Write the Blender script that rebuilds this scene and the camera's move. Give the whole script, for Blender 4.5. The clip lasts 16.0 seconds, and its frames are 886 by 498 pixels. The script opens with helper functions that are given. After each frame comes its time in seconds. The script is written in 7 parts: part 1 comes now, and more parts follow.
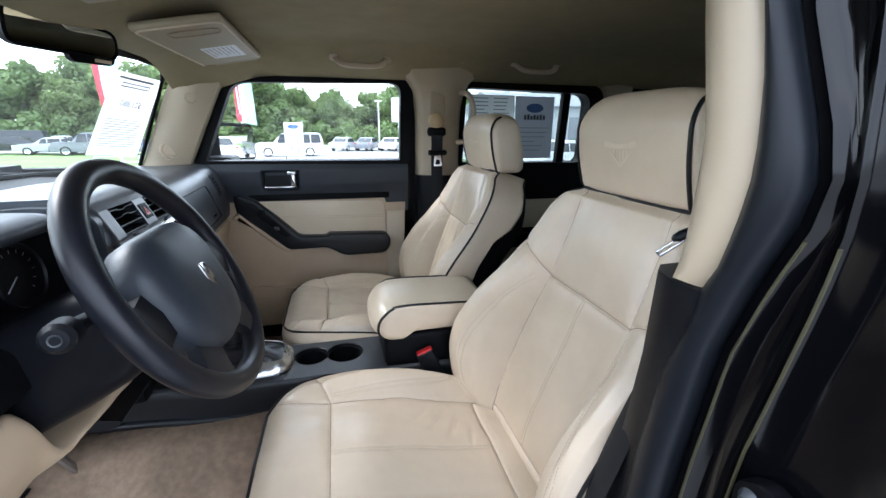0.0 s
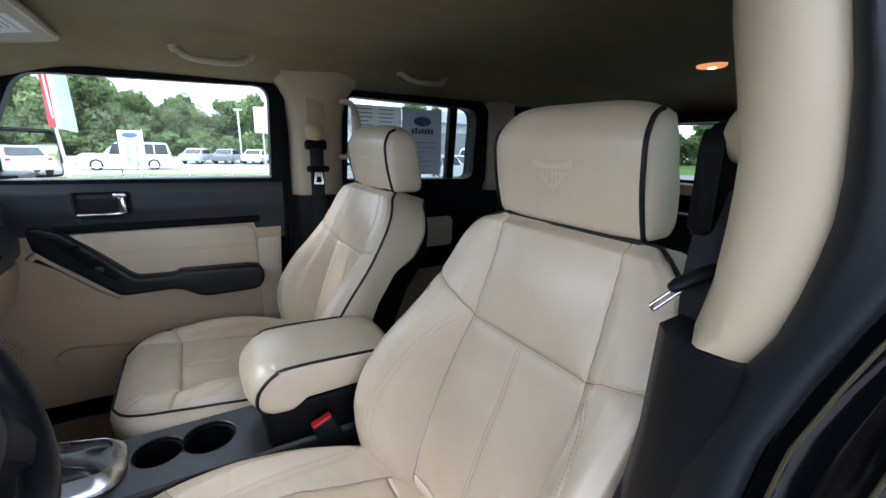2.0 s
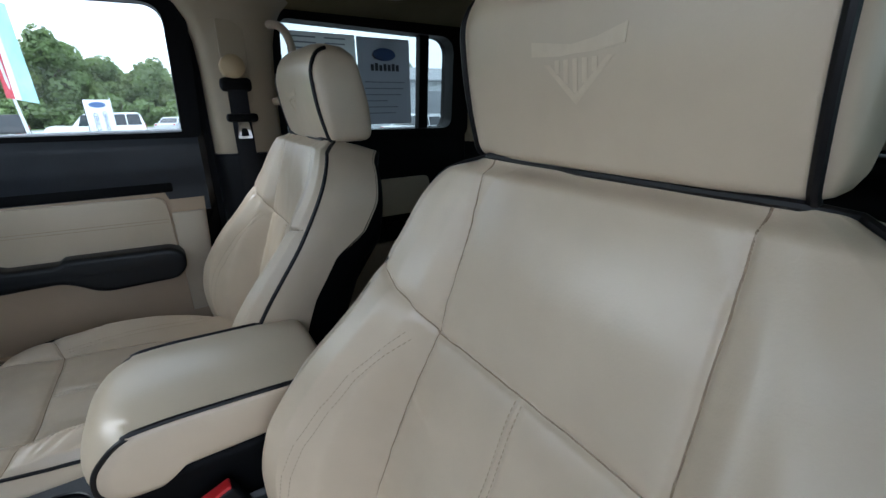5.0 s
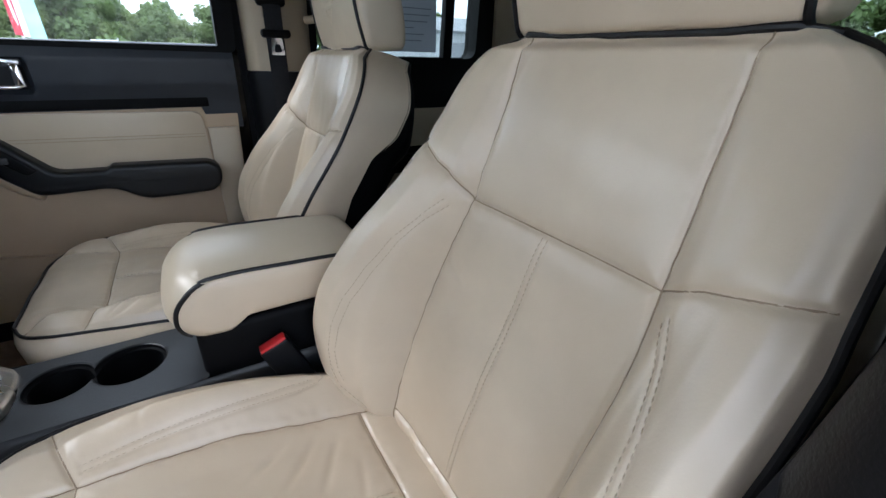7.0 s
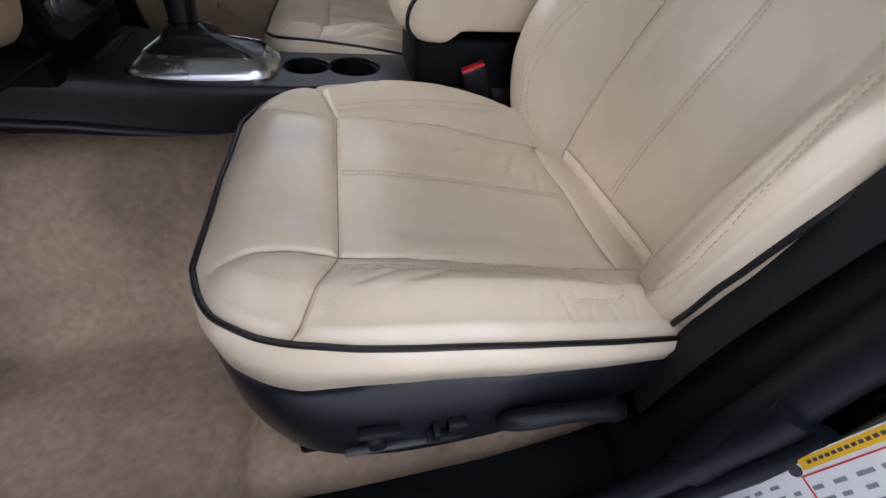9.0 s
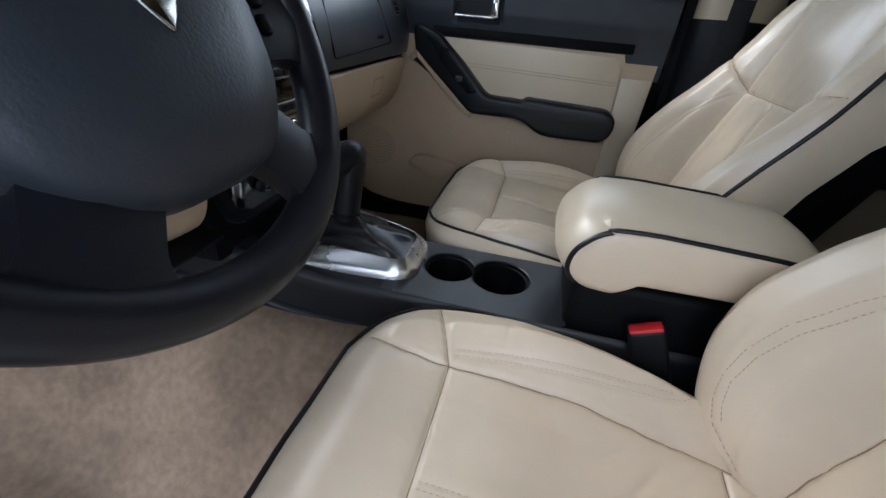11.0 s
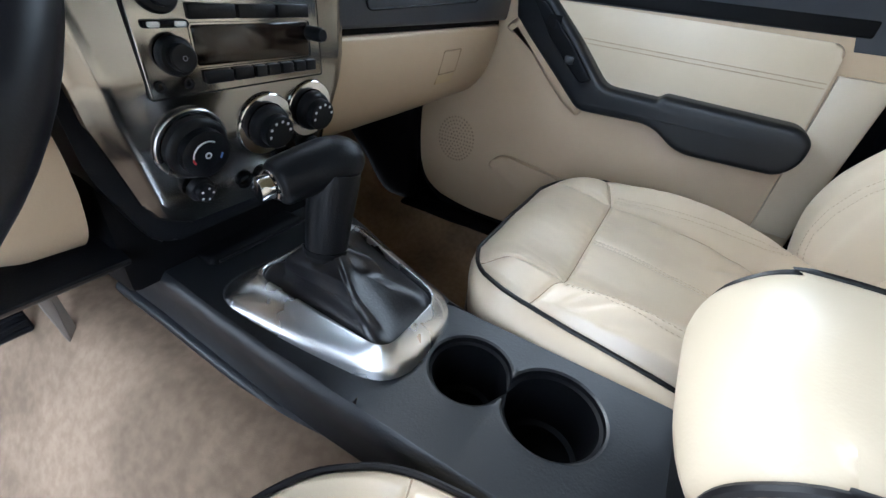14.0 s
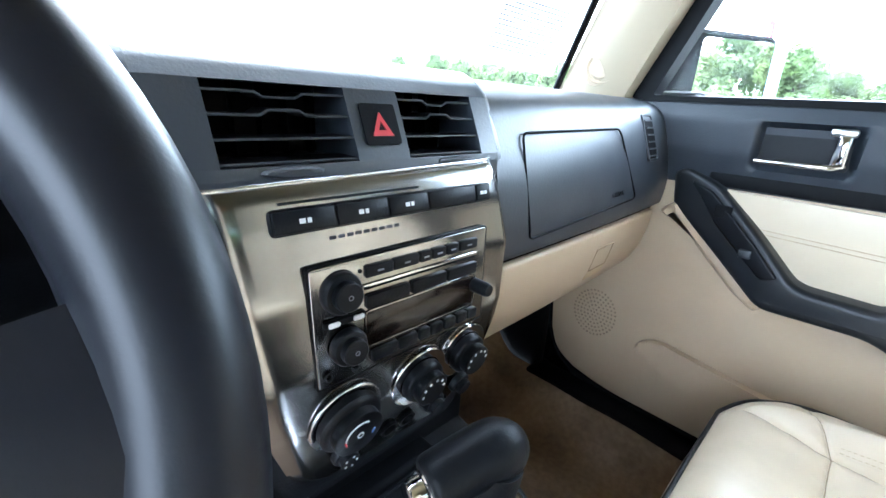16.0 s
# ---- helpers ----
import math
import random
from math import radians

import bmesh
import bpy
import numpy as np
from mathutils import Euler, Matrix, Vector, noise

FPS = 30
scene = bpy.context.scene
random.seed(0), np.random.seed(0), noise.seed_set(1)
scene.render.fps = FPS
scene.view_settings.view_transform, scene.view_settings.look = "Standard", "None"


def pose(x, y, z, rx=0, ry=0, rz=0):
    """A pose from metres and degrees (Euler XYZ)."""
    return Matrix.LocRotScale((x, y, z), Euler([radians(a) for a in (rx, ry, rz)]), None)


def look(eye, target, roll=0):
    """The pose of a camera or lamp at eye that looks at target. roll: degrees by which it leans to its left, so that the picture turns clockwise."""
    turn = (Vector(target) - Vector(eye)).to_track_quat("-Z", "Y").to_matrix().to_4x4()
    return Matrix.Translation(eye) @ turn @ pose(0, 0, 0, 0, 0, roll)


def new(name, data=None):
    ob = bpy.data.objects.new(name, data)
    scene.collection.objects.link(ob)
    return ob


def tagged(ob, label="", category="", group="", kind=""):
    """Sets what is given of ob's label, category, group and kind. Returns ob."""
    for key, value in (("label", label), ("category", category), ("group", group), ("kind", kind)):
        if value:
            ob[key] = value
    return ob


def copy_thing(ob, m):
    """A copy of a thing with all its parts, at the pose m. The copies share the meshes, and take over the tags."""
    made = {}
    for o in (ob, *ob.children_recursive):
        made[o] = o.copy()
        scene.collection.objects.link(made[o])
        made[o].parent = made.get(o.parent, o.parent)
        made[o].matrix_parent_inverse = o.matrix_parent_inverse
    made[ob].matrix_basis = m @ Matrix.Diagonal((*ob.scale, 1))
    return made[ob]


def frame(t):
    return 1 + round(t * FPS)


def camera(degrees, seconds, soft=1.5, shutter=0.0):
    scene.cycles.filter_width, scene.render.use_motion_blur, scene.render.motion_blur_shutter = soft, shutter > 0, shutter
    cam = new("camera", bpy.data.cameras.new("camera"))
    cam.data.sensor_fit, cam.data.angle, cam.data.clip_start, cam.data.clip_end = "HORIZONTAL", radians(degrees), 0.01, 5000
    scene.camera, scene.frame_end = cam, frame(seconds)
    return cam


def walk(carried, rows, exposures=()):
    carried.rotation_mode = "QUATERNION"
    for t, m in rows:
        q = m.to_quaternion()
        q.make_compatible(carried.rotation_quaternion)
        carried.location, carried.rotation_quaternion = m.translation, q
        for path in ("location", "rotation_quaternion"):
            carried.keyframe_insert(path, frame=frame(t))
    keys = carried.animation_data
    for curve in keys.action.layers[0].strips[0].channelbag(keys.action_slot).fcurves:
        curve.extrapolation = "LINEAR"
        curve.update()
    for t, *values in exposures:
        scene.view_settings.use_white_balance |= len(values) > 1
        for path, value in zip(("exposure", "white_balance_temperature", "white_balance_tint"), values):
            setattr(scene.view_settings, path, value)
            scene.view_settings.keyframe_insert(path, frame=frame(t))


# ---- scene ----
from mathutils import geometry

cam = camera(94.0, 16.0)
PATH = [
    (0, (-0.019, -1.077, 1.555), (0.455, 0.784, 0.996), 0.4),
    (0.5, (-0.035, -1.005, 1.568), (0.635, 0.803, 1.035), 0.6),
    (1, (-0.039, -0.961, 1.562), (0.858, 0.744, 1.026), 1.8),
    (1.5, (-0.049, -0.926, 1.56), (0.946, 0.737, 1.065), 0.7),
    (2, (-0.007, -0.886, 1.555), (1.006, 0.768, 1.065), 1.5),
    (2.5, (0.073, -0.801, 1.551), (1.125, 0.836, 1.088), 0.2),
    (3, (0.142, -0.702, 1.541), (1.237, 0.898, 1.052), 0.6),
    (3.5, (0.197, -0.648, 1.541), (1.289, 0.961, 1.074), -1.7),
    (4, (0.22, -0.622, 1.551), (1.297, 1.011, 1.133), -1.6),
    (4.5, (0.221, -0.622, 1.524), (1.268, 0.997, 0.991), -0.9),
    (4.7, (0.218, -0.628, 1.509), (1.245, 0.981, 0.91), -1.0),
    (6.8, (0.152, -0.714, 1.414), (1.132, 0.839, 0.62), 0.8),
    (7, (0.128, -0.713, 1.408), (1.073, 0.836, 0.568), 1.3),
    (7.5, (0.076, -0.736, 1.357), (0.9, 0.789, 0.358), 3.5),
    (8, (0.04, -0.786, 1.305), (0.752, 0.676, 0.14), 6.2),
    (8.5, (-0.009, -0.826, 1.259), (0.549, 0.595, -0.032), 7.9),
    (9, (-0.044, -0.852, 1.243), (0.35, 0.572, -0.105), 6.5),
    (9.5, (-0.048, -0.857, 1.255), (0.351, 0.597, -0.059), 7.4),
    (10, (-0.029, -0.8, 1.323), (0.211, 0.858, 0.231), 6.7),
    (10.2, (-0.009, -0.772, 1.36), (0.093, 0.961, 0.366), 6.3),
    (12.3, (-0.029, -0.303, 1.283), (-0.815, 1.215, 0.245), 4.9),
    (12.5, (-0.035, -0.282, 1.282), (-0.879, 1.21, 0.252), 5.6),
    (13, (-0.04, -0.273, 1.277), (-0.95, 1.16, 0.219), 4.6),
    (13.5, (-0.027, -0.282, 1.27), (-0.848, 1.157, 0.15), 6.1),
    (14, (-0.023, -0.277, 1.279), (-0.788, 1.211, 0.183), 6.9),
    (14.5, (-0.063, -0.251, 1.324), (-1.051, 1.22, 0.397), 5.2),
    (15, (-0.098, -0.228, 1.353), (-1.267, 1.168, 0.525), 3.8),
    (15.5, (-0.127, -0.215, 1.374), (-1.393, 1.148, 0.639), 4.0),
    (16, (-0.152, -0.216, 1.391), (-1.486, 1.115, 0.721), 3.3),
]
walk(cam, [(t, look(eye, target, roll)) for t, eye, target, roll in PATH],
     [(0, 1.85, 5750, 12), (1.5, 1.75, 5700, 13), (3, 1.3, 5650, 11), (4.5, 1.12, 5600, 9), (7, 1.45, 5750, 12), (8, 1.3, 5850, 14), (9, 1.2, 5950, 16), (9.6, 1.2, 5950, 16), (10.2, 1.05, 5900, 15),
      (12.3, 2.6, 5550, 9), (14, 2.75, 5550, 9), (15, 3.2, 5450, 8), (16, 3.65, 5350, 7)])


# ---- light ----
SUN_EL, SUN_ROT = radians(41), radians(299)
world = bpy.data.worlds.new("overcast")
scene.world = world
world.use_nodes = True
_n, _l = world.node_tree.nodes, world.node_tree.links
_bg = _n["Background"]
_sky = _n.new("ShaderNodeTexSky")
_sky.sky_type, _sky.sun_disc = "NISHITA", False
_sky.sun_elevation, _sky.sun_rotation = SUN_EL, SUN_ROT
_sky.air_density, _sky.dust_density = 1.0, 3.0
_tc = _n.new("ShaderNodeTexCoord")
_cl = _n.new("ShaderNodeTexNoise")
_cl.inputs["Scale"].default_value, _cl.inputs["Detail"].default_value = 2.2, 6
_l.new(_tc.outputs["Generated"], _cl.inputs["Vector"])
_rampc = _n.new("ShaderNodeValToRGB")
_rampc.color_ramp.elements[0].position, _rampc.color_ramp.elements[0].color = 0.3, (8.6, 9.3, 10.2, 1)
_rampc.color_ramp.elements[1].position, _rampc.color_ramp.elements[1].color = 0.7, (12.4, 12.8, 13.2, 1)
_l.new(_cl.outputs["Fac"], _rampc.inputs["Fac"])
_mixs = _n.new("ShaderNodeMix")
_mixs.data_type = "RGBA"
_mixs.inputs["Factor"].default_value = 0.8
_l.new(_sky.outputs["Color"], _mixs.inputs["A"])
_l.new(_rampc.outputs["Color"], _mixs.inputs["B"])
_l.new(_mixs.outputs["Result"], _bg.inputs["Color"])
_bg.inputs["Strength"].default_value = 0.145

_sd = bpy.data.lights.new("sun", "SUN")
_sd.energy, _sd.angle, _sd.color = 1.25, radians(24), (1.0, 0.96, 0.9)
sun = new("sun", _sd)
sun.matrix_world = look((-9, 5, 9), (0, 0, 0))


# ---- materials ----
def mat(name, col, rough=0.5, metal=0.0, col2=None, scale=8.0, bump=0.0, bscale=300.0, detail=4, spec=0.5, coat=0.0,
        stain=0.0, stain_scale=3.0, vary=0.0, rvar=0.0, stretch=None):
    """A surface with colour variation at two scales and fine relief."""
    m = bpy.data.materials.new(name)
    m.use_nodes = True
    n, l = m.node_tree.nodes, m.node_tree.links
    b = n["Principled BSDF"]
    b.inputs["Roughness"].default_value, b.inputs["Metallic"].default_value = rough, metal
    b.inputs["Specular IOR Level"].default_value, b.inputs["Coat Weight"].default_value = spec, coat
    tc = n.new("ShaderNodeTexCoord")
    vec = tc.outputs["Object"]
    if stretch:
        mp = n.new("ShaderNodeMapping")
        mp.inputs["Scale"].default_value = stretch
        l.new(vec, mp.inputs["Vector"])
        vec = mp.outputs["Vector"]
    no = n.new("ShaderNodeTexNoise")
    no.inputs["Scale"].default_value, no.inputs["Detail"].default_value = scale, detail
    l.new(vec, no.inputs["Vector"])
    mx = n.new("ShaderNodeMix")
    mx.data_type = "RGBA"
    mx.inputs["A"].default_value = (*col, 1)
    mx.inputs["B"].default_value = (*(col2 or [c * 0.86 for c in col]), 1)
    rp = n.new("ShaderNodeMapRange")
    rp.inputs["From Min"].default_value, rp.inputs["From Max"].default_value = 0.35, 0.65
    l.new(no.outputs["Fac"], rp.inputs["Value"])
    l.new(rp.outputs["Result"], mx.inputs["Factor"])
    out = mx.outputs["Result"]
    if stain:
        s2 = n.new("ShaderNodeTexNoise")
        s2.inputs["Scale"].default_value, s2.inputs["Detail"].default_value = stain_scale, 5
        l.new(tc.outputs["Object"], s2.inputs["Vector"])
        r2 = n.new("ShaderNodeMapRange")
        r2.inputs["From Min"].default_value, r2.inputs["From Max"].default_value = 0.42, 0.62
        r2.inputs["To Min"].default_value, r2.inputs["To Max"].default_value = 1 - stain, 1
        l.new(s2.outputs["Fac"], r2.inputs["Value"])
        m2 = n.new("ShaderNodeMix")
        m2.data_type, m2.blend_type = "RGBA", "MULTIPLY"
        m2.inputs["Factor"].default_value = 1
        l.new(out, m2.inputs["A"])
        l.new(r2.outputs["Result"], m2.inputs["B"])
        out = m2.outputs["Result"]
    if vary:
        oi = n.new("ShaderNodeObjectInfo")
        r3 = n.new("ShaderNodeMapRange")
        r3.inputs["To Min"].default_value, r3.inputs["To Max"].default_value = 1 - vary, 1 + vary
        l.new(oi.outputs["Random"], r3.inputs["Value"])
        m3 = n.new("ShaderNodeMix")
        m3.data_type, m3.blend_type = "RGBA", "MULTIPLY"
        m3.inputs["Factor"].default_value = 1
        l.new(out, m3.inputs["A"])
        l.new(r3.outputs["Result"], m3.inputs["B"])
        out = m3.outputs["Result"]
    l.new(out, b.inputs["Base Color"])
    if rvar:
        r4 = n.new("ShaderNodeMapRange")
        r4.inputs["To Min"].default_value, r4.inputs["To Max"].default_value = max(0.02, rough - rvar), rough + rvar
        l.new(no.outputs["Fac"], r4.inputs["Value"])
        l.new(r4.outputs["Result"], b.inputs["Roughness"])
    if bump:
        nb = n.new("ShaderNodeTexNoise")
        nb.inputs["Scale"].default_value, nb.inputs["Detail"].default_value = bscale, 3
        l.new(vec, nb.inputs["Vector"])
        bp = n.new("ShaderNodeBump")
        bp.inputs["Strength"].default_value, bp.inputs["Distance"].default_value = bump, 0.0006
        l.new(nb.outputs["Fac"], bp.inputs["Height"])
        l.new(bp.outputs["Normal"], b.inputs["Normal"])
    return m


LEATHER = mat("beige_leather", (0.64, 0.53, 0.392), 0.31, spec=0.60, col2=(0.59, 0.482, 0.352), scale=7, bump=0.2, bscale=420, rvar=0.08, stain=0.10, stain_scale=5)
LEATHER_P = mat("pale_leather", (0.56, 0.475, 0.35), 0.36, col2=(0.525, 0.44, 0.32), scale=6, bump=0.22, bscale=420, rvar=0.06, stain=0.06, stain_scale=5)
SEAM = mat("seam_line", (0.30, 0.22, 0.145), 0.7, col2=(0.24, 0.175, 0.115), scale=60)
VINYL = mat("beige_vinyl", (0.475, 0.365, 0.245), 0.48, col2=(0.44, 0.335, 0.225), scale=4, bump=0.2, bscale=520, rvar=0.05, stain=0.08, stain_scale=3)
PLASTIC_B = mat("beige_plastic", (0.53, 0.42, 0.30), 0.55, col2=(0.49, 0.39, 0.28), scale=5, bump=0.3, bscale=650, rvar=0.05)
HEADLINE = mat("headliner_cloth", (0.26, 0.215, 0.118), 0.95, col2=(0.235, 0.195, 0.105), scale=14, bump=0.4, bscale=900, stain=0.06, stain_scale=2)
PILLAR = mat("pillar_plastic", (0.40, 0.33, 0.23), 0.5, col2=(0.375, 0.305, 0.21), scale=4, bump=0.2, bscale=600)
BLACK = mat("black_plastic", (0.0048, 0.0052, 0.0066), 0.40, spec=0.18, col2=(0.005, 0.006, 0.008), scale=20, bump=0.5, bscale=420, rvar=0.06)
CASING = mat("seat_casing", (0.0065, 0.0075, 0.0095), 0.30, spec=0.5, col2=(0.005, 0.006, 0.008), scale=20, bump=0.35, bscale=420, rvar=0.05)
DASHM = mat("dash_skin", (0.019, 0.024, 0.032), 0.46, spec=0.42, col2=(0.0155, 0.0195, 0.0265), scale=12, bump=0.6, bscale=330, rvar=0.07)
# lighter, glossier copy of the dash skin, with windscreen glare put into it
DASH_LIT = mat("dash_skin_lit", (0.026, 0.032, 0.041), 0.37, spec=0.85, col2=(0.021, 0.026, 0.034), scale=12, bump=0.4, bscale=330, rvar=0.07)
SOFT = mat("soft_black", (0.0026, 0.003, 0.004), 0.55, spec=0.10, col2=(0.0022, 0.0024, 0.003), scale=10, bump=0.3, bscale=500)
WHEEL = mat("wheel_leather", (0.006, 0.0065, 0.0095), 0.36, spec=0.30, col2=(0.008, 0.009, 0.013), scale=30, bump=0.10, bscale=600, rvar=0.06)
BOOT = mat("boot_leather", (0.009, 0.009, 0.011), 0.32, spec=0.45, col2=(0.012, 0.012, 0.014), scale=30, bump=0.4, bscale=380, rvar=0.08)
CONSOLE = mat("console_plastic", (0.0095, 0.011, 0.0135), 0.38, spec=0.44, col2=(0.0075, 0.0088, 0.011), scale=14, bump=0.45, bscale=420, rvar=0.06)
RUBBER = mat("rubber", (0.0055, 0.007, 0.010), 0.40, spec=0.22, col2=(0.007, 0.0085, 0.0115), scale=25, bump=0.2, bscale=500)
PIPING = mat("black_piping", (0.007, 0.0065, 0.0075), 0.42, spec=0.3, scale=60, bump=0.2, bscale=900)
CARPET = mat("tan_carpet", (0.37, 0.27, 0.19), 0.97, col2=(0.295, 0.212, 0.148), scale=70, bump=1.0, bscale=900, detail=8, stain=0.34, stain_scale=5.5, spec=0.1)
BRUSHED = mat("brushed_metal", (0.36, 0.355, 0.345), 0.17, 1.0, col2=(0.33, 0.325, 0.315), scale=30, stretch=(1, 0.3, 3))
SATIN = mat("satin_silver", (0.74, 0.75, 0.76), 0.27, 1.0, col2=(0.68, 0.69, 0.71), scale=8, rvar=0.05)
CHROME = mat("chrome", (0.78, 0.78, 0.79), 0.06, 1.0, col2=(0.74, 0.74, 0.75), scale=4)
MIRROR = mat("mirror_glass", (0.85, 0.86, 0.86), 0.0, 1.0, col2=(0.85, 0.86, 0.86), scale=1)
GLOSSB = mat("black_paint", (0.0015, 0.0016, 0.002), 0.10, col2=(0.002, 0.0022, 0.003), scale=3, spec=0.27, rvar=0.03)
DISPLAY = mat("dark_display", (0.012, 0.008, 0.006), 0.12, scale=3)
BELT = mat("belt_webbing", (0.011, 0.012, 0.015), 0.62, spec=0.2, col2=(0.008, 0.009, 0.011), scale=200, bump=0.5, bscale=700)
TRIMB = mat("door_moulding", (0.0085, 0.010, 0.0125), 0.40, spec=0.36, col2=(0.007, 0.0085, 0.0105), scale=14, bump=0.4, bscale=420, rvar=0.05)
SLAT = mat("vent_slat", (0.035, 0.039, 0.045), 0.42, spec=0.4, scale=40)
WHITE = mat("white_print", (0.72, 0.74, 0.76), 0.5, scale=5)
PAPER = mat("white_paper", (0.74, 0.75, 0.75), 0.7, col2=(0.70, 0.71, 0.72), scale=4)
INK = mat("dark_print", (0.05, 0.05, 0.06), 0.6, scale=5)
INKG = mat("grey_print", (0.22, 0.23, 0.26), 0.6, scale=5)
BLUEP = mat("blue_print", (0.07, 0.13, 0.30), 0.5, scale=5)
YELLOW = mat("yellow_print", (0.80, 0.46, 0.02), 0.5, scale=5)
REDP = mat("red_plastic", (0.62, 0.025, 0.03), 0.35, scale=5)
REDT = mat("red_triangle", (0.55, 0.05, 0.06), 0.4, scale=5)
VISOR = mat("visor_vinyl", (0.32, 0.27, 0.175), 0.6, col2=(0.295, 0.25, 0.16), scale=6, bump=0.3, bscale=600)
PEDAL = mat("worn_pedal", (0.16, 0.13, 0.105), 0.7, scale=30)
TAN = mat("pillar_button", (0.50, 0.38, 0.22), 0.5, scale=6)
EMBOSS = mat("pale_emboss", (0.645, 0.545, 0.41), 0.36, col2=(0.59, 0.485, 0.357), scale=60)
SEALER = mat("seam_sealer", (0.045, 0.04, 0.018), 0.5, scale=30)
STITCH = mat("beige_thread", (0.45, 0.36, 0.255), 0.8, scale=90)
LENSM = mat("clear_lens", (0.7, 0.7, 0.68), 0.1, scale=4)


def glass(name, tint, gloss=0.04, veil=0.0):
    m = bpy.data.materials.new(name)
    m.use_nodes = True
    n, l = m.node_tree.nodes, m.node_tree.links
    n.remove(n["Principled BSDF"])
    tr, gl, mx = n.new("ShaderNodeBsdfTransparent"), n.new("ShaderNodeBsdfGlossy"), n.new("ShaderNodeMixShader")
    tr.inputs["Color"].default_value = (*tint, 1)
    gl.inputs["Roughness"].default_value = gloss
    mx.inputs["Fac"].default_value = 0.008
    l.new(tr.outputs["BSDF"], mx.inputs[1])
    l.new(gl.outputs["BSDF"], mx.inputs[2])
    out = mx.outputs["Shader"]
    if veil:
        # a pale scattering layer puts the bright haze over the view into the glass
        td, m2 = n.new("ShaderNodeBsdfTranslucent"), n.new("ShaderNodeMixShader")
        td.inputs["Color"].default_value = (0.9, 0.92, 0.92, 1)
        no, rp = n.new("ShaderNodeTexNoise"), n.new("ShaderNodeMapRange")
        no.inputs["Scale"].default_value, no.inputs["Detail"].default_value = 3.0, 5
        rp.inputs["To Min"].default_value, rp.inputs["To Max"].default_value = 0.7 * veil, 1.3 * veil
        l.new(n.new("ShaderNodeTexCoord").outputs["Object"], no.inputs["Vector"])
        l.new(no.outputs["Fac"], rp.inputs["Value"])
        l.new(rp.outputs["Result"], m2.inputs["Fac"])
        l.new(out, m2.inputs[1])
        l.new(td.outputs["BSDF"], m2.inputs[2])
        out = m2.outputs["Shader"]
    l.new(out, n["Material Output"].inputs["Surface"])
    return m


def thin_paper(name, col):
    """Paper that lets daylight through."""
    m = mat(name, col, 0.7, scale=4)
    n, l = m.node_tree.nodes, m.node_tree.links
    tl, mx = n.new("ShaderNodeBsdfTranslucent"), n.new("ShaderNodeMixShader")
    tl.inputs["Color"].default_value = (*col, 1)
    mx.inputs["Fac"].default_value = 0.38
    l.new(n["Principled BSDF"].outputs["BSDF"], mx.inputs[1])
    l.new(tl.outputs["BSDF"], mx.inputs[2])
    l.new(mx.outputs["Shader"], n["Material Output"].inputs["Surface"])
    return m


THINP = thin_paper("thin_white_paper", (0.80, 0.81, 0.81))
THING = thin_paper("thin_grey_paper", (0.50, 0.52, 0.56))
GLASS = glass("window_glass", (0.96, 0.98, 0.97), veil=0.003)
SCREEN = glass("windscreen_glass", (0.95, 0.98, 0.97), veil=0.006)
TINTED = glass("tinted_glass", (0.45, 0.50, 0.48))
PRIVACY = glass("privacy_glass", (0.60, 0.64, 0.63))
DARKGL = mat("dark_glass", (0.02, 0.025, 0.03), 0.05, scale=2)


def glow(name, col, power):
    m = bpy.data.materials.new(name)
    m.use_nodes = True
    b = m.node_tree.nodes["Principled BSDF"]
    b.inputs["Base Color"].default_value = (*col, 1)
    b.inputs["Emission Color"].default_value, b.inputs["Emission Strength"].default_value = (*col, 1), power
    return m


LAMP = glow("warm_bulb", (1.0, 0.45, 0.16), 5.0)
LAMPDIM = glow("amber_lens", (0.55, 0.22, 0.08), 0.5)


# ---- building tools ----
ORG = {}


def thing(name, at, label, category, group="", kind=""):
    ob = new(name)
    ob.empty_display_size = 0.05
    ob.location = at
    ORG[ob.name] = Vector(at)
    return tagged(ob, label, category, group, kind)


def part(name, bm, material, parent=None, label="", sharp=38, cat="", kind="", group="", normals=None):
    """Links a bmesh, given in world coordinates, as one mesh object under a thing or a part."""
    o = ORG[parent.name] if parent else Vector((0, 0, 0))
    if parent:
        bmesh.ops.translate(bm, verts=bm.verts, vec=-o)
    me = bpy.data.meshes.new(name)
    if not normals:
        bmesh.ops.recalc_face_normals(bm, faces=bm.faces)
    bm.to_mesh(me)
    bm.free()
    for p in me.polygons:
        p.use_smooth = True
    if normals:
        me.normals_split_custom_set_from_vertices(normals)
    else:
        me.set_sharp_from_angle(angle=radians(sharp))
    me.materials.append(material)
    ob = new(name, me)
    if parent:
        ob.parent = parent
    ORG[ob.name] = o
    return tagged(ob, label, cat, group, kind)


def struct(name, bm, material, label, category, sharp=38):
    return part(name, bm, material, None, label, sharp, category, "structure")


def box(lo, hi, bev=0.004, seg=2, m=None):
    bm = bmesh.new()
    bmesh.ops.create_cube(bm, size=1.0)
    lo, hi = Vector(lo), Vector(hi)
    for v in bm.verts:
        v.co = Vector([lo[i] + (v.co[i] + 0.5) * (hi[i] - lo[i]) for i in range(3)])
    if bev:
        bmesh.ops.bevel(bm, geom=bm.edges[:], offset=bev, segments=seg, affect="EDGES", profile=0.5)
    if m:
        bm.transform(m)
    return bm


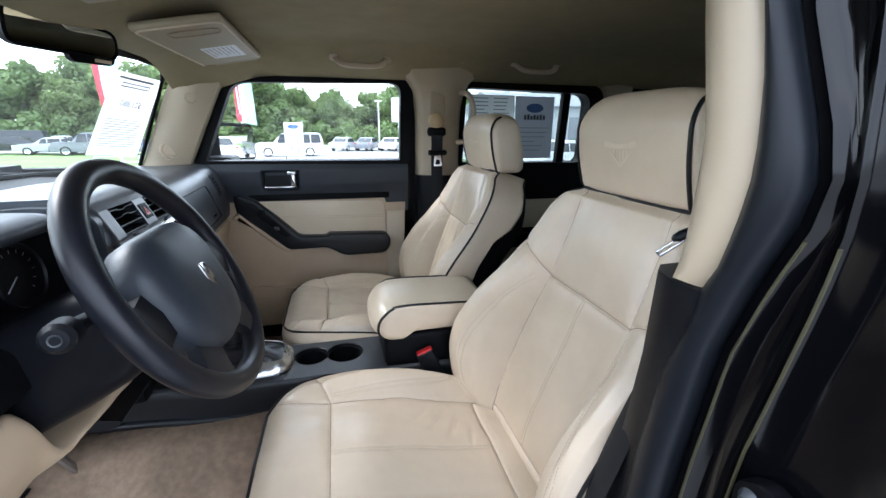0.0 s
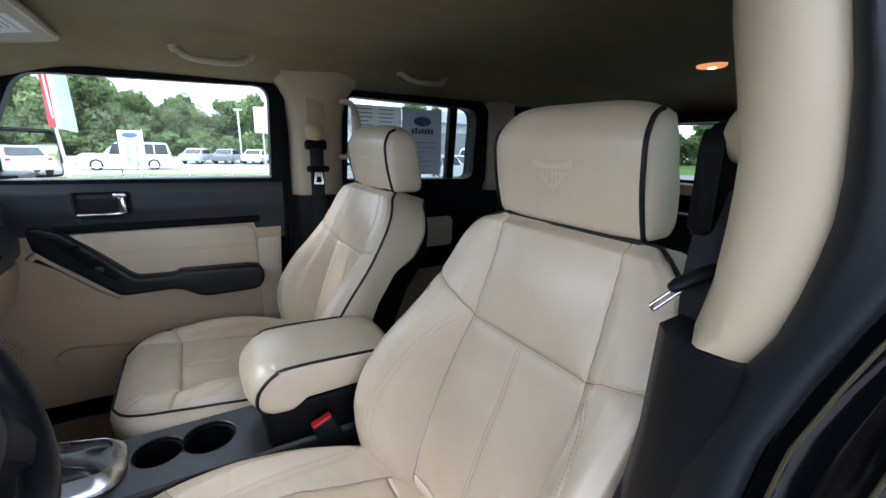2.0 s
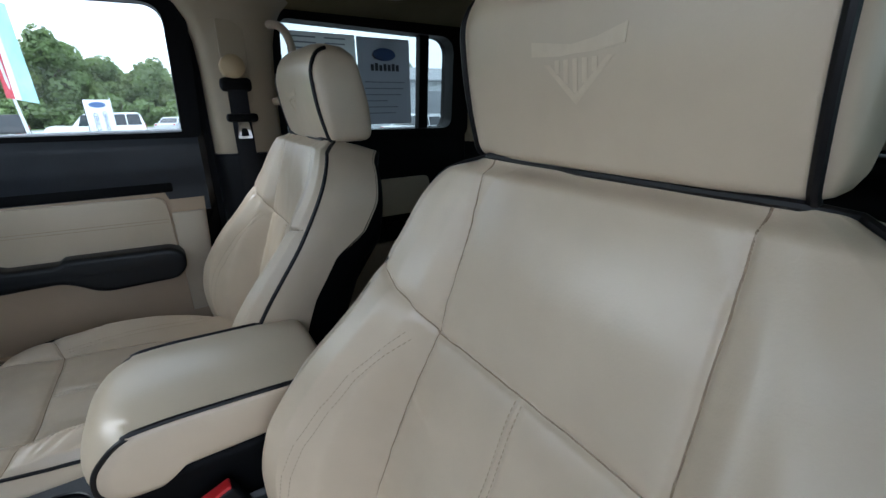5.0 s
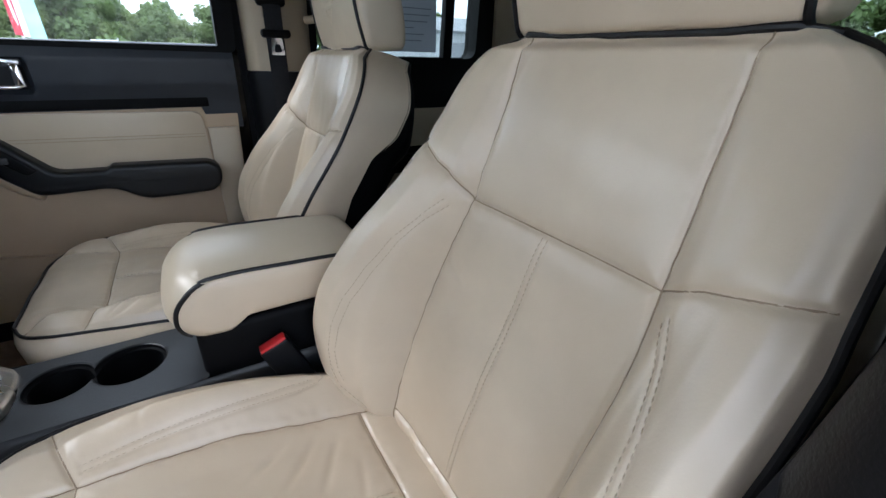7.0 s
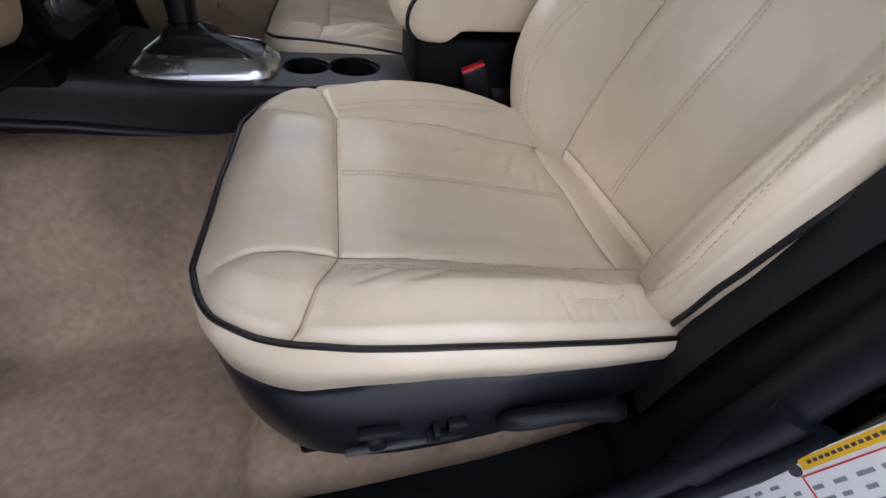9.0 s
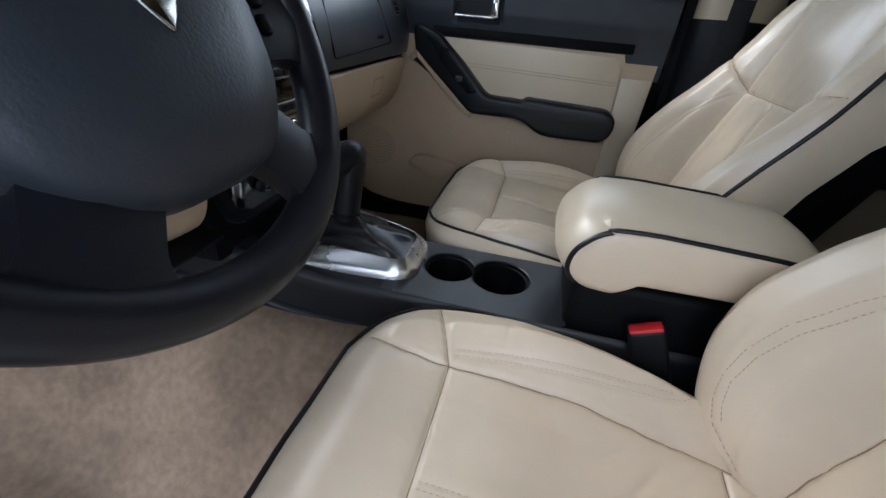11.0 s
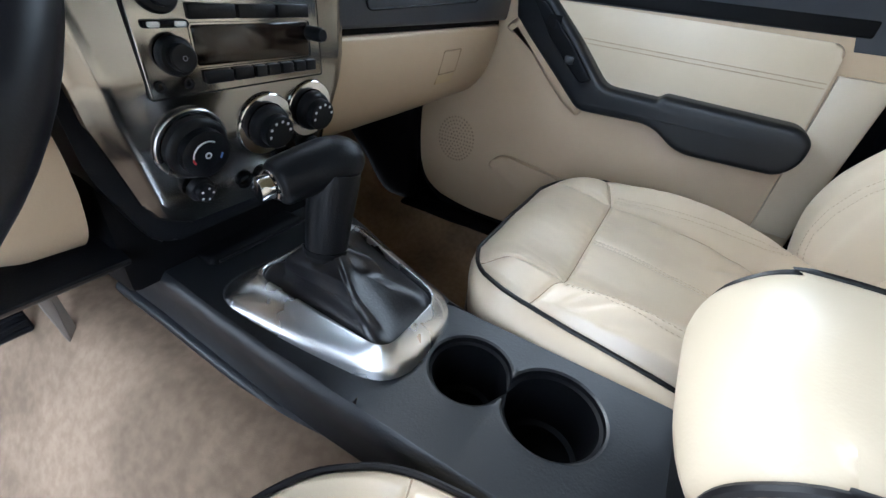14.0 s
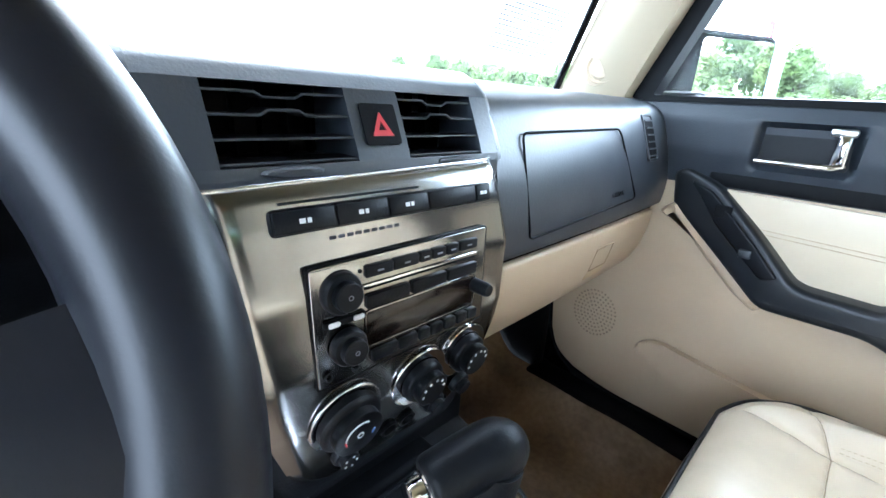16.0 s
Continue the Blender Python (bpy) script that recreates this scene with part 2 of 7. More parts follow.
def put(axis, a, p):
    """A point from a plane's two coordinates and the third along the axis."""
    return Vector({"x": (a, p[0], p[1]), "y": (p[0], a, p[1]), "z": (p[0], p[1], a)}[axis])


def rounded(pts, r, n=5):
    """A polygon with rounded corners; r is one radius or one for each corner."""
    out, k = [], len(pts)
    for i in range(k):
        p, a, b = Vector(pts[i]), Vector(pts[i - 1]), Vector(pts[(i + 1) % k])
        rr = r[i] if isinstance(r, (list, tuple)) else r
        u, v = (a - p), (b - p)
        d = min(rr, u.length * 0.49, v.length * 0.49)
        s, e = p + u.normalized() * d, p + v.normalized() * d
        for j in range(n + 1):
            t = j / n
            out.append(tuple(s * (1 - t) ** 2 + p * 2 * t * (1 - t) + e * t * t))
    return out


def prism(poly, axis, a, b, bev=0.0, seg=2, taper=None):
    """A polygon pushed along an axis, its rims bevelled. taper: a second polygon for the end b."""
    bm = bmesh.new()
    lo = [bm.verts.new(put(axis, a, p)) for p in poly]
    hi = [bm.verts.new(put(axis, b, p)) for p in (taper or poly)]
    n = len(poly)
    f1, f2 = bm.faces.new(lo), bm.faces.new(hi)
    for i in range(n):
        bm.faces.new((lo[i], lo[(i + 1) % n], hi[(i + 1) % n], hi[i]))
    if bev:
        bmesh.ops.bevel(bm, geom=list(set(f1.edges[:] + f2.edges[:])), offset=bev, segments=seg, affect="EDGES", profile=0.5)
    return bm


def ringprism(outer, inner, axis, a, b, bev=0.0):
    """A frame: the space between two polygons of equal count, with depth."""
    bm = bmesh.new()
    n = len(outer)
    V = [[bm.verts.new(put(axis, h, p)) for p in poly] for h in (a, b) for poly in (outer, inner)]
    oa, ia, ob_, ib = V
    for i in range(n):
        j = (i + 1) % n
        for q in ((oa[i], oa[j], ia[j], ia[i]), (ob_[i], ob_[j], ib[j], ib[i]), (oa[i], oa[j], ob_[j], ob_[i]), (ia[i], ia[j], ib[j], ib[i])):
            bm.faces.new(q)
    if bev:
        es = [e for e in bm.edges if len(e.link_faces) == 2 and e.calc_face_angle(0) > 0.8]
        bmesh.ops.bevel(bm, geom=es, offset=bev, segments=2, affect="EDGES", profile=0.5)
    return bm


def tube(pts, r, n=8, closed=False, flat=1.0, up=None, ends=True):
    """A round or flattened bar along points; r is one radius or one for each point."""
    bm = bmesh.new()
    P = [Vector(p) for p in pts]
    k, rings, ref = len(P), [], None
    for i, p in enumerate(P):
        d = (P[(i + 1) % k] - P[i - 1]) if closed else (P[min(i + 1, k - 1)] - P[max(i - 1, 0)])
        d.normalize()
        if up is not None:
            ref = Vector(up)
        elif ref is None:
            ref = Vector((0, 0, 1)) if abs(d.z) < 0.9 else Vector((1, 0, 0))
        s = d.cross(ref)
        s.normalize()
        ref = s.cross(d)
        rr = r[i] if isinstance(r, (list, tuple)) else r
        rings.append([bm.verts.new(p + s * (rr * math.cos(2 * math.pi * j / n)) + ref * (rr * flat * math.sin(2 * math.pi * j / n))) for j in range(n)])
    for i in range(k if closed else k - 1):
        a, b = rings[i], rings[(i + 1) % k]
        for j in range(n):
            bm.faces.new((a[j], a[(j + 1) % n], b[(j + 1) % n], b[j]))
    if not closed and ends:
        bm.faces.new(rings[0])
        bm.faces.new(rings[-1])
    return bm


def smooth_path(pts, n=6, closed=False):
    """Points along a Catmull-Rom curve through pts."""
    P = [Vector(p) for p in pts]
    k, out = len(P), []
    for i in range(k if closed else k - 1):
        a = P[(i - 1) % k] if closed or i else P[0]
        b, c = P[i], P[(i + 1) % k]
        d = P[(i + 2) % k] if closed or i + 2 < k else P[-1]
        for j in range(n):
            t = j / n
            out.append(0.5 * (2 * b + (c - a) * t + (2 * a - 5 * b + 4 * c - d) * t * t + (3 * b - a - 3 * c + d) * t ** 3))
    if not closed:
        out.append(P[-1])
    return out


def lathe(profile, at, axis, n=24):
    """A turned body: profile of (radius, height) along an axis from a point."""
    bm = bmesh.new()
    q = Vector(axis).normalized().to_track_quat("Z", "Y").to_matrix()
    o, rings = Vector(at), []
    for r, hgt in profile:
        if r < 1e-5:
            rings.append([bm.verts.new(o + q @ Vector((0, 0, hgt)))])
        else:
            rings.append([bm.verts.new(o + q @ Vector((r * math.cos(2 * math.pi * j / n), r * math.sin(2 * math.pi * j / n), hgt))) for j in range(n)])
    for a, b in zip(rings, rings[1:]):
        for j in range(n):
            k = (j + 1) % n
            if len(a) == 1 and len(b) > 1:
                bm.faces.new((a[0], b[j], b[k]))
            elif len(b) == 1 and len(a) > 1:
                bm.faces.new((a[j], a[k], b[0]))
            elif len(a) > 1:
                bm.faces.new((a[j], a[k], b[k], b[j]))
    return bm


def grid(fn, nu, nv, region=None):
    """A sheet fn(u, v) over the unit square; region(u, v) names the panel that each cell belongs to.
    With regions it gives for each panel its bmesh and the whole sheet's normals, so that the panels join without a break."""
    P = [[fn(i / nu, j / nv) for j in range(nv + 1)] for i in range(nu + 1)]
    cells = {}
    for i in range(nu):
        for j in range(nv):
            cells.setdefault(region((i + 0.5) / nu, (j + 0.5) / nv) if region else 0, []).append((i, j))
    out = {}
    for key, some in cells.items():
        bm, made, nor = bmesh.new(), {}, []
        for i, j in some:
            q = []
            for a, b in ((i, j), (i + 1, j), (i + 1, j + 1), (i, j + 1)):
                if (a, b) not in made:
                    made[a, b] = bm.verts.new(P[a][b])
                    if region:
                        du = P[min(a + 1, nu)][b] - P[max(a - 1, 0)][b]
                        dv = P[a][min(b + 1, nv)] - P[a][max(b - 1, 0)]
                        nor.append(du.cross(dv).normalized())
                q.append(made[a, b])
            bm.faces.new(q)
        out[key] = (bm, nor) if region else bm
    return out if region else out[0]


def slab(fn, nu, nv, off):
    """A sheet with a second one behind it, closed round the rim."""
    o = Vector(off)
    bm = bmesh.new()
    A = [[bm.verts.new(fn(i / nu, j / nv)) for j in range(nv + 1)] for i in range(nu + 1)]
    B = [[bm.verts.new(fn(i / nu, j / nv) + o) for j in range(nv + 1)] for i in range(nu + 1)]
    for G in (A, B):
        for i in range(nu):
            for j in range(nv):
                bm.faces.new((G[i][j], G[i + 1][j], G[i + 1][j + 1], G[i][j + 1]))
    rim = [(i, 0) for i in range(nu)] + [(nu, j) for j in range(nv)] + [(i, nv) for i in range(nu, 0, -1)] + [(0, j) for j in range(nv, 0, -1)]
    for (a, b), (c, d) in zip(rim, rim[1:] + rim[:1]):
        bm.faces.new((A[a][b], A[c][d], B[c][d], B[a][b]))
    return bm


def loft(rings, closed=True, caps=True):
    bm = bmesh.new()
    R = [[bm.verts.new(p) for p in ring] for ring in rings]
    n = len(R[0])
    for a, b in zip(R, R[1:]):
        for j in range(n if closed else n - 1):
            bm.faces.new((a[j], a[(j + 1) % n], b[(j + 1) % n], b[j]))
    if caps and closed:
        bm.faces.new(R[0])
        bm.faces.new(R[-1])
    return bm


def solid(bm, d):
    """Gives a sheet a thickness."""
    bmesh.ops.recalc_face_normals(bm, faces=bm.faces)
    bmesh.ops.solidify(bm, geom=bm.faces[:], thickness=d)
    return bm


def join(*bms):
    out = bmesh.new()
    for b in bms:
        me = bpy.data.meshes.new("tmp")
        b.to_mesh(me)
        b.free()
        out.from_mesh(me)
        bpy.data.meshes.remove(me)
    return out


def letters(text, size, at, xdir, ydir, depth=0.0004, spacing=1.0):
    """Raised letters with their middle at a point, reading along xdir, upright along ydir."""
    cu = bpy.data.curves.new("text", "FONT")
    cu.body, cu.size, cu.extrude, cu.align_x, cu.align_y, cu.space_character = text, size, depth, "CENTER", "CENTER", spacing
    cu.resolution_u = 2
    ob = bpy.data.objects.new("text", cu)
    scene.collection.objects.link(ob)
    me = bpy.data.meshes.new_from_object(ob.evaluated_get(bpy.context.evaluated_depsgraph_get()))
    bpy.data.objects.remove(ob)
    bpy.data.curves.remove(cu)
    bm = bmesh.new()
    bm.from_mesh(me)
    bpy.data.meshes.remove(me)
    x, y = Vector(xdir).normalized(), Vector(ydir).normalized()
    z = x.cross(y)
    m = Matrix((x, y, z)).transposed().to_4x4()
    m.translation = at
    bm.transform(m)
    return bm


def ip(x, xs, ys):
    return float(np.interp(x, xs, ys))


def sstep(a, b, x):
    t = min(1.0, max(0.0, (x - a) / (b - a)))
    return t * t * (3 - 2 * t)


def knots(s, ks, vs):
    """Eased interpolation through knots."""
    for i in range(len(ks) - 1):
        if s <= ks[i + 1]:
            t = (s - ks[i]) / (ks[i + 1] - ks[i])
            e = 0.45 * t + 0.55 * t * t * (3 - 2 * t)
            return vs[i] + (vs[i + 1] - vs[i]) * e
    return vs[-1]


def seam_lines(lines, place, r, sink=0.0, step=0.006):
    """Thin bars lying along lines on a surface; place(a, b, h) gives the point at height h over it."""
    out = []
    for ln in lines:
        pts = []
        for (ax, ay), (bx, by) in zip(ln, ln[1:]):
            k = max(1, int(math.hypot(bx - ax, by - ay) / step))
            pts += [(ax + (bx - ax) * i / k, ay + (by - ay) * i / k) for i in range(k)]
        pts.append(ln[-1])
        out.append(tube([place(a, b, -sink) for a, b in pts], r, 5))
    return join(*out)


def stitches(lines, place, dash=0.0044, gap=0.0020, r=0.00066, h=0.0009):
    """Rows of short thread stitches along lines on a surface."""
    bm = bmesh.new()
    for ln in lines:
        carry = 0.0
        for (ax, ay), (bx, by) in zip(ln, ln[1:]):
            length = math.hypot(bx - ax, by - ay)
            s = carry
            while s + dash < length:
                q = [place(ax + (bx - ax) * k / length, ay + (by - ay) * k / length, h) for k in (s, s + dash * 0.5, s + dash)]
                d = (q[2] - q[0]).normalized()
                w = d.cross(Vector((0.3, 0.1, 1))).normalized()
                n = w.cross(d)
                rings = [[bm.verts.new(p + w * (rr * math.cos(a)) + n * (rr * math.sin(a))) for a in (0.0, 1.57, 3.14, 4.71)] for p, rr in zip(q, (r * 0.4, r, r * 0.4))]
                for A, B in zip(rings, rings[1:]):
                    for j in range(4):
                        bm.faces.new((A[j], A[(j + 1) % 4], B[(j + 1) % 4], B[j]))
                s += dash + gap
            carry = max(0.0, s - length)
    return bm


def soften(tab, r):
    """A table of values with its corners rounded off over a width r."""
    xs = np.linspace(tab[0][0], tab[0][-1], 260)
    ys = np.interp(xs, *tab)
    n = max(2, int(3 * r / (xs[1] - xs[0])))
    k = np.exp(-0.5 * (np.arange(-n, n + 1) * (xs[1] - xs[0]) / r) ** 2)
    pad = np.concatenate([2 * ys[0] - ys[n:0:-1], ys, 2 * ys[-1] - ys[-2:-n - 2:-1]])
    return xs, np.convolve(pad, k / k.sum(), "valid")


def seam_dist(x, y, lines):
    best = 9.0
    for ln in lines:
        for (ax, ay), (bx, by) in zip(ln, ln[1:]):
            dx, dy = bx - ax, by - ay
            t = max(0.0, min(1.0, ((x - ax) * dx + (y - ay) * dy) / (dx * dx + dy * dy)))
            d = math.hypot(x - ax - t * dx, y - ay - t * dy)
            if d < best:
                best = d
    return best


def mirrored(lines):
    return lines + [[(x, -y) for x, y in ln] for ln in lines]


# ---- the car's shell ----
def floor_z(x, y):
    z = 0.60
    z += 0.256 * sstep(0.37, 0.125, abs(y)) * (1 - 0.35 * sstep(0.075, 0.045, abs(y))) * sstep(1.0, 0.6, x)
    z += max(0.0, -0.74 - x) * 1.0 * sstep(-0.70, -0.85, x)
    z += 0.055 * sstep(-0.235, -0.205, x) * sstep(0.30, 0.42, abs(y)) * sstep(0.9, 0.8, x)
    z += (0.03 * sstep(0.62, 0.70, y) + 0.060 * sstep(0.57, 0.675, y)) if y > 0 else -0.015 * sstep(-0.60, -0.66, y)
    z += 0.004 * noise.noise(Vector((x * 9, y * 9, 0.3))) + 0.012 * noise.noise(Vector((x * 3, y * 3, 2.3)))
    return z


struct("floor", grid(lambda u, v: Vector((-1.15 + 3.4 * u, -0.70 + 1.4 * v, floor_z(-1.15 + 3.4 * u, -0.70 + 1.4 * v))), 150, 80),
       CARPET, "worn tan carpet moulded over the car floor and tunnel", "car floor", 80)


def roof_z(x, y):
    z = 1.838 - 0.095 * sstep(0.44, 0.74, abs(y)) ** 1.2
    z -= 0.085 * sstep(-0.22, -0.58, x)
    return z - 0.10 * sstep(1.9, 2.3, x)


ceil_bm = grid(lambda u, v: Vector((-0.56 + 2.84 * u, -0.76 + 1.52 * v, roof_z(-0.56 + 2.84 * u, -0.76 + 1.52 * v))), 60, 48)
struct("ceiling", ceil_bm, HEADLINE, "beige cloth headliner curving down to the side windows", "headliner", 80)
roof_bm = grid(lambda u, v: Vector((-0.60 + 2.95 * u, -0.80 + 1.60 * v, 1.90 - 0.07 * sstep(0.55, 0.8, abs(-0.80 + 1.6 * v)))), 12, 16)
struct("roof", solid(roof_bm, 0.012), GLOSSB, "black painted steel car roof above the headliner", "car roof")


# windscreen
def screen_x(y, z):
    return -0.712 + 0.467 * (z - 1.43) - 0.105 * (1 - (y / 0.68) ** 2)


struct("windscreen", slab(lambda u, v: Vector((screen_x(-0.67 + 1.34 * u, 1.39 + 0.40 * v), -0.67 + 1.34 * u, 1.39 + 0.40 * v)), 20, 8, (-0.005, 0, 0)),
       SCREEN, "clear curved windscreen glass above the dashboard", "windscreen").visible_shadow = False
edge = [Vector((screen_x(y, z) + 0.008, y, z)) for y, z in
        [(0.672, 1.42)] + [(0.672 - 0.004 * i, 1.42 + 0.042 * i) for i in range(1, 8)] + [(0.63, 1.742), (0.60, 1.755)] + [(0.5 - 0.1 * i, 1.762) for i in range(11)]
        + [(-0.60, 1.755), (-0.63, 1.742)] + [(-0.644 - 0.004 * i, 1.71 - 0.042 * i) for i in range(7)]]
struct("trim_windscreen", tube(edge, 0.011, 8, flat=0.6), SOFT, "black rubber edge round the windscreen", "window seal")
for sgn in (1, -1):
    base = [(-0.545, 0.745), (-0.55, 0.69), (-0.60, 0.662), (-0.66, 0.658), (-0.70, 0.675), (-0.70, 0.75)]
    rings = []
    for i in range(9):
        z = 1.38 + 0.05 * i
        dx = 0.467 * (z - 1.43) + 0.03 * sstep(1.70, 1.80, z)
        rings.append([Vector((x + dx + (0.012 * (z - 1.43) if k < 2 else 0), sgn * (y - 0.05 * (z - 1.43) - 0.02 * sstep(1.70, 1.80, z)), z)) for k, (x, y) in enumerate(base)])
    name = "trim_pillar_front"
    pil = struct(name, loft(rings), PILLAR, "beige plastic trim on the windscreen pillar", "pillar trim", 50)
    if sgn > 0:
        part("speaker_grille", lathe([(0, 0.012), (0.020, 0.011), (0.0235, 0.006), (0.030, 0.008), (0.037, 0.0), (0.038, -0.02)], (-0.602, 0.668, 1.474), (0.42, -1, 0.1), 28), PLASTIC_B, pil, "round beige tweeter grille")
        part("cap", lathe([(0, 0.006), (0.011, 0.006), (0.012, 0.0045), (0.016, 0.0045), (0.018, 0.002), (0.019, -0.006)], (-0.506, 0.649, 1.655), (0.3, -1, 0.1), 24), PILLAR, pil, "round beige screw cap")


# side windows of the passenger side
def seal(name, outer, inner, y0, y1, label):
    return struct(name, ringprism(outer, inner, "y", y0, y1, 0.004), SOFT, label, "window frame")


F_OUT = rounded([(-0.555, 1.418), (-0.408, 1.742), (0.312, 1.768), (0.292, 1.408)], [0.02, 0.075, 0.085, 0.02], 7)
F_IN = rounded([(-0.508, 1.428), (-0.380, 1.718), (0.256, 1.734), (0.246, 1.424)], [0.006, 0.05, 0.05, 0.006], 7)
R_OUT = rounded([(0.492, 1.400), (0.515, 1.765), (1.205, 1.752), (1.195, 1.37)], [0.03, 0.06, 0.09, 0.04], 7)
R_IN = rounded([(0.522, 1.412), (0.536, 1.725), (1.135, 1.712), (1.120, 1.405)], [0.01, 0.03, 0.06, 0.04], 7)
seal("window_1", F_OUT, F_IN, 0.722, 0.768, "black rubber and metal frame round the front passenger window")
part("pane", prism([(-0.53, 1.40), (-0.405, 1.735), (0.28, 1.755), (0.275, 1.40)], "y", 0.760, 0.764), GLASS, bpy.data.objects["window_1"]).visible_shadow = False
seal("window_2", R_OUT, R_IN, 0.712, 0.79, "black frame round the rear passenger door window")
w2 = bpy.data.objects["window_2"]
part("pane", prism([(0.51, 1.39), (0.525, 1.735), (1.15, 1.725), (1.14, 1.38)], "y", 0.764, 0.768), PRIVACY, w2, "tinted pane")
part("divider", prism([(0.995, 1.39), (1.012, 1.735), (1.050, 1.735), (1.033, 1.39)], "y", 0.74, 0.772, 0.004), SOFT, w2, "slim black upright bar")
# metal above and between the windows
struct("wall_right_top", box((-0.62, 0.755, 1.752), (2.3, 0.80, 1.88), 0), GLOSSB, "black painted roof rail over the side windows", "car body")
struct("wall_right_rear", box((1.205, 0.735, 0.6), (2.3, 0.80, 1.76), 0.01), BLACK, "dark trim panel beside the luggage space", "car body")
struct("wall_right_outer", box((-1.2, 0.803, 0.40), (2.3, 0.84, 1.405), 0.01), GLOSSB, "black painted outer panels of the passenger side", "car body")
struct("wall_right_pillar", box((0.285, 0.755, 0.5), (0.51, 0.802, 1.80), 0.002), SOFT, "dark steel pillar between the passenger doors", "car body")
struct("wall_right_front", box((-1.2, 0.757, 0.5), (-0.58, 0.802, 1.405), 0.002), SOFT, "dark steel panel ahead of the passenger door", "car body")
struct("trim_pillar_rear", loft([[Vector((x, y, z)) for x, y in ((1.19, 0.745), (1.20, 0.70), (1.25, 0.685), (1.34, 0.70), (1.34, 0.745))] for z in (1.35, 1.5, 1.65, 1.79)]),
       PILLAR, "beige plastic trim on the rear roof pillar", "pillar trim")
# centre pillar, passenger side
cp = [(0.318, 0.752), (0.322, 0.712), (0.345, 0.682), (0.44, 0.672), (0.485, 0.69), (0.505, 0.715), (0.507, 0.752)]
rings = []
for z, k, g in ((1.362, 0, 0), (1.45, 0, 0), (1.58, 0.003, 0), (1.65, 0.006, 0.012), (1.70, 0.012, 0.04), (1.735, 0.022, 0.09), (1.765, 0.04, 0.17), (1.79, 0.065, 0.30), (1.80, 0.09, 0.36)):
    rings.append([Vector((0.412 + (x - 0.412) * (1 + g * 4), y - k, z)) for x, y in cp])
bpl = struct("trim_pillar_middle", loft(rings), PILLAR, "beige plastic trim on the centre pillar with belt guide", "pillar trim", 50)
part("cover", prism(rounded([(0.365, 1.50), (0.365, 1.70), (0.43, 1.70), (0.43, 1.50)], 0.006, 2), "y", 0.664, 0.69, 0.002), PILLAR, bpl, "flat beige height-adjuster cover")
struct("trim_pillar_foot", loft([[Vector((0.412 + (x - 0.412) * 1.04, y - 0.004, z)) for x, y in cp] for z in (0.60, 0.9, 1.2, 1.36)]), BLACK, "black plastic lower trim on the centre pillar", "pillar trim", 50)

# seat belt of the passenger seat on that pillar
sb = thing("seat_belt", (0.40, 0.65, 0.62), "black seat belt with tan adjuster on the centre pillar", "seat belt", "front seat belts")
part("adjuster", lathe([(0, 0.028), (0.018, 0.027), (0.029, 0.018), (0.032, 0.004), (0.032, 0)], (0.388, 0.655, 1.585), (0, -1, 0.15), 26), TAN, sb, "oval tan plastic height adjuster")
part("guide", box((0.35, 0.632, 1.525), (0.428, 0.662, 1.560), 0.012, 3), SOFT, sb, "black plastic belt guide")
part("strap", tube(smooth_path([(0.389, 0.636, 1.54), (0.389, 0.640, 1.42), (0.392, 0.645, 1.25), (0.40, 0.648, 1.0), (0.41, 0.648, 0.66)], 4), 0.024, 8, flat=0.07, up=(0, 1, 0)), BELT, sb)
part("stop", box((0.352, 0.622, 1.448), (0.43, 0.652, 1.470), 0.008, 2), SOFT, sb, "black sliding stop")
part("tongue", ringprism(rounded([(0.372, 1.405), (0.376, 1.448), (0.404, 1.448), (0.408, 1.405)], 0.004, 2), rounded([(0.380, 1.412), (0.383, 1.432), (0.397, 1.432), (0.400, 1.412)], 0.003, 2), "y", 0.627, 0.631), CHROME, sb, "chrome belt tongue")

# grab rails in the headliner
def grab(x0, x1, y, z):
    g = thing("grab_handle", (0.5 * (x0 + x1), y, z), "beige plastic grab handle fixed under the headliner", "grab handle", "grab handles")
    p = smooth_path([(x0, y + 0.035, z + 0.020), (x0 + 0.008, y - 0.005, z - 0.004), (x0 + 0.035, y - 0.022, z - 0.022), (0.5 * (x0 + x1), y - 0.026, z - 0.026),
                     (x1 - 0.035, y - 0.022, z - 0.022), (x1 - 0.008, y - 0.005, z - 0.004), (x1, y + 0.035, z + 0.020)], 5)
    part("grip", tube(p, 0.0115, 10, flat=0.8), PLASTIC_B, g)
    for xx in (x0, x1):
        part("mount", box((xx - 0.017, y - 0.006, z - 0.004), (xx + 0.017, y + 0.045, z + 0.034), 0.010, 3), PLASTIC_B, g)


grab(-0.005, 0.185, 0.575, 1.795)
grab(0.69, 0.875, 0.575, 1.80)
# upright assist handle behind the pillar
ga = thing("grab_handle", (0.50, 0.66, 1.50), "upright beige assist handle on the centre pillar", "grab handle")
part("grip", tube(smooth_path([(0.49, 0.69, 1.70), (0.525, 0.655, 1.69), (0.545, 0.645, 1.64), (0.545, 0.645, 1.56), (0.525, 0.655, 1.51), (0.49, 0.69, 1.50)], 5), 0.011, 10), PLASTIC_B, ga)


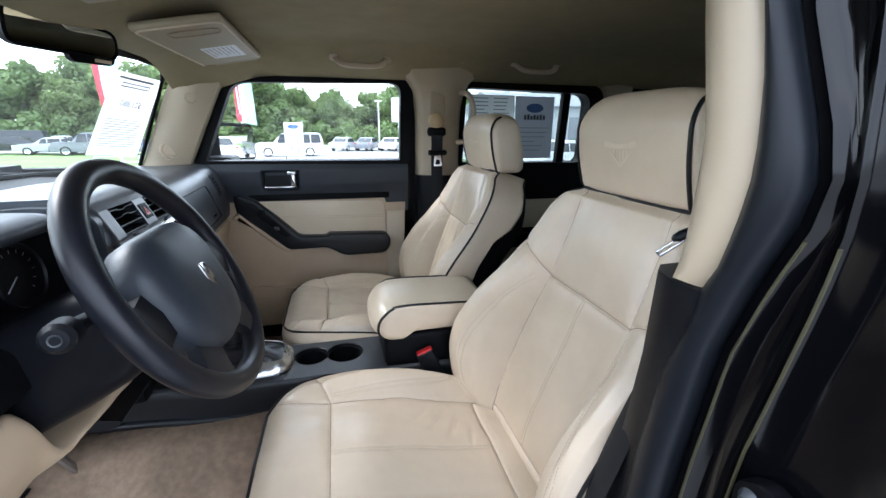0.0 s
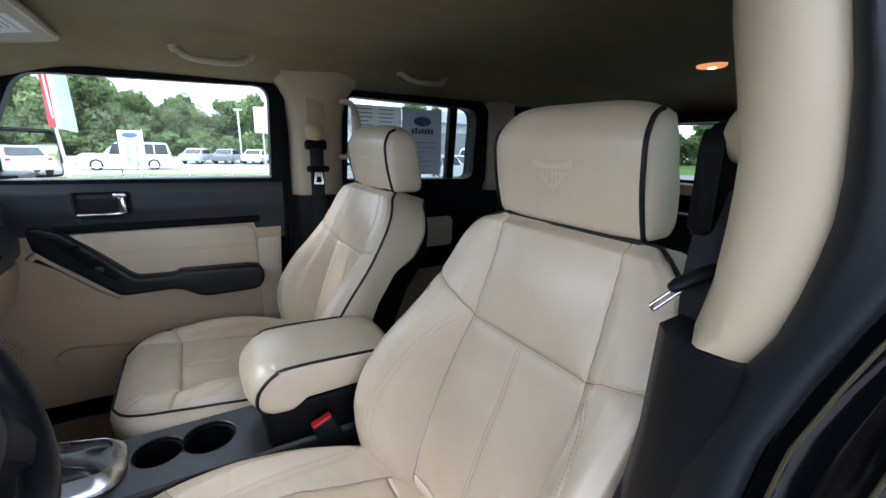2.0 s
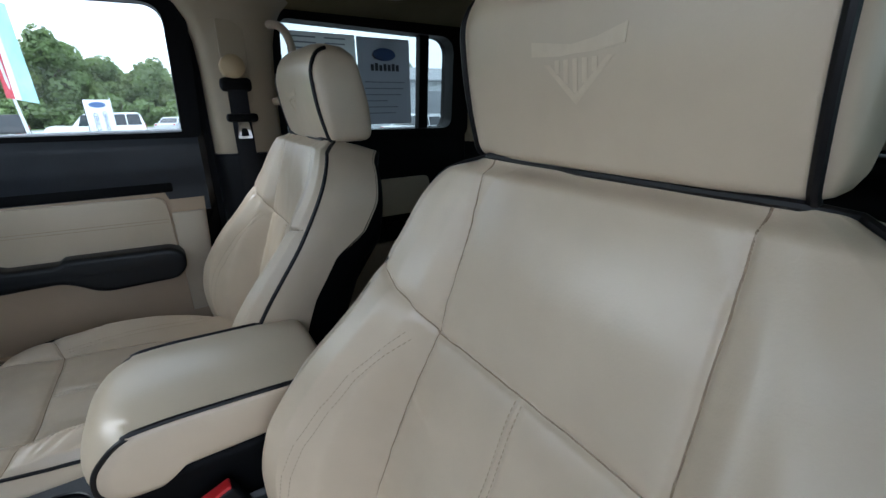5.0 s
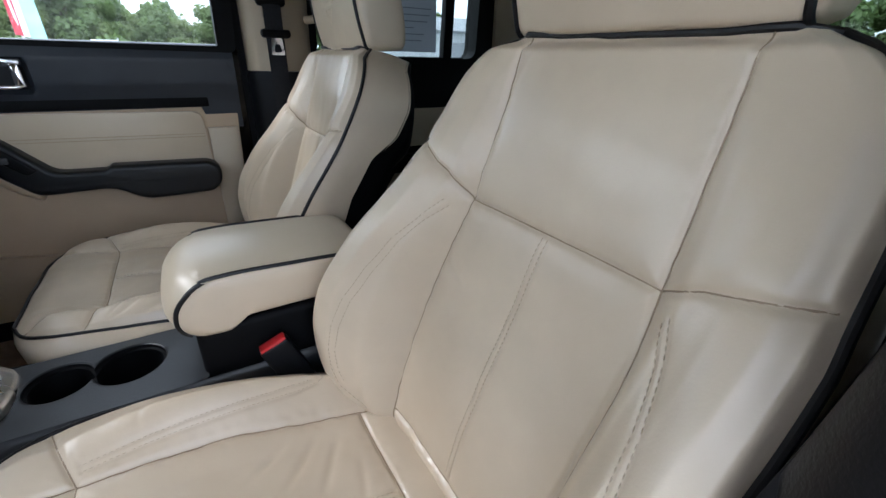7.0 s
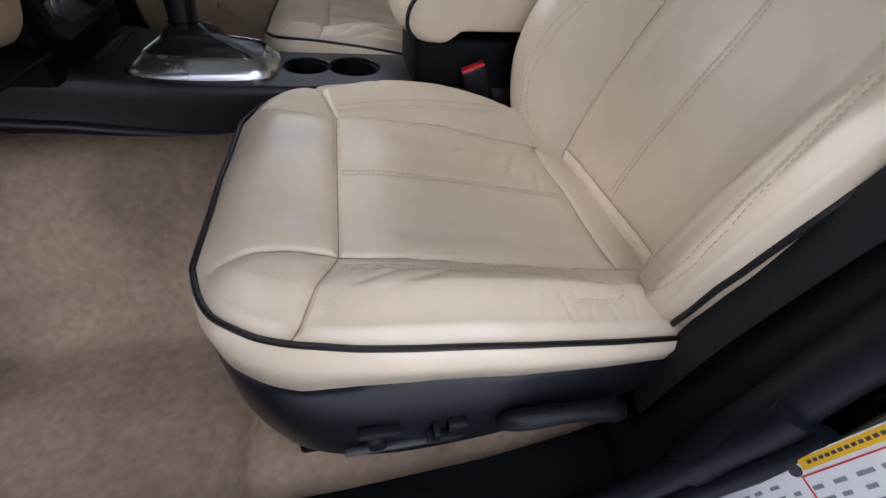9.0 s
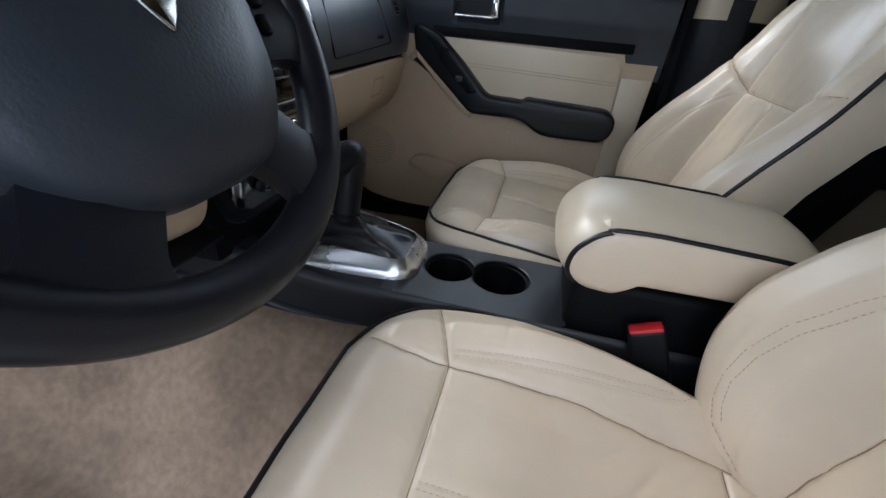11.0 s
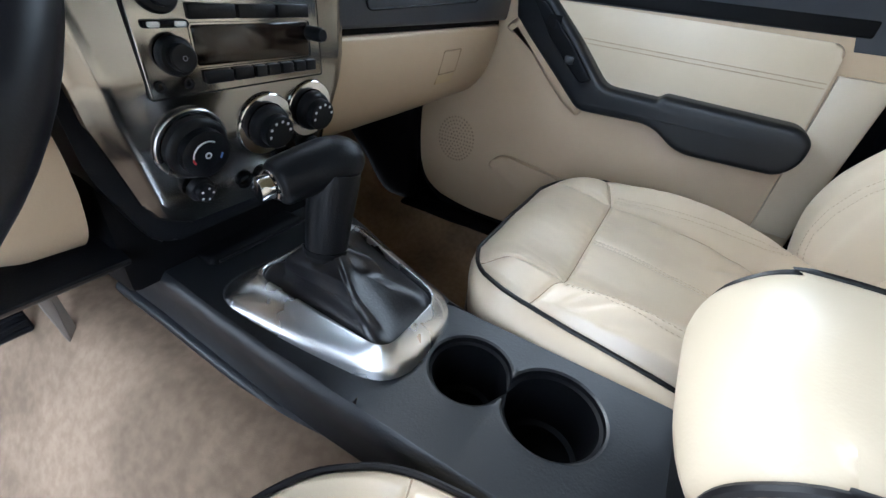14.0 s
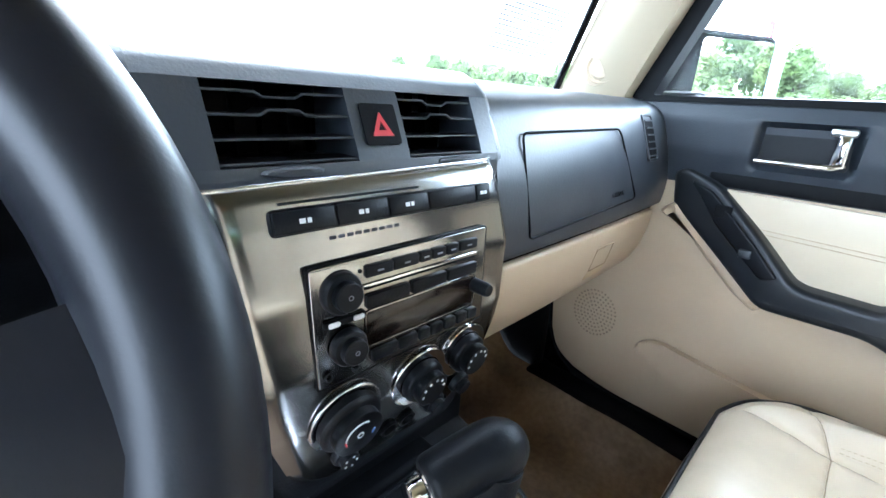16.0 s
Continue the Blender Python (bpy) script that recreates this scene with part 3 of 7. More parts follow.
# ---- doors of the passenger side ----
def inset(poly, d):
    """A dense polygon drawn in by a distance."""
    out, n = [], len(poly)
    area = sum(poly[i][0] * poly[(i + 1) % n][1] - poly[(i + 1) % n][0] * poly[i][1] for i in range(n))
    for i in range(n):
        a, b = Vector(poly[i - 1]), Vector(poly[(i + 1) % n])
        t = (b - a).normalized()
        nn = Vector((-t.y, t.x)) * (1 if area > 0 else -1)
        out.append(tuple(Vector(poly[i]) + nn * d))
    return out


def raised(poly, y0, front, soft):
    """A moulding that stands out of the door by a height that changes along x, with a rounded rim."""
    rings = [[Vector((x, y0, z)) for x, z in poly]]
    for d, h in ((0.0, 1.0), (0.12, 0.55), (0.38, 0.22), (0.75, 0.05), (1.2, 0.0)):
        rings.append([Vector((x, front(x) + soft * h, z)) for x, z in inset(poly, soft * d)])
    bm = loft(rings, True, False)
    bm.verts.ensure_lookup_table()
    base = (len(rings) - 1) * len(poly)
    for tri in geometry.tessellate_polygon([[Vector((p.x, p.z, 0)) for p in rings[-1]]]):
        bm.faces.new([bm.verts[base + i] for i in tri])
    return bm


def door_front():
    d = struct("door_1", box((-0.66, 0.752, 0.66), (0.30, 0.80, 1.43), 0.004), GLOSSB, "front passenger door with beige and black inner trim", "car door")
    # upper black trim, with a rounded sill
    up = [Vector((0, y, z)) for y, z in ((0.752, 1.20), (0.738, 1.205), (0.734, 1.28), (0.722, 1.33), (0.718, 1.39), (0.726, 1.418), (0.742, 1.428), (0.765, 1.430))]
    def upper(u, v):
        x = -0.62 + 0.90 * u
        p = up[0].lerp(up[0], 0)
        k = v * (len(up) - 1)
        i = min(int(k), len(up) - 2)
        p = up[i].lerp(up[i + 1], k - i)
        rec = sstep(-0.314, -0.305, x) * sstep(-0.172, -0.181, x) * sstep(1.308, 1.317, p.z) * sstep(1.390, 1.381, p.z)
        lowest = 1.263 if x < 0.176 else 1.263 - 0.063 * sstep(0.176, 0.186, x)
        z = max(p.z, lowest)
        return Vector((x, p.y + 0.022 * rec, z))
    part("upper_trim", grid(upper, 120, 42), DASHM, d, "grained dark upper door trim", 60)
    # beige body of the trim below
    low = [(-0.665, 0.90), (-0.66, 1.02), (-0.60, 1.15), (-0.47, 1.215), (-0.43, 1.30), (0.27, 1.295), (0.248, 0.80), (0.21, 0.708), (-0.50, 0.708), (-0.645, 0.745)]
    part("lower_trim", prism(rounded(low, [0.05, 0.06, 0.08, 0.03, 0.01, 0.02, 0.03, 0.04, 0.10, 0.07], 5), "y", 0.736, 0.756, 0.006), VINYL, d, "beige moulded lower door trim")
    part("front_swell", raised(rounded([(-0.452, 1.196), (-0.415, 1.226), (-0.330, 1.152), (-0.222, 1.064), (-0.236, 1.038), (-0.275, 1.060), (-0.340, 1.120), (-0.392, 1.174)], [0.02, 0.01, 0.02, 0.01, 0.01, 0.03, 0.03, 0.03], 5), 0.738, lambda x: 0.716, 0.016), VINYL, d, "raised beige swell beside the pull", 80)
    part("panel_insert", prism(rounded([(-0.345, 1.262), (0.172, 1.252), (0.176, 1.085), (-0.19, 1.085)], [0.008, 0.022, 0.01, 0.01], 5), "y", 0.724, 0.737, 0.006, 3), LEATHER_P, d, "padded pale leather insert")
    for dz in (0.0, 0.008):
        part("stitching", tube([(-0.30, 0.7238, 1.193 + dz), (-0.05, 0.7232, 1.187 + dz), (0.17, 0.7238, 1.182 + dz)], 0.0009, 5), STITCH, d)
    part("strip", prism([(0.181, 1.205), (0.262, 1.205), (0.247, 0.90), (0.181, 0.90)], "y", 0.727, 0.738, 0.003), LEATHER_P, d, "beige strip at the door's rear edge")
    # pull and armrest in one black moulding
    front = lambda x: ip(x, [-0.43, -0.33, -0.23, -0.1, 0.19], [0.722, 0.703, 0.682, 0.680, 0.674])
    bar = rounded([(-0.424, 1.218), (-0.434, 1.283), (-0.412, 1.294), (-0.346, 1.272), (-0.262, 1.197), (-0.187, 1.120), (-0.080, 1.117), (-0.068, 1.127), (0.166, 1.119), (0.192, 1.098), (0.190, 1.055), (0.165, 1.028), (-0.010, 1.024), (-0.075, 1.066), (-0.232, 1.062), (-0.329, 1.142)],
                  [0.012, 0.012, 0.012, 0.02, 0.03, 0.02, 0.006, 0.006, 0.02, 0.02, 0.02, 0.025, 0.03, 0.03, 0.02, 0.03], 5)
    part("armrest", raised(bar, 0.738, front, 0.012), TRIMB, d, "black soft armrest sweeping up into a diagonal pull", 60)
    face = lambda x: front(x) - 0.004
    part("pull_face", raised(rounded([(-0.395, 1.272), (-0.352, 1.257), (-0.262, 1.178), (-0.214, 1.128), (-0.240, 1.118), (-0.330, 1.192)], 0.007, 4), 0.730, face, 0.004), BLACK, d, "raised black switch panel")
    part("switch", box((-0.283, front(-0.27) - 0.008, 1.150), (-0.262, front(-0.27), 1.166), 0.003, 2), SLAT, d, "small black window switch")
    part("slot", box((-0.340, front(-0.33) - 0.0055, 1.212), (-0.312, front(-0.33), 1.236), 0.001, 1), SOFT, d)
    part("trim_strip", prism(rounded([(-0.372, 1.266), (-0.372, 1.292), (0.196, 1.290), (0.196, 1.264)], 0.004, 2), "y", 0.7305, 0.739, 0.002), SOFT, d, "black strip under the upper trim")
    # handle
    h = part("handle_cup", box((-0.306, 0.7415, 1.316), (-0.180, 0.7435, 1.382), 0.0), BLACK, d)
    part("door_handle", join(tube([(-0.306, 0.720, 1.322), (-0.25, 0.714, 1.322), (-0.20, 0.716, 1.323), (-0.186, 0.722, 1.328)], [0.0045, 0.0052, 0.0056, 0.0045], 10),
                             prism(rounded([(-0.206, 1.322), (-0.204, 1.376), (-0.186, 1.376), (-0.184, 1.322)], 0.004, 3), "y", 0.716, 0.728, 0.004)), CHROME, d, "chrome lever handle")
    part("handle_cap", box((-0.216, 0.716, 1.372), (-0.182, 0.735, 1.385), 0.004, 2), SATIN, d, "satin cap over the lever")
    # speaker and map pocket
    dots = [(0.0, 0.0)] + [(0.009 * k * math.cos(2 * math.pi * i / (6 * k)), 0.009 * k * math.sin(2 * math.pi * i / (6 * k))) for k in range(1, 7) for i in range(6 * k)]
    part("speaker_grille", join(*[lathe([(0.0030, 0.0004), (0.0024, 0.0012), (0, 0.0012)], (-0.545 + a, 0.7362, 0.905 + 1.12 * b), (0, -1, 0), 6) for a, b in dots]), SEAM, d, "round field of small speaker holes", kind="stuff")
    part("map_pocket", prism(rounded([(-0.44, 0.865), (-0.40, 0.905), (-0.10, 0.865), (0.18, 0.80), (0.18, 0.73), (-0.30, 0.80)], 0.03, 5), "y", 0.716, 0.738, 0.008, 3), VINYL, d, "bulging beige map pocket")
    part("kick_edge", tube(smooth_path([(-0.672, 0.748, 1.06), (-0.672, 0.748, 0.90), (-0.652, 0.748, 0.79), (-0.595, 0.748, 0.722), (-0.48, 0.748, 0.70), (0.22, 0.748, 0.698)], 6), 0.010, 8), SOFT, d, "black rubber door seal")


def door_rear():
    d = struct("door_2", box((0.49, 0.752, 0.66), (1.21, 0.80, 1.41), 0.004), GLOSSB, "rear passenger door with black and beige inner trim", "car door")
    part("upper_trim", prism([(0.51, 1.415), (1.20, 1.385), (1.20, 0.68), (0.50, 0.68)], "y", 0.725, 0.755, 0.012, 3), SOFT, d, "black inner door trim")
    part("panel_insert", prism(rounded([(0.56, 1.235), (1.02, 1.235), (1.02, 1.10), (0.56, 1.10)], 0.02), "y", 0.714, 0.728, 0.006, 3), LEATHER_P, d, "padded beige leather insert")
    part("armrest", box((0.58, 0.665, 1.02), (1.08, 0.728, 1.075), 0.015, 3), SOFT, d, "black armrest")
    part("lower_trim", prism(rounded([(0.53, 1.0), (1.15, 1.0), (1.12, 0.70), (0.53, 0.70)], 0.03), "y", 0.712, 0.728, 0.006), VINYL, d, "beige lower trim")


door_front()
door_rear()
struct("trim_kick", box((-1.1, 0.705, 0.58), (-0.672, 0.76, 1.25), 0.02, 3), SOFT, "black kick panel ahead of the passenger door", "kick panel")
struct("sill_right", box((-0.69, 0.675, 0.60), (1.25, 0.77, 0.690), 0.015, 3), SOFT, "black plastic sill trim under the passenger doors", "door sill")
struct("firewall", box((-1.20, -0.76, 0.55), (-1.12, 0.76, 1.42), 0), BLACK, "dark bulkhead behind the pedals", "bulkhead")

# ---- rear end ----
TG_O = [(-0.76, 0.60), (0.76, 0.60), (0.76, 1.86), (-0.76, 1.86)]
TG_I = [(-0.56, 1.395), (0.56, 1.395), (0.54, 1.70), (-0.54, 1.70)]
struct("wall_tailgate", ringprism(TG_O, TG_I, "x", 2.24, 2.30), BLACK, "dark tailgate with a wide rear window", "tailgate")
tgw = struct("window_3", ringprism(rounded([(-0.57, 1.385), (0.57, 1.385), (0.55, 1.71), (-0.55, 1.71)], 0.03), rounded([(-0.545, 1.408), (0.545, 1.408), (0.528, 1.685), (-0.528, 1.685)], 0.03), "x", 2.215, 2.245),
             SOFT, "black framed rear window in the tailgate", "rear window")
part("pane", prism([(-0.56, 1.39), (0.56, 1.39), (0.54, 1.70), (-0.54, 1.70)], "x", 2.262, 2.266), PRIVACY, tgw, "tinted pane")
part("top_trim", box((2.15, -0.60, 1.69), (2.235, 0.60, 1.735), 0.012, 3), BLACK, tgw, "dark trim bar over the rear window")
part("ledge", box((2.13, -0.62, 1.335), (2.238, 0.62, 1.392), 0.012, 3), PLASTIC_B, tgw, "beige trim ledge below the rear window")

# ---- driver's side: open doorway, pillars and closed rear door ----
struct("wall_left_top", box((-0.62, -0.815, 1.755), (2.3, -0.765, 1.88), 0.01), GLOSSB, "black painted roof rail over the driver's doorway", "car body")
struct("wall_left_rear", box((1.25, -0.80, 0.6), (2.3, -0.735, 1.76), 0.01), BLACK, "dark trim panel beside the luggage space", "car body")
rd = struct("door_3", box((0.47, -0.80, 0.66), (1.25, -0.745, 1.41), 0.01), BLACK, "closed rear door behind the driver's seat", "car door")
part("outer_skin", grid(lambda u, v: Vector((0.405 + 0.9 * u, -0.965 - 0.02 * math.sin(math.pi * min(1, v * 1.1)), 0.50 + 0.93 * v)), 6, 14), GLOSSB, rd, "glossy black outer door skin")
part("window_frame", ringprism(rounded([(0.42, 1.40), (0.44, 1.80), (1.25, 1.79), (1.25, 1.40)], 0.03), rounded([(0.50, 1.425), (0.515, 1.735), (1.19, 1.725), (1.19, 1.425)], 0.03), "y", -0.845, -0.79, 0.004), GLOSSB, rd, "black window frame")
part("pane", prism([(0.49, 1.41), (0.505, 1.745), (1.20, 1.735), (1.20, 1.41)], "y", -0.822, -0.818), TINTED, rd, "tinted window pane")

# the driver's own door, swung open out of view to shade and darken the doorway
od = thing("open_door", (-0.64, -0.82, 0.52), "black driver's door standing wide open beside the doorway", "car door")
om = pose(-0.64, -0.83, 0, 0, 0, -62)
part("shell", box((0.0, -0.05, 0.50), (1.02, 0.05, 1.42), 0.02, 2, om), GLOSSB, od)
part("inner_trim", box((0.03, 0.05, 0.56), (0.97, 0.075, 1.40), 0.012, 2, om), SOFT, od, "black inner door trim")
part("panel_insert", box((0.30, 0.072, 1.08), (0.88, 0.085, 1.26), 0.01, 2, om), LEATHER_P, od, "padded beige insert")
part("window_frame", ringprism([(0.02, 1.40), (0.20, 1.78), (1.0, 1.78), (1.0, 1.40)], [(0.10, 1.43), (0.25, 1.73), (0.95, 1.73), (0.95, 1.43)], "y", -0.02, 0.02), GLOSSB, od, "black window frame").data.transform(Matrix.Translation(-ORG[od.name]) @ om @ Matrix.Translation(ORG[od.name]))

# centre pillar, driver's side
def beige_y(z):
    """Outer edge of the pillar trim."""
    return ip(z, [1.36, 1.405, 1.435, 1.475, 1.51, 1.547, 1.60, 1.655, 1.90], [-0.752, -0.774, -0.788, -0.796, -0.801, -0.800, -0.793, -0.781, -0.735])


def rub_y(z):
    """Outer edge of the rubber beside it."""
    return ip(z, [0.78, 0.92, 1.137, 1.211, 1.346, 1.427, 1.47, 1.507, 1.55, 1.589, 1.653, 1.90], [-0.764, -0.766, -0.768, -0.774, -0.789, -0.812, -0.828, -0.839, -0.832, -0.818, -0.795, -0.745])


def fold_y(z):
    """Second fold of the painted pillar."""
    return ip(z, [0.5, 0.95, 1.198, 1.254, 1.343, 1.428, 1.50, 1.60, 1.90], [-0.815, -0.82, -0.826, -0.830, -0.844, -0.857, -0.864, -0.855, -0.82])


dp = [(0.332, 0.000), (0.322, 0.010), (0.317, 0.026), (0.317, -0.745), (0.327, -0.722), (0.37, -0.697), (0.46, -0.688), (0.49, -0.72), (0.49, 0.000)]
rings = []
waist = [0, 0, 0, 0.45, 0.75, 1, 1, 0, 0]
for z, k, s in ((1.395, 0, 0.011), (1.42, 0, 0.016), (1.45, 0.0, 0.021), (1.475, 0.0, 0.022), (1.50, 0.0, 0.023), (1.525, 0.0, 0.023), (1.55, 0.0, 0.022), (1.60, -0.002, 0.015), (1.65, -0.004, 0.006), (1.74, -0.010, 0.0), (1.80, -0.02, 0.0), (1.86, -0.03, 0.0)):
    rings.append([Vector((x + k * 1.5, (beige_y(z) + y) if y >= 0 else max(y - k * 0.9 - s * w, beige_y(z) + 0.03), z + (0.035 * (0.46 - x) / 0.16 - 0.02 if z < 1.41 else 0))) for (x, y), w in zip(dp, waist)])
struct("trim_pillar_driver", loft(rings), PILLAR, "beige plastic trim on the pillar beside the driver's seat", "pillar trim", 50)
def lean(z):
    """How far the pillar's foot stands in from its head."""
    return ip(z, [0.5, 0.6, 0.75, 0.9, 1.1, 1.3, 1.42], [0.064, 0.062, 0.056, 0.045, 0.026, 0.004, 0.0])


fp = [(0.334, -0.800), (0.323, -0.786), (0.317, -0.770), (0.317, -0.738), (0.323, -0.712), (0.342, -0.694), (0.46, -0.686), (0.49, -0.72), (0.49, -0.800)]
rings = [[Vector((x - f, max(y + lean(z), rub_y(z) + 0.022), z)) for k, (x, y) in enumerate(fp)] for z, f in ((0.60, 0.06), (0.68, 0.045), (0.75, 0.03), (0.85, 0.016), (0.95, 0.008), (1.1, 0.002), (1.2, 0.0), (1.30, 0.0), (1.36, 0.0), (1.404, 0.0))]
struct("trim_pillar_driver_foot", loft(rings), BLACK, "black plastic lower trim beside the driver's seat", "pillar trim", 50)
# rubber round the doorway, painted pillar behind it
rings = []
for i in range(41):
    z = 0.80 + 1.10 * i / 40
    X, yo = ip(z, [0.72, 0.80, 0.92, 1.15, 1.4, 1.9], [0.245, 0.274, 0.298, 0.316, 0.322, 0.322]), rub_y(z)
    yi = beige_y(z) if z > 1.405 else ip(z, [0.80, 1.30, 1.405], [yo + 0.040, yo + 0.038, -0.774])
    rings.append([Vector(p + (z,)) for p in ((X + 0.012, yi + 0.006), (X - 0.001, yi + 0.002), (X - 0.009, 0.7 * yi + 0.3 * yo), (X - 0.010, 0.4 * yi + 0.6 * yo), (X - 0.004, 0.1 * yi + 0.9 * yo), (X + 0.004, yo - 0.002), (X + 0.013, yo), (X + 0.03, yo + 0.004), (X + 0.03, yi + 0.006))])
struct("trim_weatherstrip", loft(rings), RUBBER, "broad black rubber weather strip round the driver's doorway", "door seal", 60)
strip = smooth_path([(0.300, -0.757, 0.94), (0.298, -0.755, 0.90), (0.272, -0.745, 0.78), (0.20, -0.745, 0.690), (0.05, -0.755, 0.676), (-0.6, -0.765, 0.676)], 8)
struct("trim_weatherstrip_foot", join(tube(strip, 0.0165, 12), tube([p + Vector((0.008, -0.022, 0)) for p in strip], 0.0105, 10)), RUBBER, "round black rubber strip along the doorway foot", "door seal")
def jamb_shift(z):
    return ip(z, [0.48, 0.60, 0.75, 0.9, 1.1, 1.3, 1.5, 1.7, 1.88], [0.12, 0.075, 0.03, 0.0, -0.004, -0.006, -0.006, 0.0, 0.02])


rings = []
for i in range(36):
    z = 0.48 + 1.40 * i / 35
    yo, o1, o2, f = rub_y(z), rub_y(z) - 0.010, fold_y(z), jamb_shift(z)
    rings.append([Vector((x - f, y, z)) for x, y in ((0.336, yo), (0.337, o1 + 0.003), (0.333, o1 - 0.001), (0.341, o1 - 0.007), (0.345, 0.5 * (o1 + o2)), (0.342, o2 + 0.005), (0.337, o2), (0.346, o2 - 0.006), (0.352, o2 - 0.03), (0.352, -0.945), (0.345, -0.965), (0.40, -0.985), (0.50, -0.985), (0.50, yo))])
struct("pillar_paint", loft(rings), GLOSSB, "glossy black painted steel door pillar", "car body", 60)
for fold in (lambda z: rub_y(z) - 0.011, fold_y):
    struct("seam_sealer", tube([Vector((0.3335 + (0.004 if fold is fold_y else 0.0) - jamb_shift(z), fold(z) - 0.001, z)) for z in [0.60 + 0.03 * i for i in range(30)]], 0.0017, 6), SEALER, "thin olive seam sealer on the painted pillar", "seam sealer")
# latch hardware on the pillar
st = thing("door_striker", (0.345, -0.87, 1.20), "dark metal door striker bolted to the painted pillar", "door striker")
part("plate", prism(rounded([(-0.835, 1.12), (-0.838, 1.235), (-0.862, 1.250), (-0.93, 1.225), (-0.93, 1.12)], 0.006, 3), "x", 0.333, 0.352, 0.003), SOFT, st)
part("loop", tube(smooth_path([(0.345, -0.915, 1.20), (0.315, -0.915, 1.20), (0.308, -0.905, 1.203), (0.315, -0.885, 1.206), (0.345, -0.885, 1.206)], 4), 0.005, 8), SATIN, st, "steel loop")
for yy, zz in ((-0.853, 1.226), (-0.903, 1.232), (-0.858, 1.15)):
    part("bolt", lathe([(0, 0.007), (0.005, 0.0075), (0.0065, 0.006), (0.0095, 0.002), (0.0105, 0)], (0.333, yy, zz), (-1, 0, 0), 14), SLAT, st, "round bolt head")
# sill
struct("sill_left", prism([(-0.66, -0.785), (-0.66, -0.664), (-0.08, -0.668), (0.10, -0.660), (0.22, -0.648), (0.34, -0.630), (0.44, -0.615), (0.44, -0.785)], "z", 0.58, 0.676, 0.014, 3), SOFT, "black plastic sill trim in the driver's doorway", "door sill")
part("groove", box((-0.6, -0.748, 0.6755), (0.25, -0.738, 0.679), 0.0015), BLACK, bpy.data.objects["sill_left"])
struct("rocker", prism(rounded([(-0.78, 0.64), (-0.87, 0.60), (-0.89, 0.48), (-0.85, 0.35), (-0.70, 0.35), (-0.70, 0.60)], 0.02), "x", -0.9, 1.3), GLOSSB, "black painted rocker panel under the doorway", "car body")
# tyre placard on the pillar foot
tp = thing("tyre_placard", (0.305, -0.80, 0.70), "white and yellow tyre information sticker on the door pillar", "sticker")
pm = Matrix.Translation((0.300, -0.776, 0.85)) @ Matrix.Rotation(radians(5), 4, "X") @ Matrix(((0, 0, -1, 0), (0, 1, 0, 0), (1, 0, 0, 0), (0, 0, 0, 1)))
def on_placard(ob):
    ob.data.transform(Matrix.Translation(-ORG[tp.name]) @ pm @ Matrix.Translation(ORG[tp.name]))
part("sheet", box((-0.17, -0.085, -0.0005), (0.20, 0.0, 0.0005), 0, m=pm), PAPER, tp)
part("band", box((0.058, -0.0095, 0.0006), (0.20, -0.0012, 0.0012), 0, m=pm), YELLOW, tp, "yellow heading band")
on_placard(part("symbol", prism([(0.0065 * math.cos(a) + 0.050, 0.0045 * math.sin(a) - 0.0075) for a in [i * math.pi / 10 for i in range(20)]], "z", 0.0008, 0.0016), INK, tp, "dark tyre symbol"))
for i in range(20):
    part("print_mark", box((0.066 + 0.0062 * i, -0.0065, 0.0013), (0.070 + 0.0062 * i, -0.0040, 0.0017), 0, m=pm), INK, tp)
for r in range(4):
    for c in range(16):
        w = 0.006 + 0.009 * random.random()
        if c < 9 or r > 0:
            part("print_line", box((-0.155 + 0.021 * c, -0.015 - 0.0085 * r, 0.0006), (-0.155 + 0.021 * c + w, -0.0122 - 0.0085 * r, 0.0011), 0, m=pm), INKG, tp)
on_placard(part("border", ringprism([(0.052, -0.060), (0.197, -0.060), (0.197, -0.0125), (0.052, -0.0125)], [(0.0532, -0.0590), (0.1958, -0.0590), (0.1958, -0.0135), (0.0532, -0.0135)], "z", 0.0008, 0.0013), REDP, tp, "thin red border"))

# driver's seat belt
db = thing("seat_belt", (0.38, -0.68, 0.62), "black seat belt with chrome tongue hanging beside the driver's seat", "seat belt", "front seat belts")
part("adjuster", lathe([(0, 0.012), (0.012, 0.0115), (0.022, 0.008), (0.027, 0.001), (0.028, -0.03)], (0.424, -0.697, 1.572), (0, 1, 0.15), 28), PILLAR, db, "round beige height-adjuster cap")
part("guide", prism(rounded([(0.400, 1.47), (0.398, 1.565), (0.410, 1.585), (0.438, 1.575), (0.440, 1.47)], 0.015), "y", -0.694, -0.672, 0.009, 3), SOFT, db, "black plastic belt guide")
S_IN = smooth_path([(0.418, -0.676, 1.52), (0.396, -0.680, 1.465), (0.386, -0.684, 1.425), (0.383, -0.688, 1.375), (0.366, -0.690, 1.31), (0.335, -0.678, 1.20), (0.316, -0.664, 1.10), (0.305, -0.650, 1.0), (0.300, -0.637, 0.90), (0.298, -0.625, 0.76)], 5)
def strap_pt(u, v):
    k = min(int(u * (len(S_IN) - 1)), len(S_IN) - 2)
    p = S_IN[k].lerp(S_IN[k + 1], u * (len(S_IN) - 1) - k)
    wide = Vector((0.012, -0.030, 0)).lerp(Vector((-0.012, -0.045, 0)), sstep(0.1, 0.3, u))
    return p + wide * v + Vector((-0.003, -0.001, 0)) * math.sin(math.pi * v)
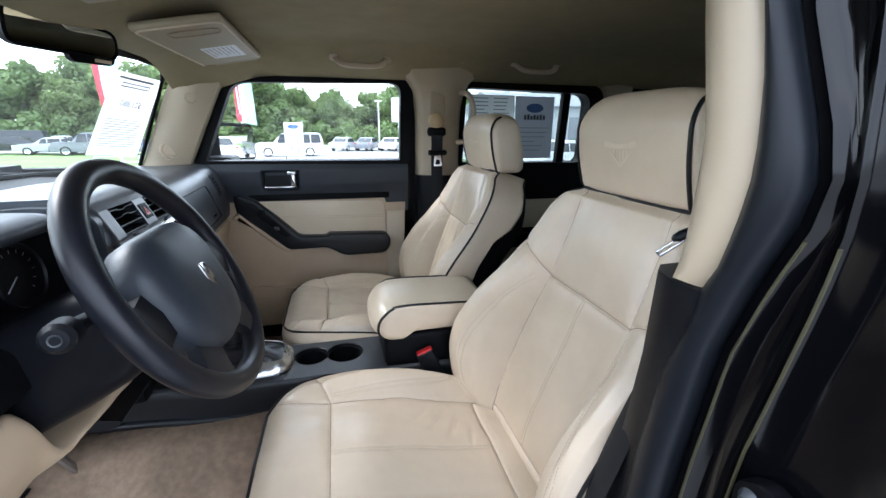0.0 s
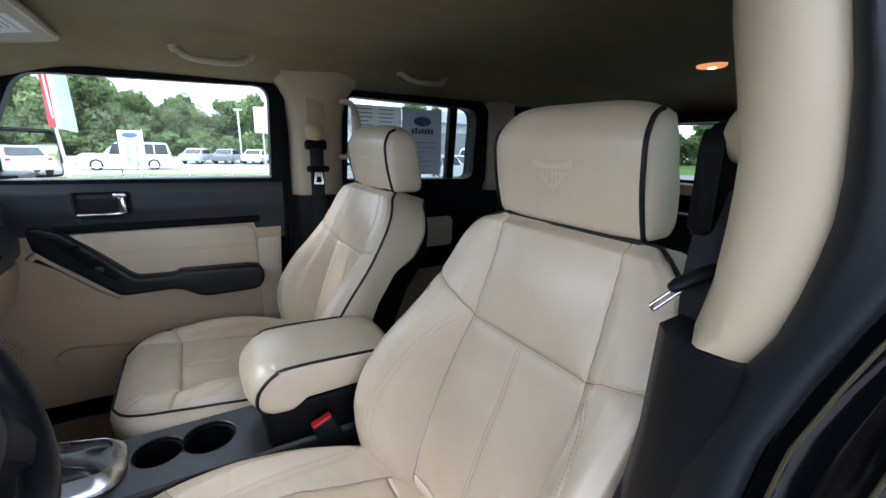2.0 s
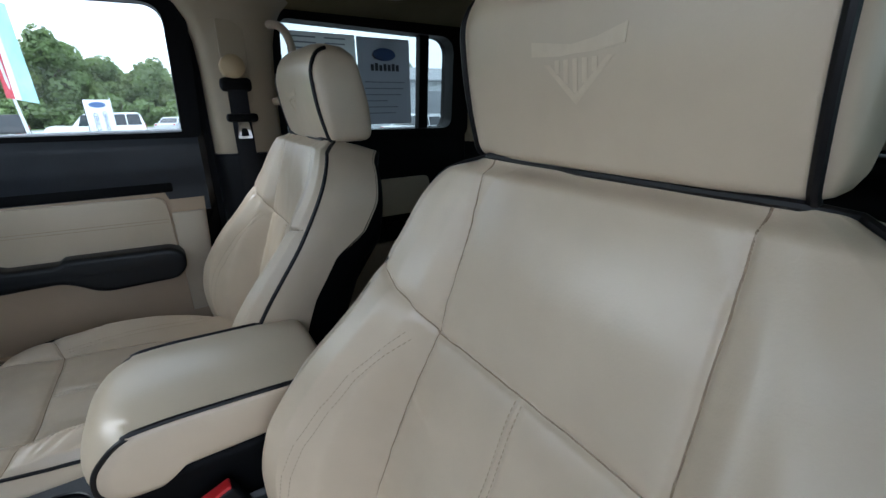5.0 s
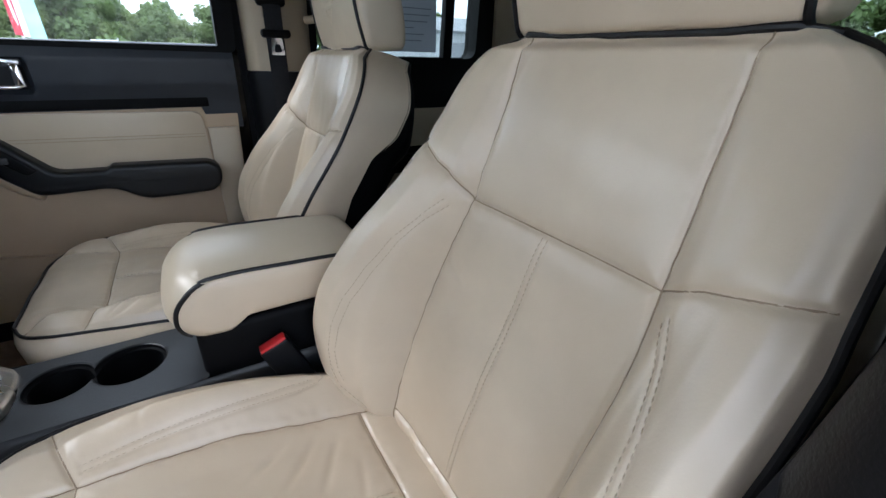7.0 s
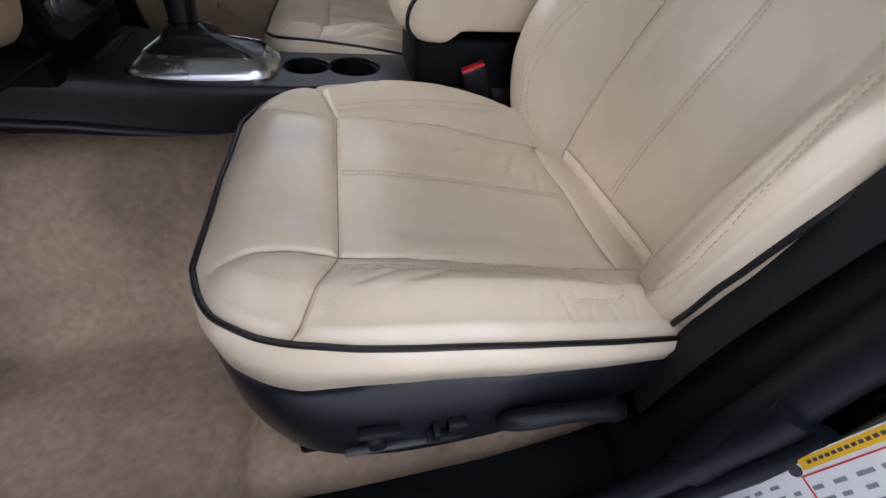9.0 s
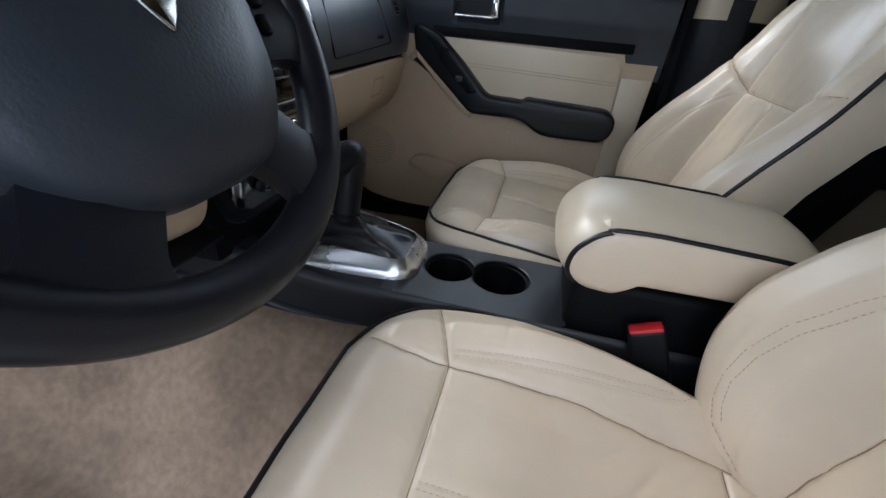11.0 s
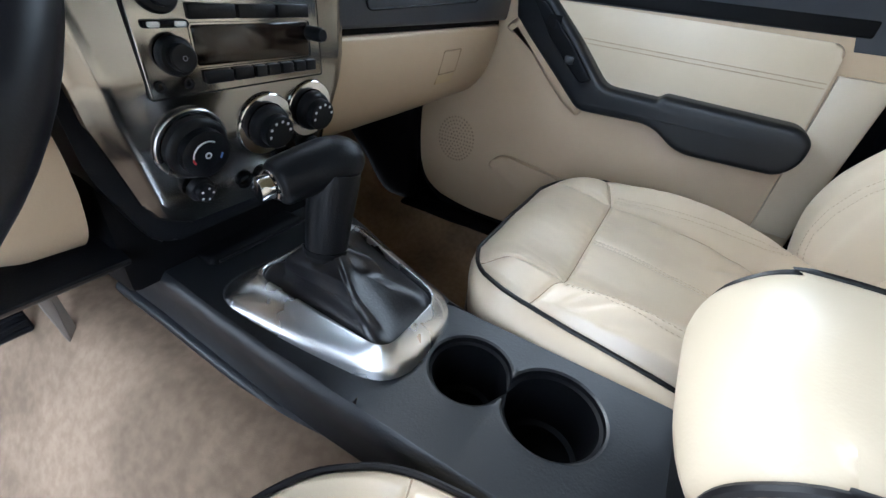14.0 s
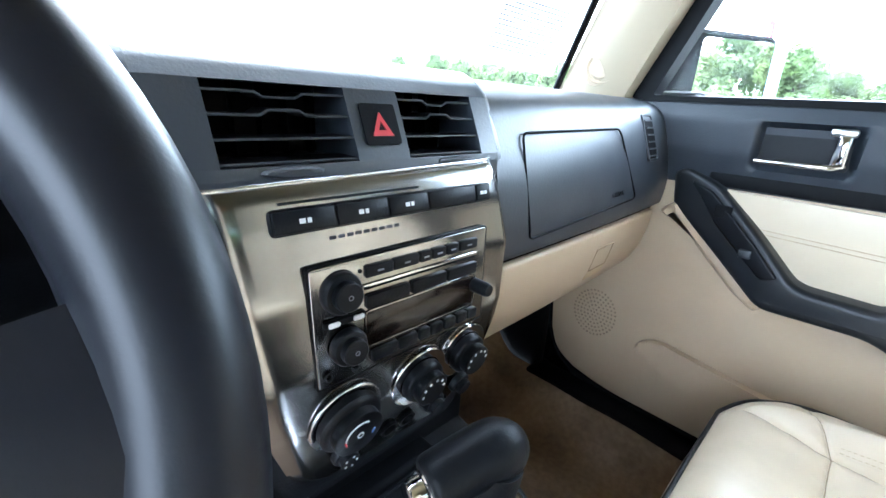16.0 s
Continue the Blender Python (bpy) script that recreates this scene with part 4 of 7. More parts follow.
part("strap", slab(strap_pt, 48, 6, (0.0012, 0.0004, 0)), BELT, db, "flat black webbing", 60)
GRIP = Vector((0.375, -0.700, 1.444))
part("tongue_grip", loft([[GRIP + Vector((0.015, -0.009, 0.009)) * u + Vector((0.004, 0.008, 0.0015)) * (w * math.cos(a)) + Vector((-0.002, -0.0015, 0.0062)) * (w * math.sin(a)) for a in [i * math.pi / 8 for i in range(16)]] for u, w in ((-1.25, 0.2), (-1.15, 0.62), (-0.8, 0.95), (0.0, 1.0), (0.9, 0.85), (1.3, 0.6), (1.4, 0.2))]), BLACK, db, "black plastic grip", 60)
# two bright bars of the tongue, joined at the end
t_d = Vector((-0.022, 0.020, -0.029)).normalized()
t_w = Vector((-0.45, 0.25, 0.62))
t_w = (t_w - t_d * t_w.dot(t_d)).normalized()
T0 = GRIP + Vector((-0.008, 0.005, -0.009))
t_out = rounded([(-0.0030, -0.010), (-0.0030, 0.033), (0.0030, 0.033), (0.0030, -0.010)], 0.002, 3)
part("tongue", tube([T0 + t_w * a + t_d * b for a, b in t_out], 0.0017, 8, True), SATIN, db, "bright steel belt tongue", 60)

# dome lamp at the rear
dl = thing("dome_lamp", (1.53, -0.07, 1.825), "small lit amber dome lamp in the rear headliner", "lamp")
part("housing", loft([[Vector((1.53 + 0.034 * k * math.cos(a), -0.07 + 0.048 * k * math.sin(a), z)) for a in [i * math.pi / 14 for i in range(28)]] for k, z in ((1.0, 1.842), (1.0, 1.834), (0.94, 1.829), (0.8, 1.827))]), LAMPDIM, dl, "amber glowing lens")
part("bulb", lathe([(0, 0.0), (0.011, 0.002), (0.014, 0.006), (0.0, 0.010)], (1.53, -0.072, 1.822), (0, 0, 1), 16), LAMP, dl, "bright warm bulb")


# ---- front seats ----
YC = -0.383
C_W = ([-0.20, -0.19, -0.17, -0.13, -0.10, -0.05, 0, 0.1, 0.2, 0.33], [0.150, 0.186, 0.218, 0.247, 0.258, 0.267, 0.270, 0.270, 0.264, 0.252])
C_EDGE = ([-0.20, -0.15, -0.1, 0, 0.1, 0.2, 0.33], [0.940, 0.949, 0.953, 0.945, 0.930, 0.905, 0.872])
C_MID = ([-0.20, -0.185, -0.15, -0.1, -0.06, 0, 0.1, 0.2, 0.33], [0.941, 0.956, 0.966, 0.958, 0.947, 0.943, 0.925, 0.903, 0.880])
C_BOL = ([-0.20, -0.1, 0, 0.12, 0.25, 0.33], [0.0, 0.014, 0.042, 0.056, 0.046, 0.02])
C_W, C_EDGE, C_MID, C_BOL = soften(C_W, 0.008), soften(C_EDGE, 0.03), soften(C_MID, 0.018), soften(C_BOL, 0.03)
C_SEAM = mirrored([[(-0.066, 0.0), (-0.066, 0.156)], [(-0.066, 0.156), (0.1, 0.163), (0.31, 0.152)], [(-0.066, 0.156), (-0.083, 0.20), (-0.105, 0.262)], [(0.276, 0.0), (0.274, 0.152)], [(-0.066, 0.156), (-0.085, 0.153), (-0.12, 0.153), (-0.15, 0.158), (-0.180, 0.168)]])
def curved(ln):
    return [(p.x, p.y) for p in smooth_path([(a, b, 0) for a, b in ln], 2)]


C_STITCH = mirrored([[(-0.06, 0.171), (0.05, 0.182), (0.16, 0.190), (0.225, 0.200), (0.236, 0.213), (0.225, 0.225), (0.17, 0.229)]]) + [[(-0.06, -0.003), (0.27, -0.003)], [(-0.06, 0.0045), (0.27, 0.0045)]]
C_STITCH += mirrored([[(-0.06, 0.178), (0.05, 0.189), (0.16, 0.197), (0.218, 0.206)]])
C_STITCH = [curved(ln) if len(ln) > 2 else ln for ln in C_STITCH]


def leather_dent(x, y, seams, stitch):
    d = seam_dist(x, y, seams)
    dz = -0.0042 * math.exp(-(d / 0.0034) ** 2) - 0.0034 * math.exp(-(d / 0.014) ** 2)
    e = seam_dist(x, y, stitch)
    dz -= 0.0014 * math.exp(-(e / 0.0030) ** 2) + 0.0014 * math.exp(-(e / 0.011) ** 2)
    # puckers along the seams and soft unevenness
    dz += 0.0014 * math.exp(-(d / 0.014) ** 2) * noise.noise(Vector((x * 75, y * 75, 1.7)))
    return dz + 0.0022 * noise.noise(Vector((x * 13, y * 13, 4.2))) + 0.0007 * noise.noise(Vector((x * 34, y * 34, 7.2)))


def crease(x, y, cx, cy, ang, length, width, depth):
    """One fold in the leather."""
    c, s = math.cos(ang), math.sin(ang)
    a, b = (x - cx) * c + (y - cy) * s, -(x - cx) * s + (y - cy) * c
    return -depth * math.exp(-(a / length) ** 2) * math.exp(-(b / width) ** 2)


C_FOLDS = [(0.17, 0.09, 0.9, 0.035, 0.006, 0.004), (0.205, 0.075, 1.1, 0.035, 0.006, 0.004), (0.135, 0.11, 0.7, 0.03, 0.006, 0.003), (0.235, 0.03, 1.3, 0.03, 0.006, 0.003),
           (-0.03, -0.20, 0.45, 0.03, 0.005, 0.0022), (-0.01, -0.19, 0.5, 0.03, 0.005, 0.0022), (0.17, -0.235, 0.9, 0.02, 0.004, 0.0015), (0.2, -0.23, 0.8, 0.02, 0.004, 0.0015),
           (0.15, -0.225, 1.0, 0.02, 0.004, 0.0015), (0.13, -0.236, 1.25, 0.016, 0.0028, 0.0016), (0.155, -0.242, 1.9, 0.014, 0.0028, 0.0015), (0.185, -0.240, 1.3, 0.016, 0.0028, 0.0016),
           (0.215, -0.243, 2.0, 0.014, 0.0028, 0.0014), (0.245, -0.236, 1.5, 0.013, 0.0028, 0.0014), (0.02, -0.205, 0.35, 0.045, 0.006, 0.0026), (-0.035, -0.185, 0.8, 0.022, 0.004, 0.0022), (0.0, 0.215, 1.4, 0.02, 0.005, 0.0015), (0.2, 0.2, 0.4, 0.02, 0.006, 0.002)]


NEG = 1.0


def cushion_point(u, v):
    x, s = -0.20 + 0.53 * u, 2 * v - 1
    w = ip(x, *C_W) * (NEG if s < 0 else 1.0)
    y = s * w
    mid, edge = ip(x, *C_MID), ip(x, *C_EDGE)
    top = mid + ip(x, *C_BOL) * (0.62 if s < 0 and NEG == 1.0 else 1.0)
    z = knots(abs(s), [0, 0.42, 0.585, 0.80, 0.95, 1.0], [mid + 0.003, mid, mid + 0.15 * (top - mid), top, edge + 0.5 * (top - edge) * 0.9, edge])
    fade = sstep(1.0, 0.95, abs(s)) * sstep(0.0, 0.02, u)
    z += leather_dent(x, y, C_SEAM, C_STITCH) * fade
    z += sum(crease(x, y, *f) for f in C_FOLDS)
    return Vector((x, YC + y, z))


def cushion_panel(u, v):
    x, s = -0.20 + 0.53 * u, 2 * v - 1
    a = abs(s * ip(x, *C_W)) * (NEG if s < 0 else 1.0)
    lim = -0.066 if a < 0.156 else ip(a, [0.156, 0.20, 0.262], [-0.066, -0.083, -0.105])
    if x < lim:
        return "front_panel"
    if a < ip(x, [-0.066, 0.1, 0.31], [0.156, 0.163, 0.152]):
        return "seat_panel"
    return "bolster_inner" if s > 0 else "bolster_outer"


B_W = ([0, 0.05, 0.12, 0.20, 0.28, 0.35, 0.42, 0.47, 0.52, 0.55, 0.575, 0.59, 0.60], [0.246, 0.266, 0.279, 0.281, 0.276, 0.264, 0.249, 0.242, 0.234, 0.222, 0.202, 0.182, 0.160])
B_BOL = ([0, 0.05, 0.12, 0.20, 0.29, 0.36, 0.42, 0.5, 0.6], [0.055, 0.096, 0.126, 0.132, 0.108, 0.076, 0.050, 0.026, 0.008])
B_W, B_BOL = soften(B_W, 0.012), soften(B_BOL, 0.025)
B_SEAM = mirrored([[(0.395, 0.0), (0.395, 0.134)], [(0.395, 0.134), (0.30, 0.148), (0.18, 0.156), (0.08, 0.153), (0.0, 0.143)]])
B_SEAM += [[(0.395, 0.134), (0.5, 0.130), (0.6, 0.128)], [(0.395, -0.134), (0.5, -0.129), (0.6, -0.125)], [(0.395, 0.134), (0.420, 0.170), (0.450, 0.235)], [(0.395, -0.134), (0.412, -0.170), (0.432, -0.238)], [(0.038, -0.148), (0.038, 0.148)]]
B_STITCH = mirrored([[(0.385, 0.160), (0.31, 0.196), (0.20, 0.220), (0.11, 0.222), (0.05, 0.205), (0.025, 0.17)], [(0.378, 0.155), (0.308, 0.189), (0.20, 0.213), (0.11, 0.215), (0.055, 0.199)]]) + [[(0.39, -0.004), (0.05, -0.004)], [(0.39, 0.004), (0.05, 0.004)]]
B_STITCH = [curved(ln) if len(ln) > 2 else ln for ln in B_STITCH]
B_UP, B_OUT = Vector((0.292, 0, 0.956)), Vector((-0.956, 0, 0.292))
B_FOOT = Vector((0.316, YC - 0.040, 0.862))
OUTER = 0.8
B_FOLDS = [(0.42, 0.145, 0.3, 0.03, 0.006, 0.002), (0.30, 0.13, 1.2, 0.03, 0.005, 0.0015), (0.05, 0.19, 0.5, 0.02, 0.006, 0.002), (0.36, -0.19, 0.1, 0.06, 0.012, 0.005), (0.40, 0.13, 0.9, 0.02, 0.005, 0.002)]


def back_point(u, v):
    h, s = 0.60 * u, 2 * v - 1
    w = ip(h, *B_W) + (0.016 * math.exp(-((h - 0.19) / 0.13) ** 2) if s > 0 else 0.0)
    y = s * w
    if s < 0:
        y *= ip(h, [0, 0.1, 0.25, 0.4, 0.5], [0.88, 0.87, 0.90, 0.98, 1.0])
    bol = ip(h, *B_BOL) * (OUTER if s < 0 else 1.0)
    lum = 0.010 * math.exp(-((h - 0.16) / 0.12) ** 2) + 0.006 * math.exp(-((h - 0.5) / 0.08) ** 2)
    d = knots(abs(s), [0, 0.38, 0.54, 0.66, 0.78, 0.88, 0.96, 1.0], [lum, lum * 0.8, 0.10 * bol, 0.58 * bol, 0.92 * bol, bol, bol * 0.93 - 0.004, bol * 0.80 - 0.014])
    d -= 0.02 * sstep(0.965, 1.0, u) + 0.01 * sstep(0.05, 0.0, u)
    fade = sstep(1.0, 0.96, abs(s)) * sstep(1.0, 0.98, u)
    d += leather_dent(h, y, B_SEAM, B_STITCH) * fade + sum(crease(h, y, *f) for f in B_FOLDS) * fade
    return B_FOOT + B_UP * h + B_OUT * d + Vector((0, y + 0.020 * max(0.0, 1 - h / 0.40), 0))


def back_panel(u, v):
    h, s = 0.60 * u, 2 * v - 1
    a = abs(s * ip(h, *B_W))
    if h > 0.395 and a < ip(h, [0.395, 0.5, 0.6], [0.134, 0.130, 0.127]):
        return "shoulder_panel"
    if h <= 0.395 and a < ip(h, [0, 0.08, 0.18, 0.30, 0.395], [0.143, 0.153, 0.156, 0.148, 0.134]):
        return "back_panel"
    side = "inner" if s > 0 else "outer"
    return ("shoulder_" if h > ip(a, [0.134, 0.170, 0.235], [0.395, 0.420, 0.450] if s > 0 else [0.395, 0.412, 0.432]) else "back_bolster_") + side


def build_seat(label, lean_x=0.292, head=0.0, neg=1.0, outer=0.8, foot=(0.0, 0.0), head_by=(0.0, 0.0), half=0.156, deep=0.0):
    global B_UP, B_OUT, B_FOOT, NEG, OUTER
    NEG, OUTER = neg, outer
    B_FOOT = Vector((0.316, YC - 0.040 + foot[0], 0.862 + foot[1]))
    B_UP = Vector((lean_x, 0, math.sqrt(1 - lean_x ** 2)))
    B_OUT = Vector((-B_UP.z, 0, B_UP.x))
    s = thing("front_seat", (0.1, YC, 0.62), label, "car seat", "front seats")
    for key, bm in grid(cushion_point, 240, 250, cushion_panel).items():
        part(key, bm[0], LEATHER, s, normals=bm[1])
    def on_cushion(x, y, hgt):
        return cushion_point((x + 0.20) / 0.53, 0.5 + 0.5 * max(-1.0, min(1.0, y / (ip(x, *C_W) * (NEG if y < 0 else 1.0))))) + Vector((0, 0, hgt))
    part("seam", seam_lines(C_SEAM, on_cushion, 0.0010), SEAM, s, "dark sewn seam lines")
    part("stitching", stitches(C_STITCH, on_cushion), STITCH, s, "double rows of beige stitching", kind="stuff")
    # band and piping round the cushion
    rim = [cushion_point(1 - (i / 70) ** 0.8, 0.0) for i in range(71)] + [cushion_point(0, j / 30) for j in range(1, 30)] + [cushion_point((i / 70) ** 1.25, 1.0) for i in range(71)]
    mid = Vector((0.08, YC, 0))
    def off(p, k, dz):
        q = p - mid
        q.z = 0
        if dz < -0.002:
            k += (1 - NEG) * 0.19 * sstep(0.06, 0.20, -q.y) * sstep(-0.2, -0.10, p.x)
        return Vector((p.x, p.y, p.z)) + q.normalized() * k + Vector((0, 0, dz))
    drop = [ip(p.x, [-0.2, -0.1, -0.05, 0.02, 0.1, 0.3], [-0.068, -0.068, -0.052, -0.045, -0.045, -0.036]) for p in rim]
    part("side_band", loft([rim, [off(p, 0.007, -0.006) for p in rim], [off(p, 0.012, 0.4 * d) for p, d in zip(rim, drop)], [off(p, 0.008, d) for p, d in zip(rim, drop)], [off(p, -0.03, d - 0.01) for p, d in zip(rim, drop)]], False, False), LEATHER, s, "smooth beige leather band", 80)
    part("piping", tube([off(p, 0.004, 0.0005) for p in rim], 0.0031, 8), PIPING, s, "black piping")
    # black lower casing
    low = [ip(p.x, [-0.2, -0.17, -0.13, -0.08, -0.02, 0.05, 0.2, 0.3], [0.780, 0.752, 0.737, 0.729, 0.727, 0.731, 0.750, 0.768]) for p in rim]
    part("casing", loft([[off(p, -0.01, d + 0.012) for p, d in zip(rim, drop)], [off(p, 0.004, d + 0.002) for p, d in zip(rim, drop)], [off(p, 0.010, d - 0.012) for p, d in zip(rim, drop)],
                         [off(p, 0.009, 0.35 * d + 0.65 * (z - p.z)) for p, d, z in zip(rim, drop, low)], [off(p, 0.002, z - p.z) for p, z in zip(rim, low)], [off(p, -0.04, z - p.z - 0.004) for p, z in zip(rim, low)]], False, False), CASING, s, "black plastic lower casing", 60)
    part("riser", box((-0.12, YC - 0.22, 0.63), (0.32, YC + 0.22, 0.82), 0.02), SOFT, s, "dark seat frame")
    for yy in (-0.20, 0.20):
        part("rail", box((-0.14, YC + yy - 0.025, 0.625), (0.36, YC + yy + 0.025, 0.67), 0.006), SOFT, s, "steel floor rail")
    yo = YC - 0.272
    part("switch_groove", box((-0.075, yo - 0.0125, 0.768), (0.05, yo - 0.004, 0.775), 0.003, 2), SLAT, s, "moulded lower edge of the casing")
    part("seat_switch", join(box((-0.060, yo - 0.017, 0.812), (-0.015, yo - 0.004, 0.820), 0.003), lathe([(0, 0.010), (0.009, 0.009), (0.012, 0)], (-0.040, yo - 0.010, 0.799), (0, -1, 0), 16)), BLACK, s, "black power seat switch")
    part("recline_switch", join(box((0.012, yo - 0.020, 0.790), (0.054, yo - 0.004, 0.796), 0.002), box((0.018, yo - 0.022, 0.796), (0.026, yo - 0.004, 0.814), 0.002), box((0.034, yo - 0.018, 0.799), (0.056, yo - 0.004, 0.818), 0.003)), BLACK, s, "black recline switch")
    part("recline_lever", tube(smooth_path([(0.09, yo - 0.013, 0.803), (0.12, yo - 0.020, 0.815), (0.18, yo - 0.022, 0.818), (0.235, yo - 0.022, 0.806)], 5), [0.006, 0.009, 0.011, 0.012] + [0.0125] * 4 + [0.012] * 4 + [0.014, 0.0145, 0.015, 0.012], 10, flat=1.0), BLACK, s, "black recline lever")
    # backrest
    for key, bm in grid(back_point, 270, 250, back_panel).items():
        part(key, bm[0], LEATHER, s, normals=bm[1])
    def on_back(hh, y, hgt):
        w = ip(hh, *B_W) + (0.016 * math.exp(-((hh - 0.19) / 0.13) ** 2) if y > 0 else 0.0)
        if y < 0:
            w *= ip(hh, [0, 0.1, 0.25, 0.4, 0.5], [0.88, 0.87, 0.90, 0.98, 1.0])
        return back_point(min(1.0, hh / 0.60), 0.5 + 0.5 * max(-1.0, min(1.0, y / w))) + B_OUT * hgt
    part("seam", seam_lines(B_SEAM, on_back, 0.0010), SEAM, s, "dark sewn seam lines")
    part("stitching", stitches(B_STITCH, on_back), STITCH, s, "double rows of beige stitching", kind="stuff")
    out = [back_point(i / 50, 0.0) for i in range(51)] + [back_point(1, j / 14) for j in range(1, 14)] + [back_point(1 - i / 50, 1.0) for i in range(51)]
    ctr = B_FOOT + B_UP * 0.28
    def boff(p, k, d):
        q = p - ctr
        q -= B_OUT * q.dot(B_OUT)
        return p + q.normalized() * (k if p.y > YC else 0.35 * k) + B_OUT * d
    def depth(p):
        return ip((p - B_FOOT).dot(B_UP), [0, 0.1, 0.2, 0.3, 0.39, 0.44, 0.5, 0.6], [0.120, 0.118, 0.105, 0.085, 0.080, 0.110, 0.115, 0.092])
    def rear(p):
        return ip((p - B_FOOT).dot(B_UP), [0, 0.3, 0.42, 0.5, 0.6], [0.075, 0.075, 0.05, 0.02, 0.012])
    part("side_panel", loft([out, [boff(p, 0.010, -0.012) for p in out], [boff(p, 0.016, -0.5 * depth(p)) for p in out], [boff(p, 0.008, -depth(p)) for p in out]], False, False), LEATHER, s, "beige leather side of the backrest", 80)
    part("piping", tube([boff(p, 0.003, 0.0) for p in out], 0.0036, 8), PIPING, s, "black piping")
    part("back_shell", loft([[boff(p, 0.009, -depth(p) + 0.004) for p in out], [boff(p, 0.0, -depth(p) - 0.6 * rear(p)) for p in out], [boff(p, -0.04, -depth(p) - rear(p)) for p in out], [boff(p, -0.12, -depth(p) - rear(p) - 0.01) for p in out]], True, True), SOFT, s, "black moulded seat back", 60)
    # headrest
    prof = rounded([(x + head, z + head_by[1]) for x, z in ((0.499, 1.433), (0.480, 1.50), (0.473, 1.575), (0.490, 1.615), (0.524, 1.625), (0.557, 1.604), (0.580, 1.50), (0.580, 1.435))], [0.014, 0.04, 0.03, 0.025, 0.03, 0.03, 0.03, 0.02], 5)
    cx, cz = 0.528 + head, 1.535 + head_by[1]
    def ring(t, inset):
        k = min(1.0, abs(t)) ** 5
        r = []
        for x, z in prof:
            zz = z - (0.040 if t > 0 else 0.020) * k * max(0.0, (z - head_by[1] - 1.49) / 0.15) ** 2
            xx = x + (0.014 if t > 0 else 0.005) * k * (1 if x < cx else -1) + (deep if x > cx else 0.0)
            q = Vector((xx - cx, zz - cz))
            q *= 1 - inset / max(q.length, 0.02)
            r.append(Vector((cx + q.x, YC - 0.028 + head_by[0] + (half - 0.006 * max(0.0, (zz - cz) / 0.09) ** 2) * t, cz + q.y)))
        return r
    hr = part("headrest", loft([ring(t, i) for t, i in [(-0.985, 0.002)] + [(-0.95 + 1.9 * j / 24, 0.0) for j in range(25)] + [(0.985, 0.002)]], True, False), LEATHER, s, "broad beige leather headrest with black piping", 80)
    for sg in (-1, 1):
        part("headrest_side", loft([ring(sg * 0.985, 0.002), ring(sg * 1.02, 0.004), ring(sg * 1.045, 0.012), ring(sg * 1.06, 0.026)], True, True), LEATHER, hr, "", 80)
        part("piping", tube(ring(sg * 0.99, -0.001)[2:int(len(prof) * 0.54)], 0.0036, 8), PIPING, hr, "black piping")
    # worn shield emblem, as a plain banded shape with bars
    yy = YC - 0.030 + head_by[0]
    front = sorted((z, x) for x, z in prof if x < 0.512 + head)
    def flat(pts):
        base = [Vector((ip(1.508 + head_by[1] + 0.9 * b, [q[0] for q in front], [q[1] for q in front]) - 0.0006, yy + 0.8 * a, 1.508 + head_by[1] + 0.9 * b)) for a, b in pts]
        return loft([base, [p + Vector((0.004, 0, 0)) for p in base]])
    part("emblem", join(flat([(-0.054, 0.034), (-0.052, 0.020), (-0.02, 0.017), (0.002, 0.017), (0.004, 0.024), (-0.024, 0.027)]), flat([(0.004, 0.024), (0.002, 0.017), (0.02, 0.016), (0.056, 0.018), (0.056, 0.030), (0.030, 0.027)]),
                        flat([(-0.042, 0.013), (-0.035, 0.013), (0.0, -0.015), (0.032, 0.010), (0.039, 0.010), (0.0, -0.023)])), EMBOSS, hr, "worn pale shield emblem")
    for a in (-0.022, -0.011, 0.0, 0.011, 0.022):
        part("emblem_bar", flat([(a - 0.0028, 0.013), (a + 0.0028, 0.013), (a + 0.0028, -0.014 + 0.75 * abs(a)), (a - 0.0028, -0.014 + 0.75 * abs(a))]), EMBOSS, hr)
    return s


seat_1 = build_seat("cream leather driver's seat with black piping and headrest", deep=-0.012)
seat_2 = build_seat("cream leather passenger seat with black piping and headrest", 0.266, -0.008, 0.84, 1.0, (0.040, -0.016), (0.034, -0.018), 0.166, 0.018)
seat_2.location = (0.1 - 0.014, YC + 0.730, 0.622)


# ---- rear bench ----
# bench coloured near-black so that the shaded rear stays dark
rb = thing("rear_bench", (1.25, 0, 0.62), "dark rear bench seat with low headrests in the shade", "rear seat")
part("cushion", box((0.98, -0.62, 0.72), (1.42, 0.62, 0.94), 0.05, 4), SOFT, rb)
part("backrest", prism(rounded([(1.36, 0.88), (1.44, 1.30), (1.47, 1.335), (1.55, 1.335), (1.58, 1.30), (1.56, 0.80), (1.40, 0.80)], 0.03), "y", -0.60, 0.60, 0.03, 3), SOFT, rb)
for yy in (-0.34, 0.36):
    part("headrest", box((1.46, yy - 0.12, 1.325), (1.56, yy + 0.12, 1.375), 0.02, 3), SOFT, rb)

# ---- seat belt buckle ----
bk = thing("belt_buckle", (0.18, -0.116, 0.85), "black seat belt buckle with red button beside the console", "belt buckle")
bm_ = pose(0.176, -0.116, 0.988, 0, -22, 0)
part("body", box((-0.024, -0.011, -0.13), (0.024, 0.011, 0.0), 0.006, 3, bm_), BLACK, bk)
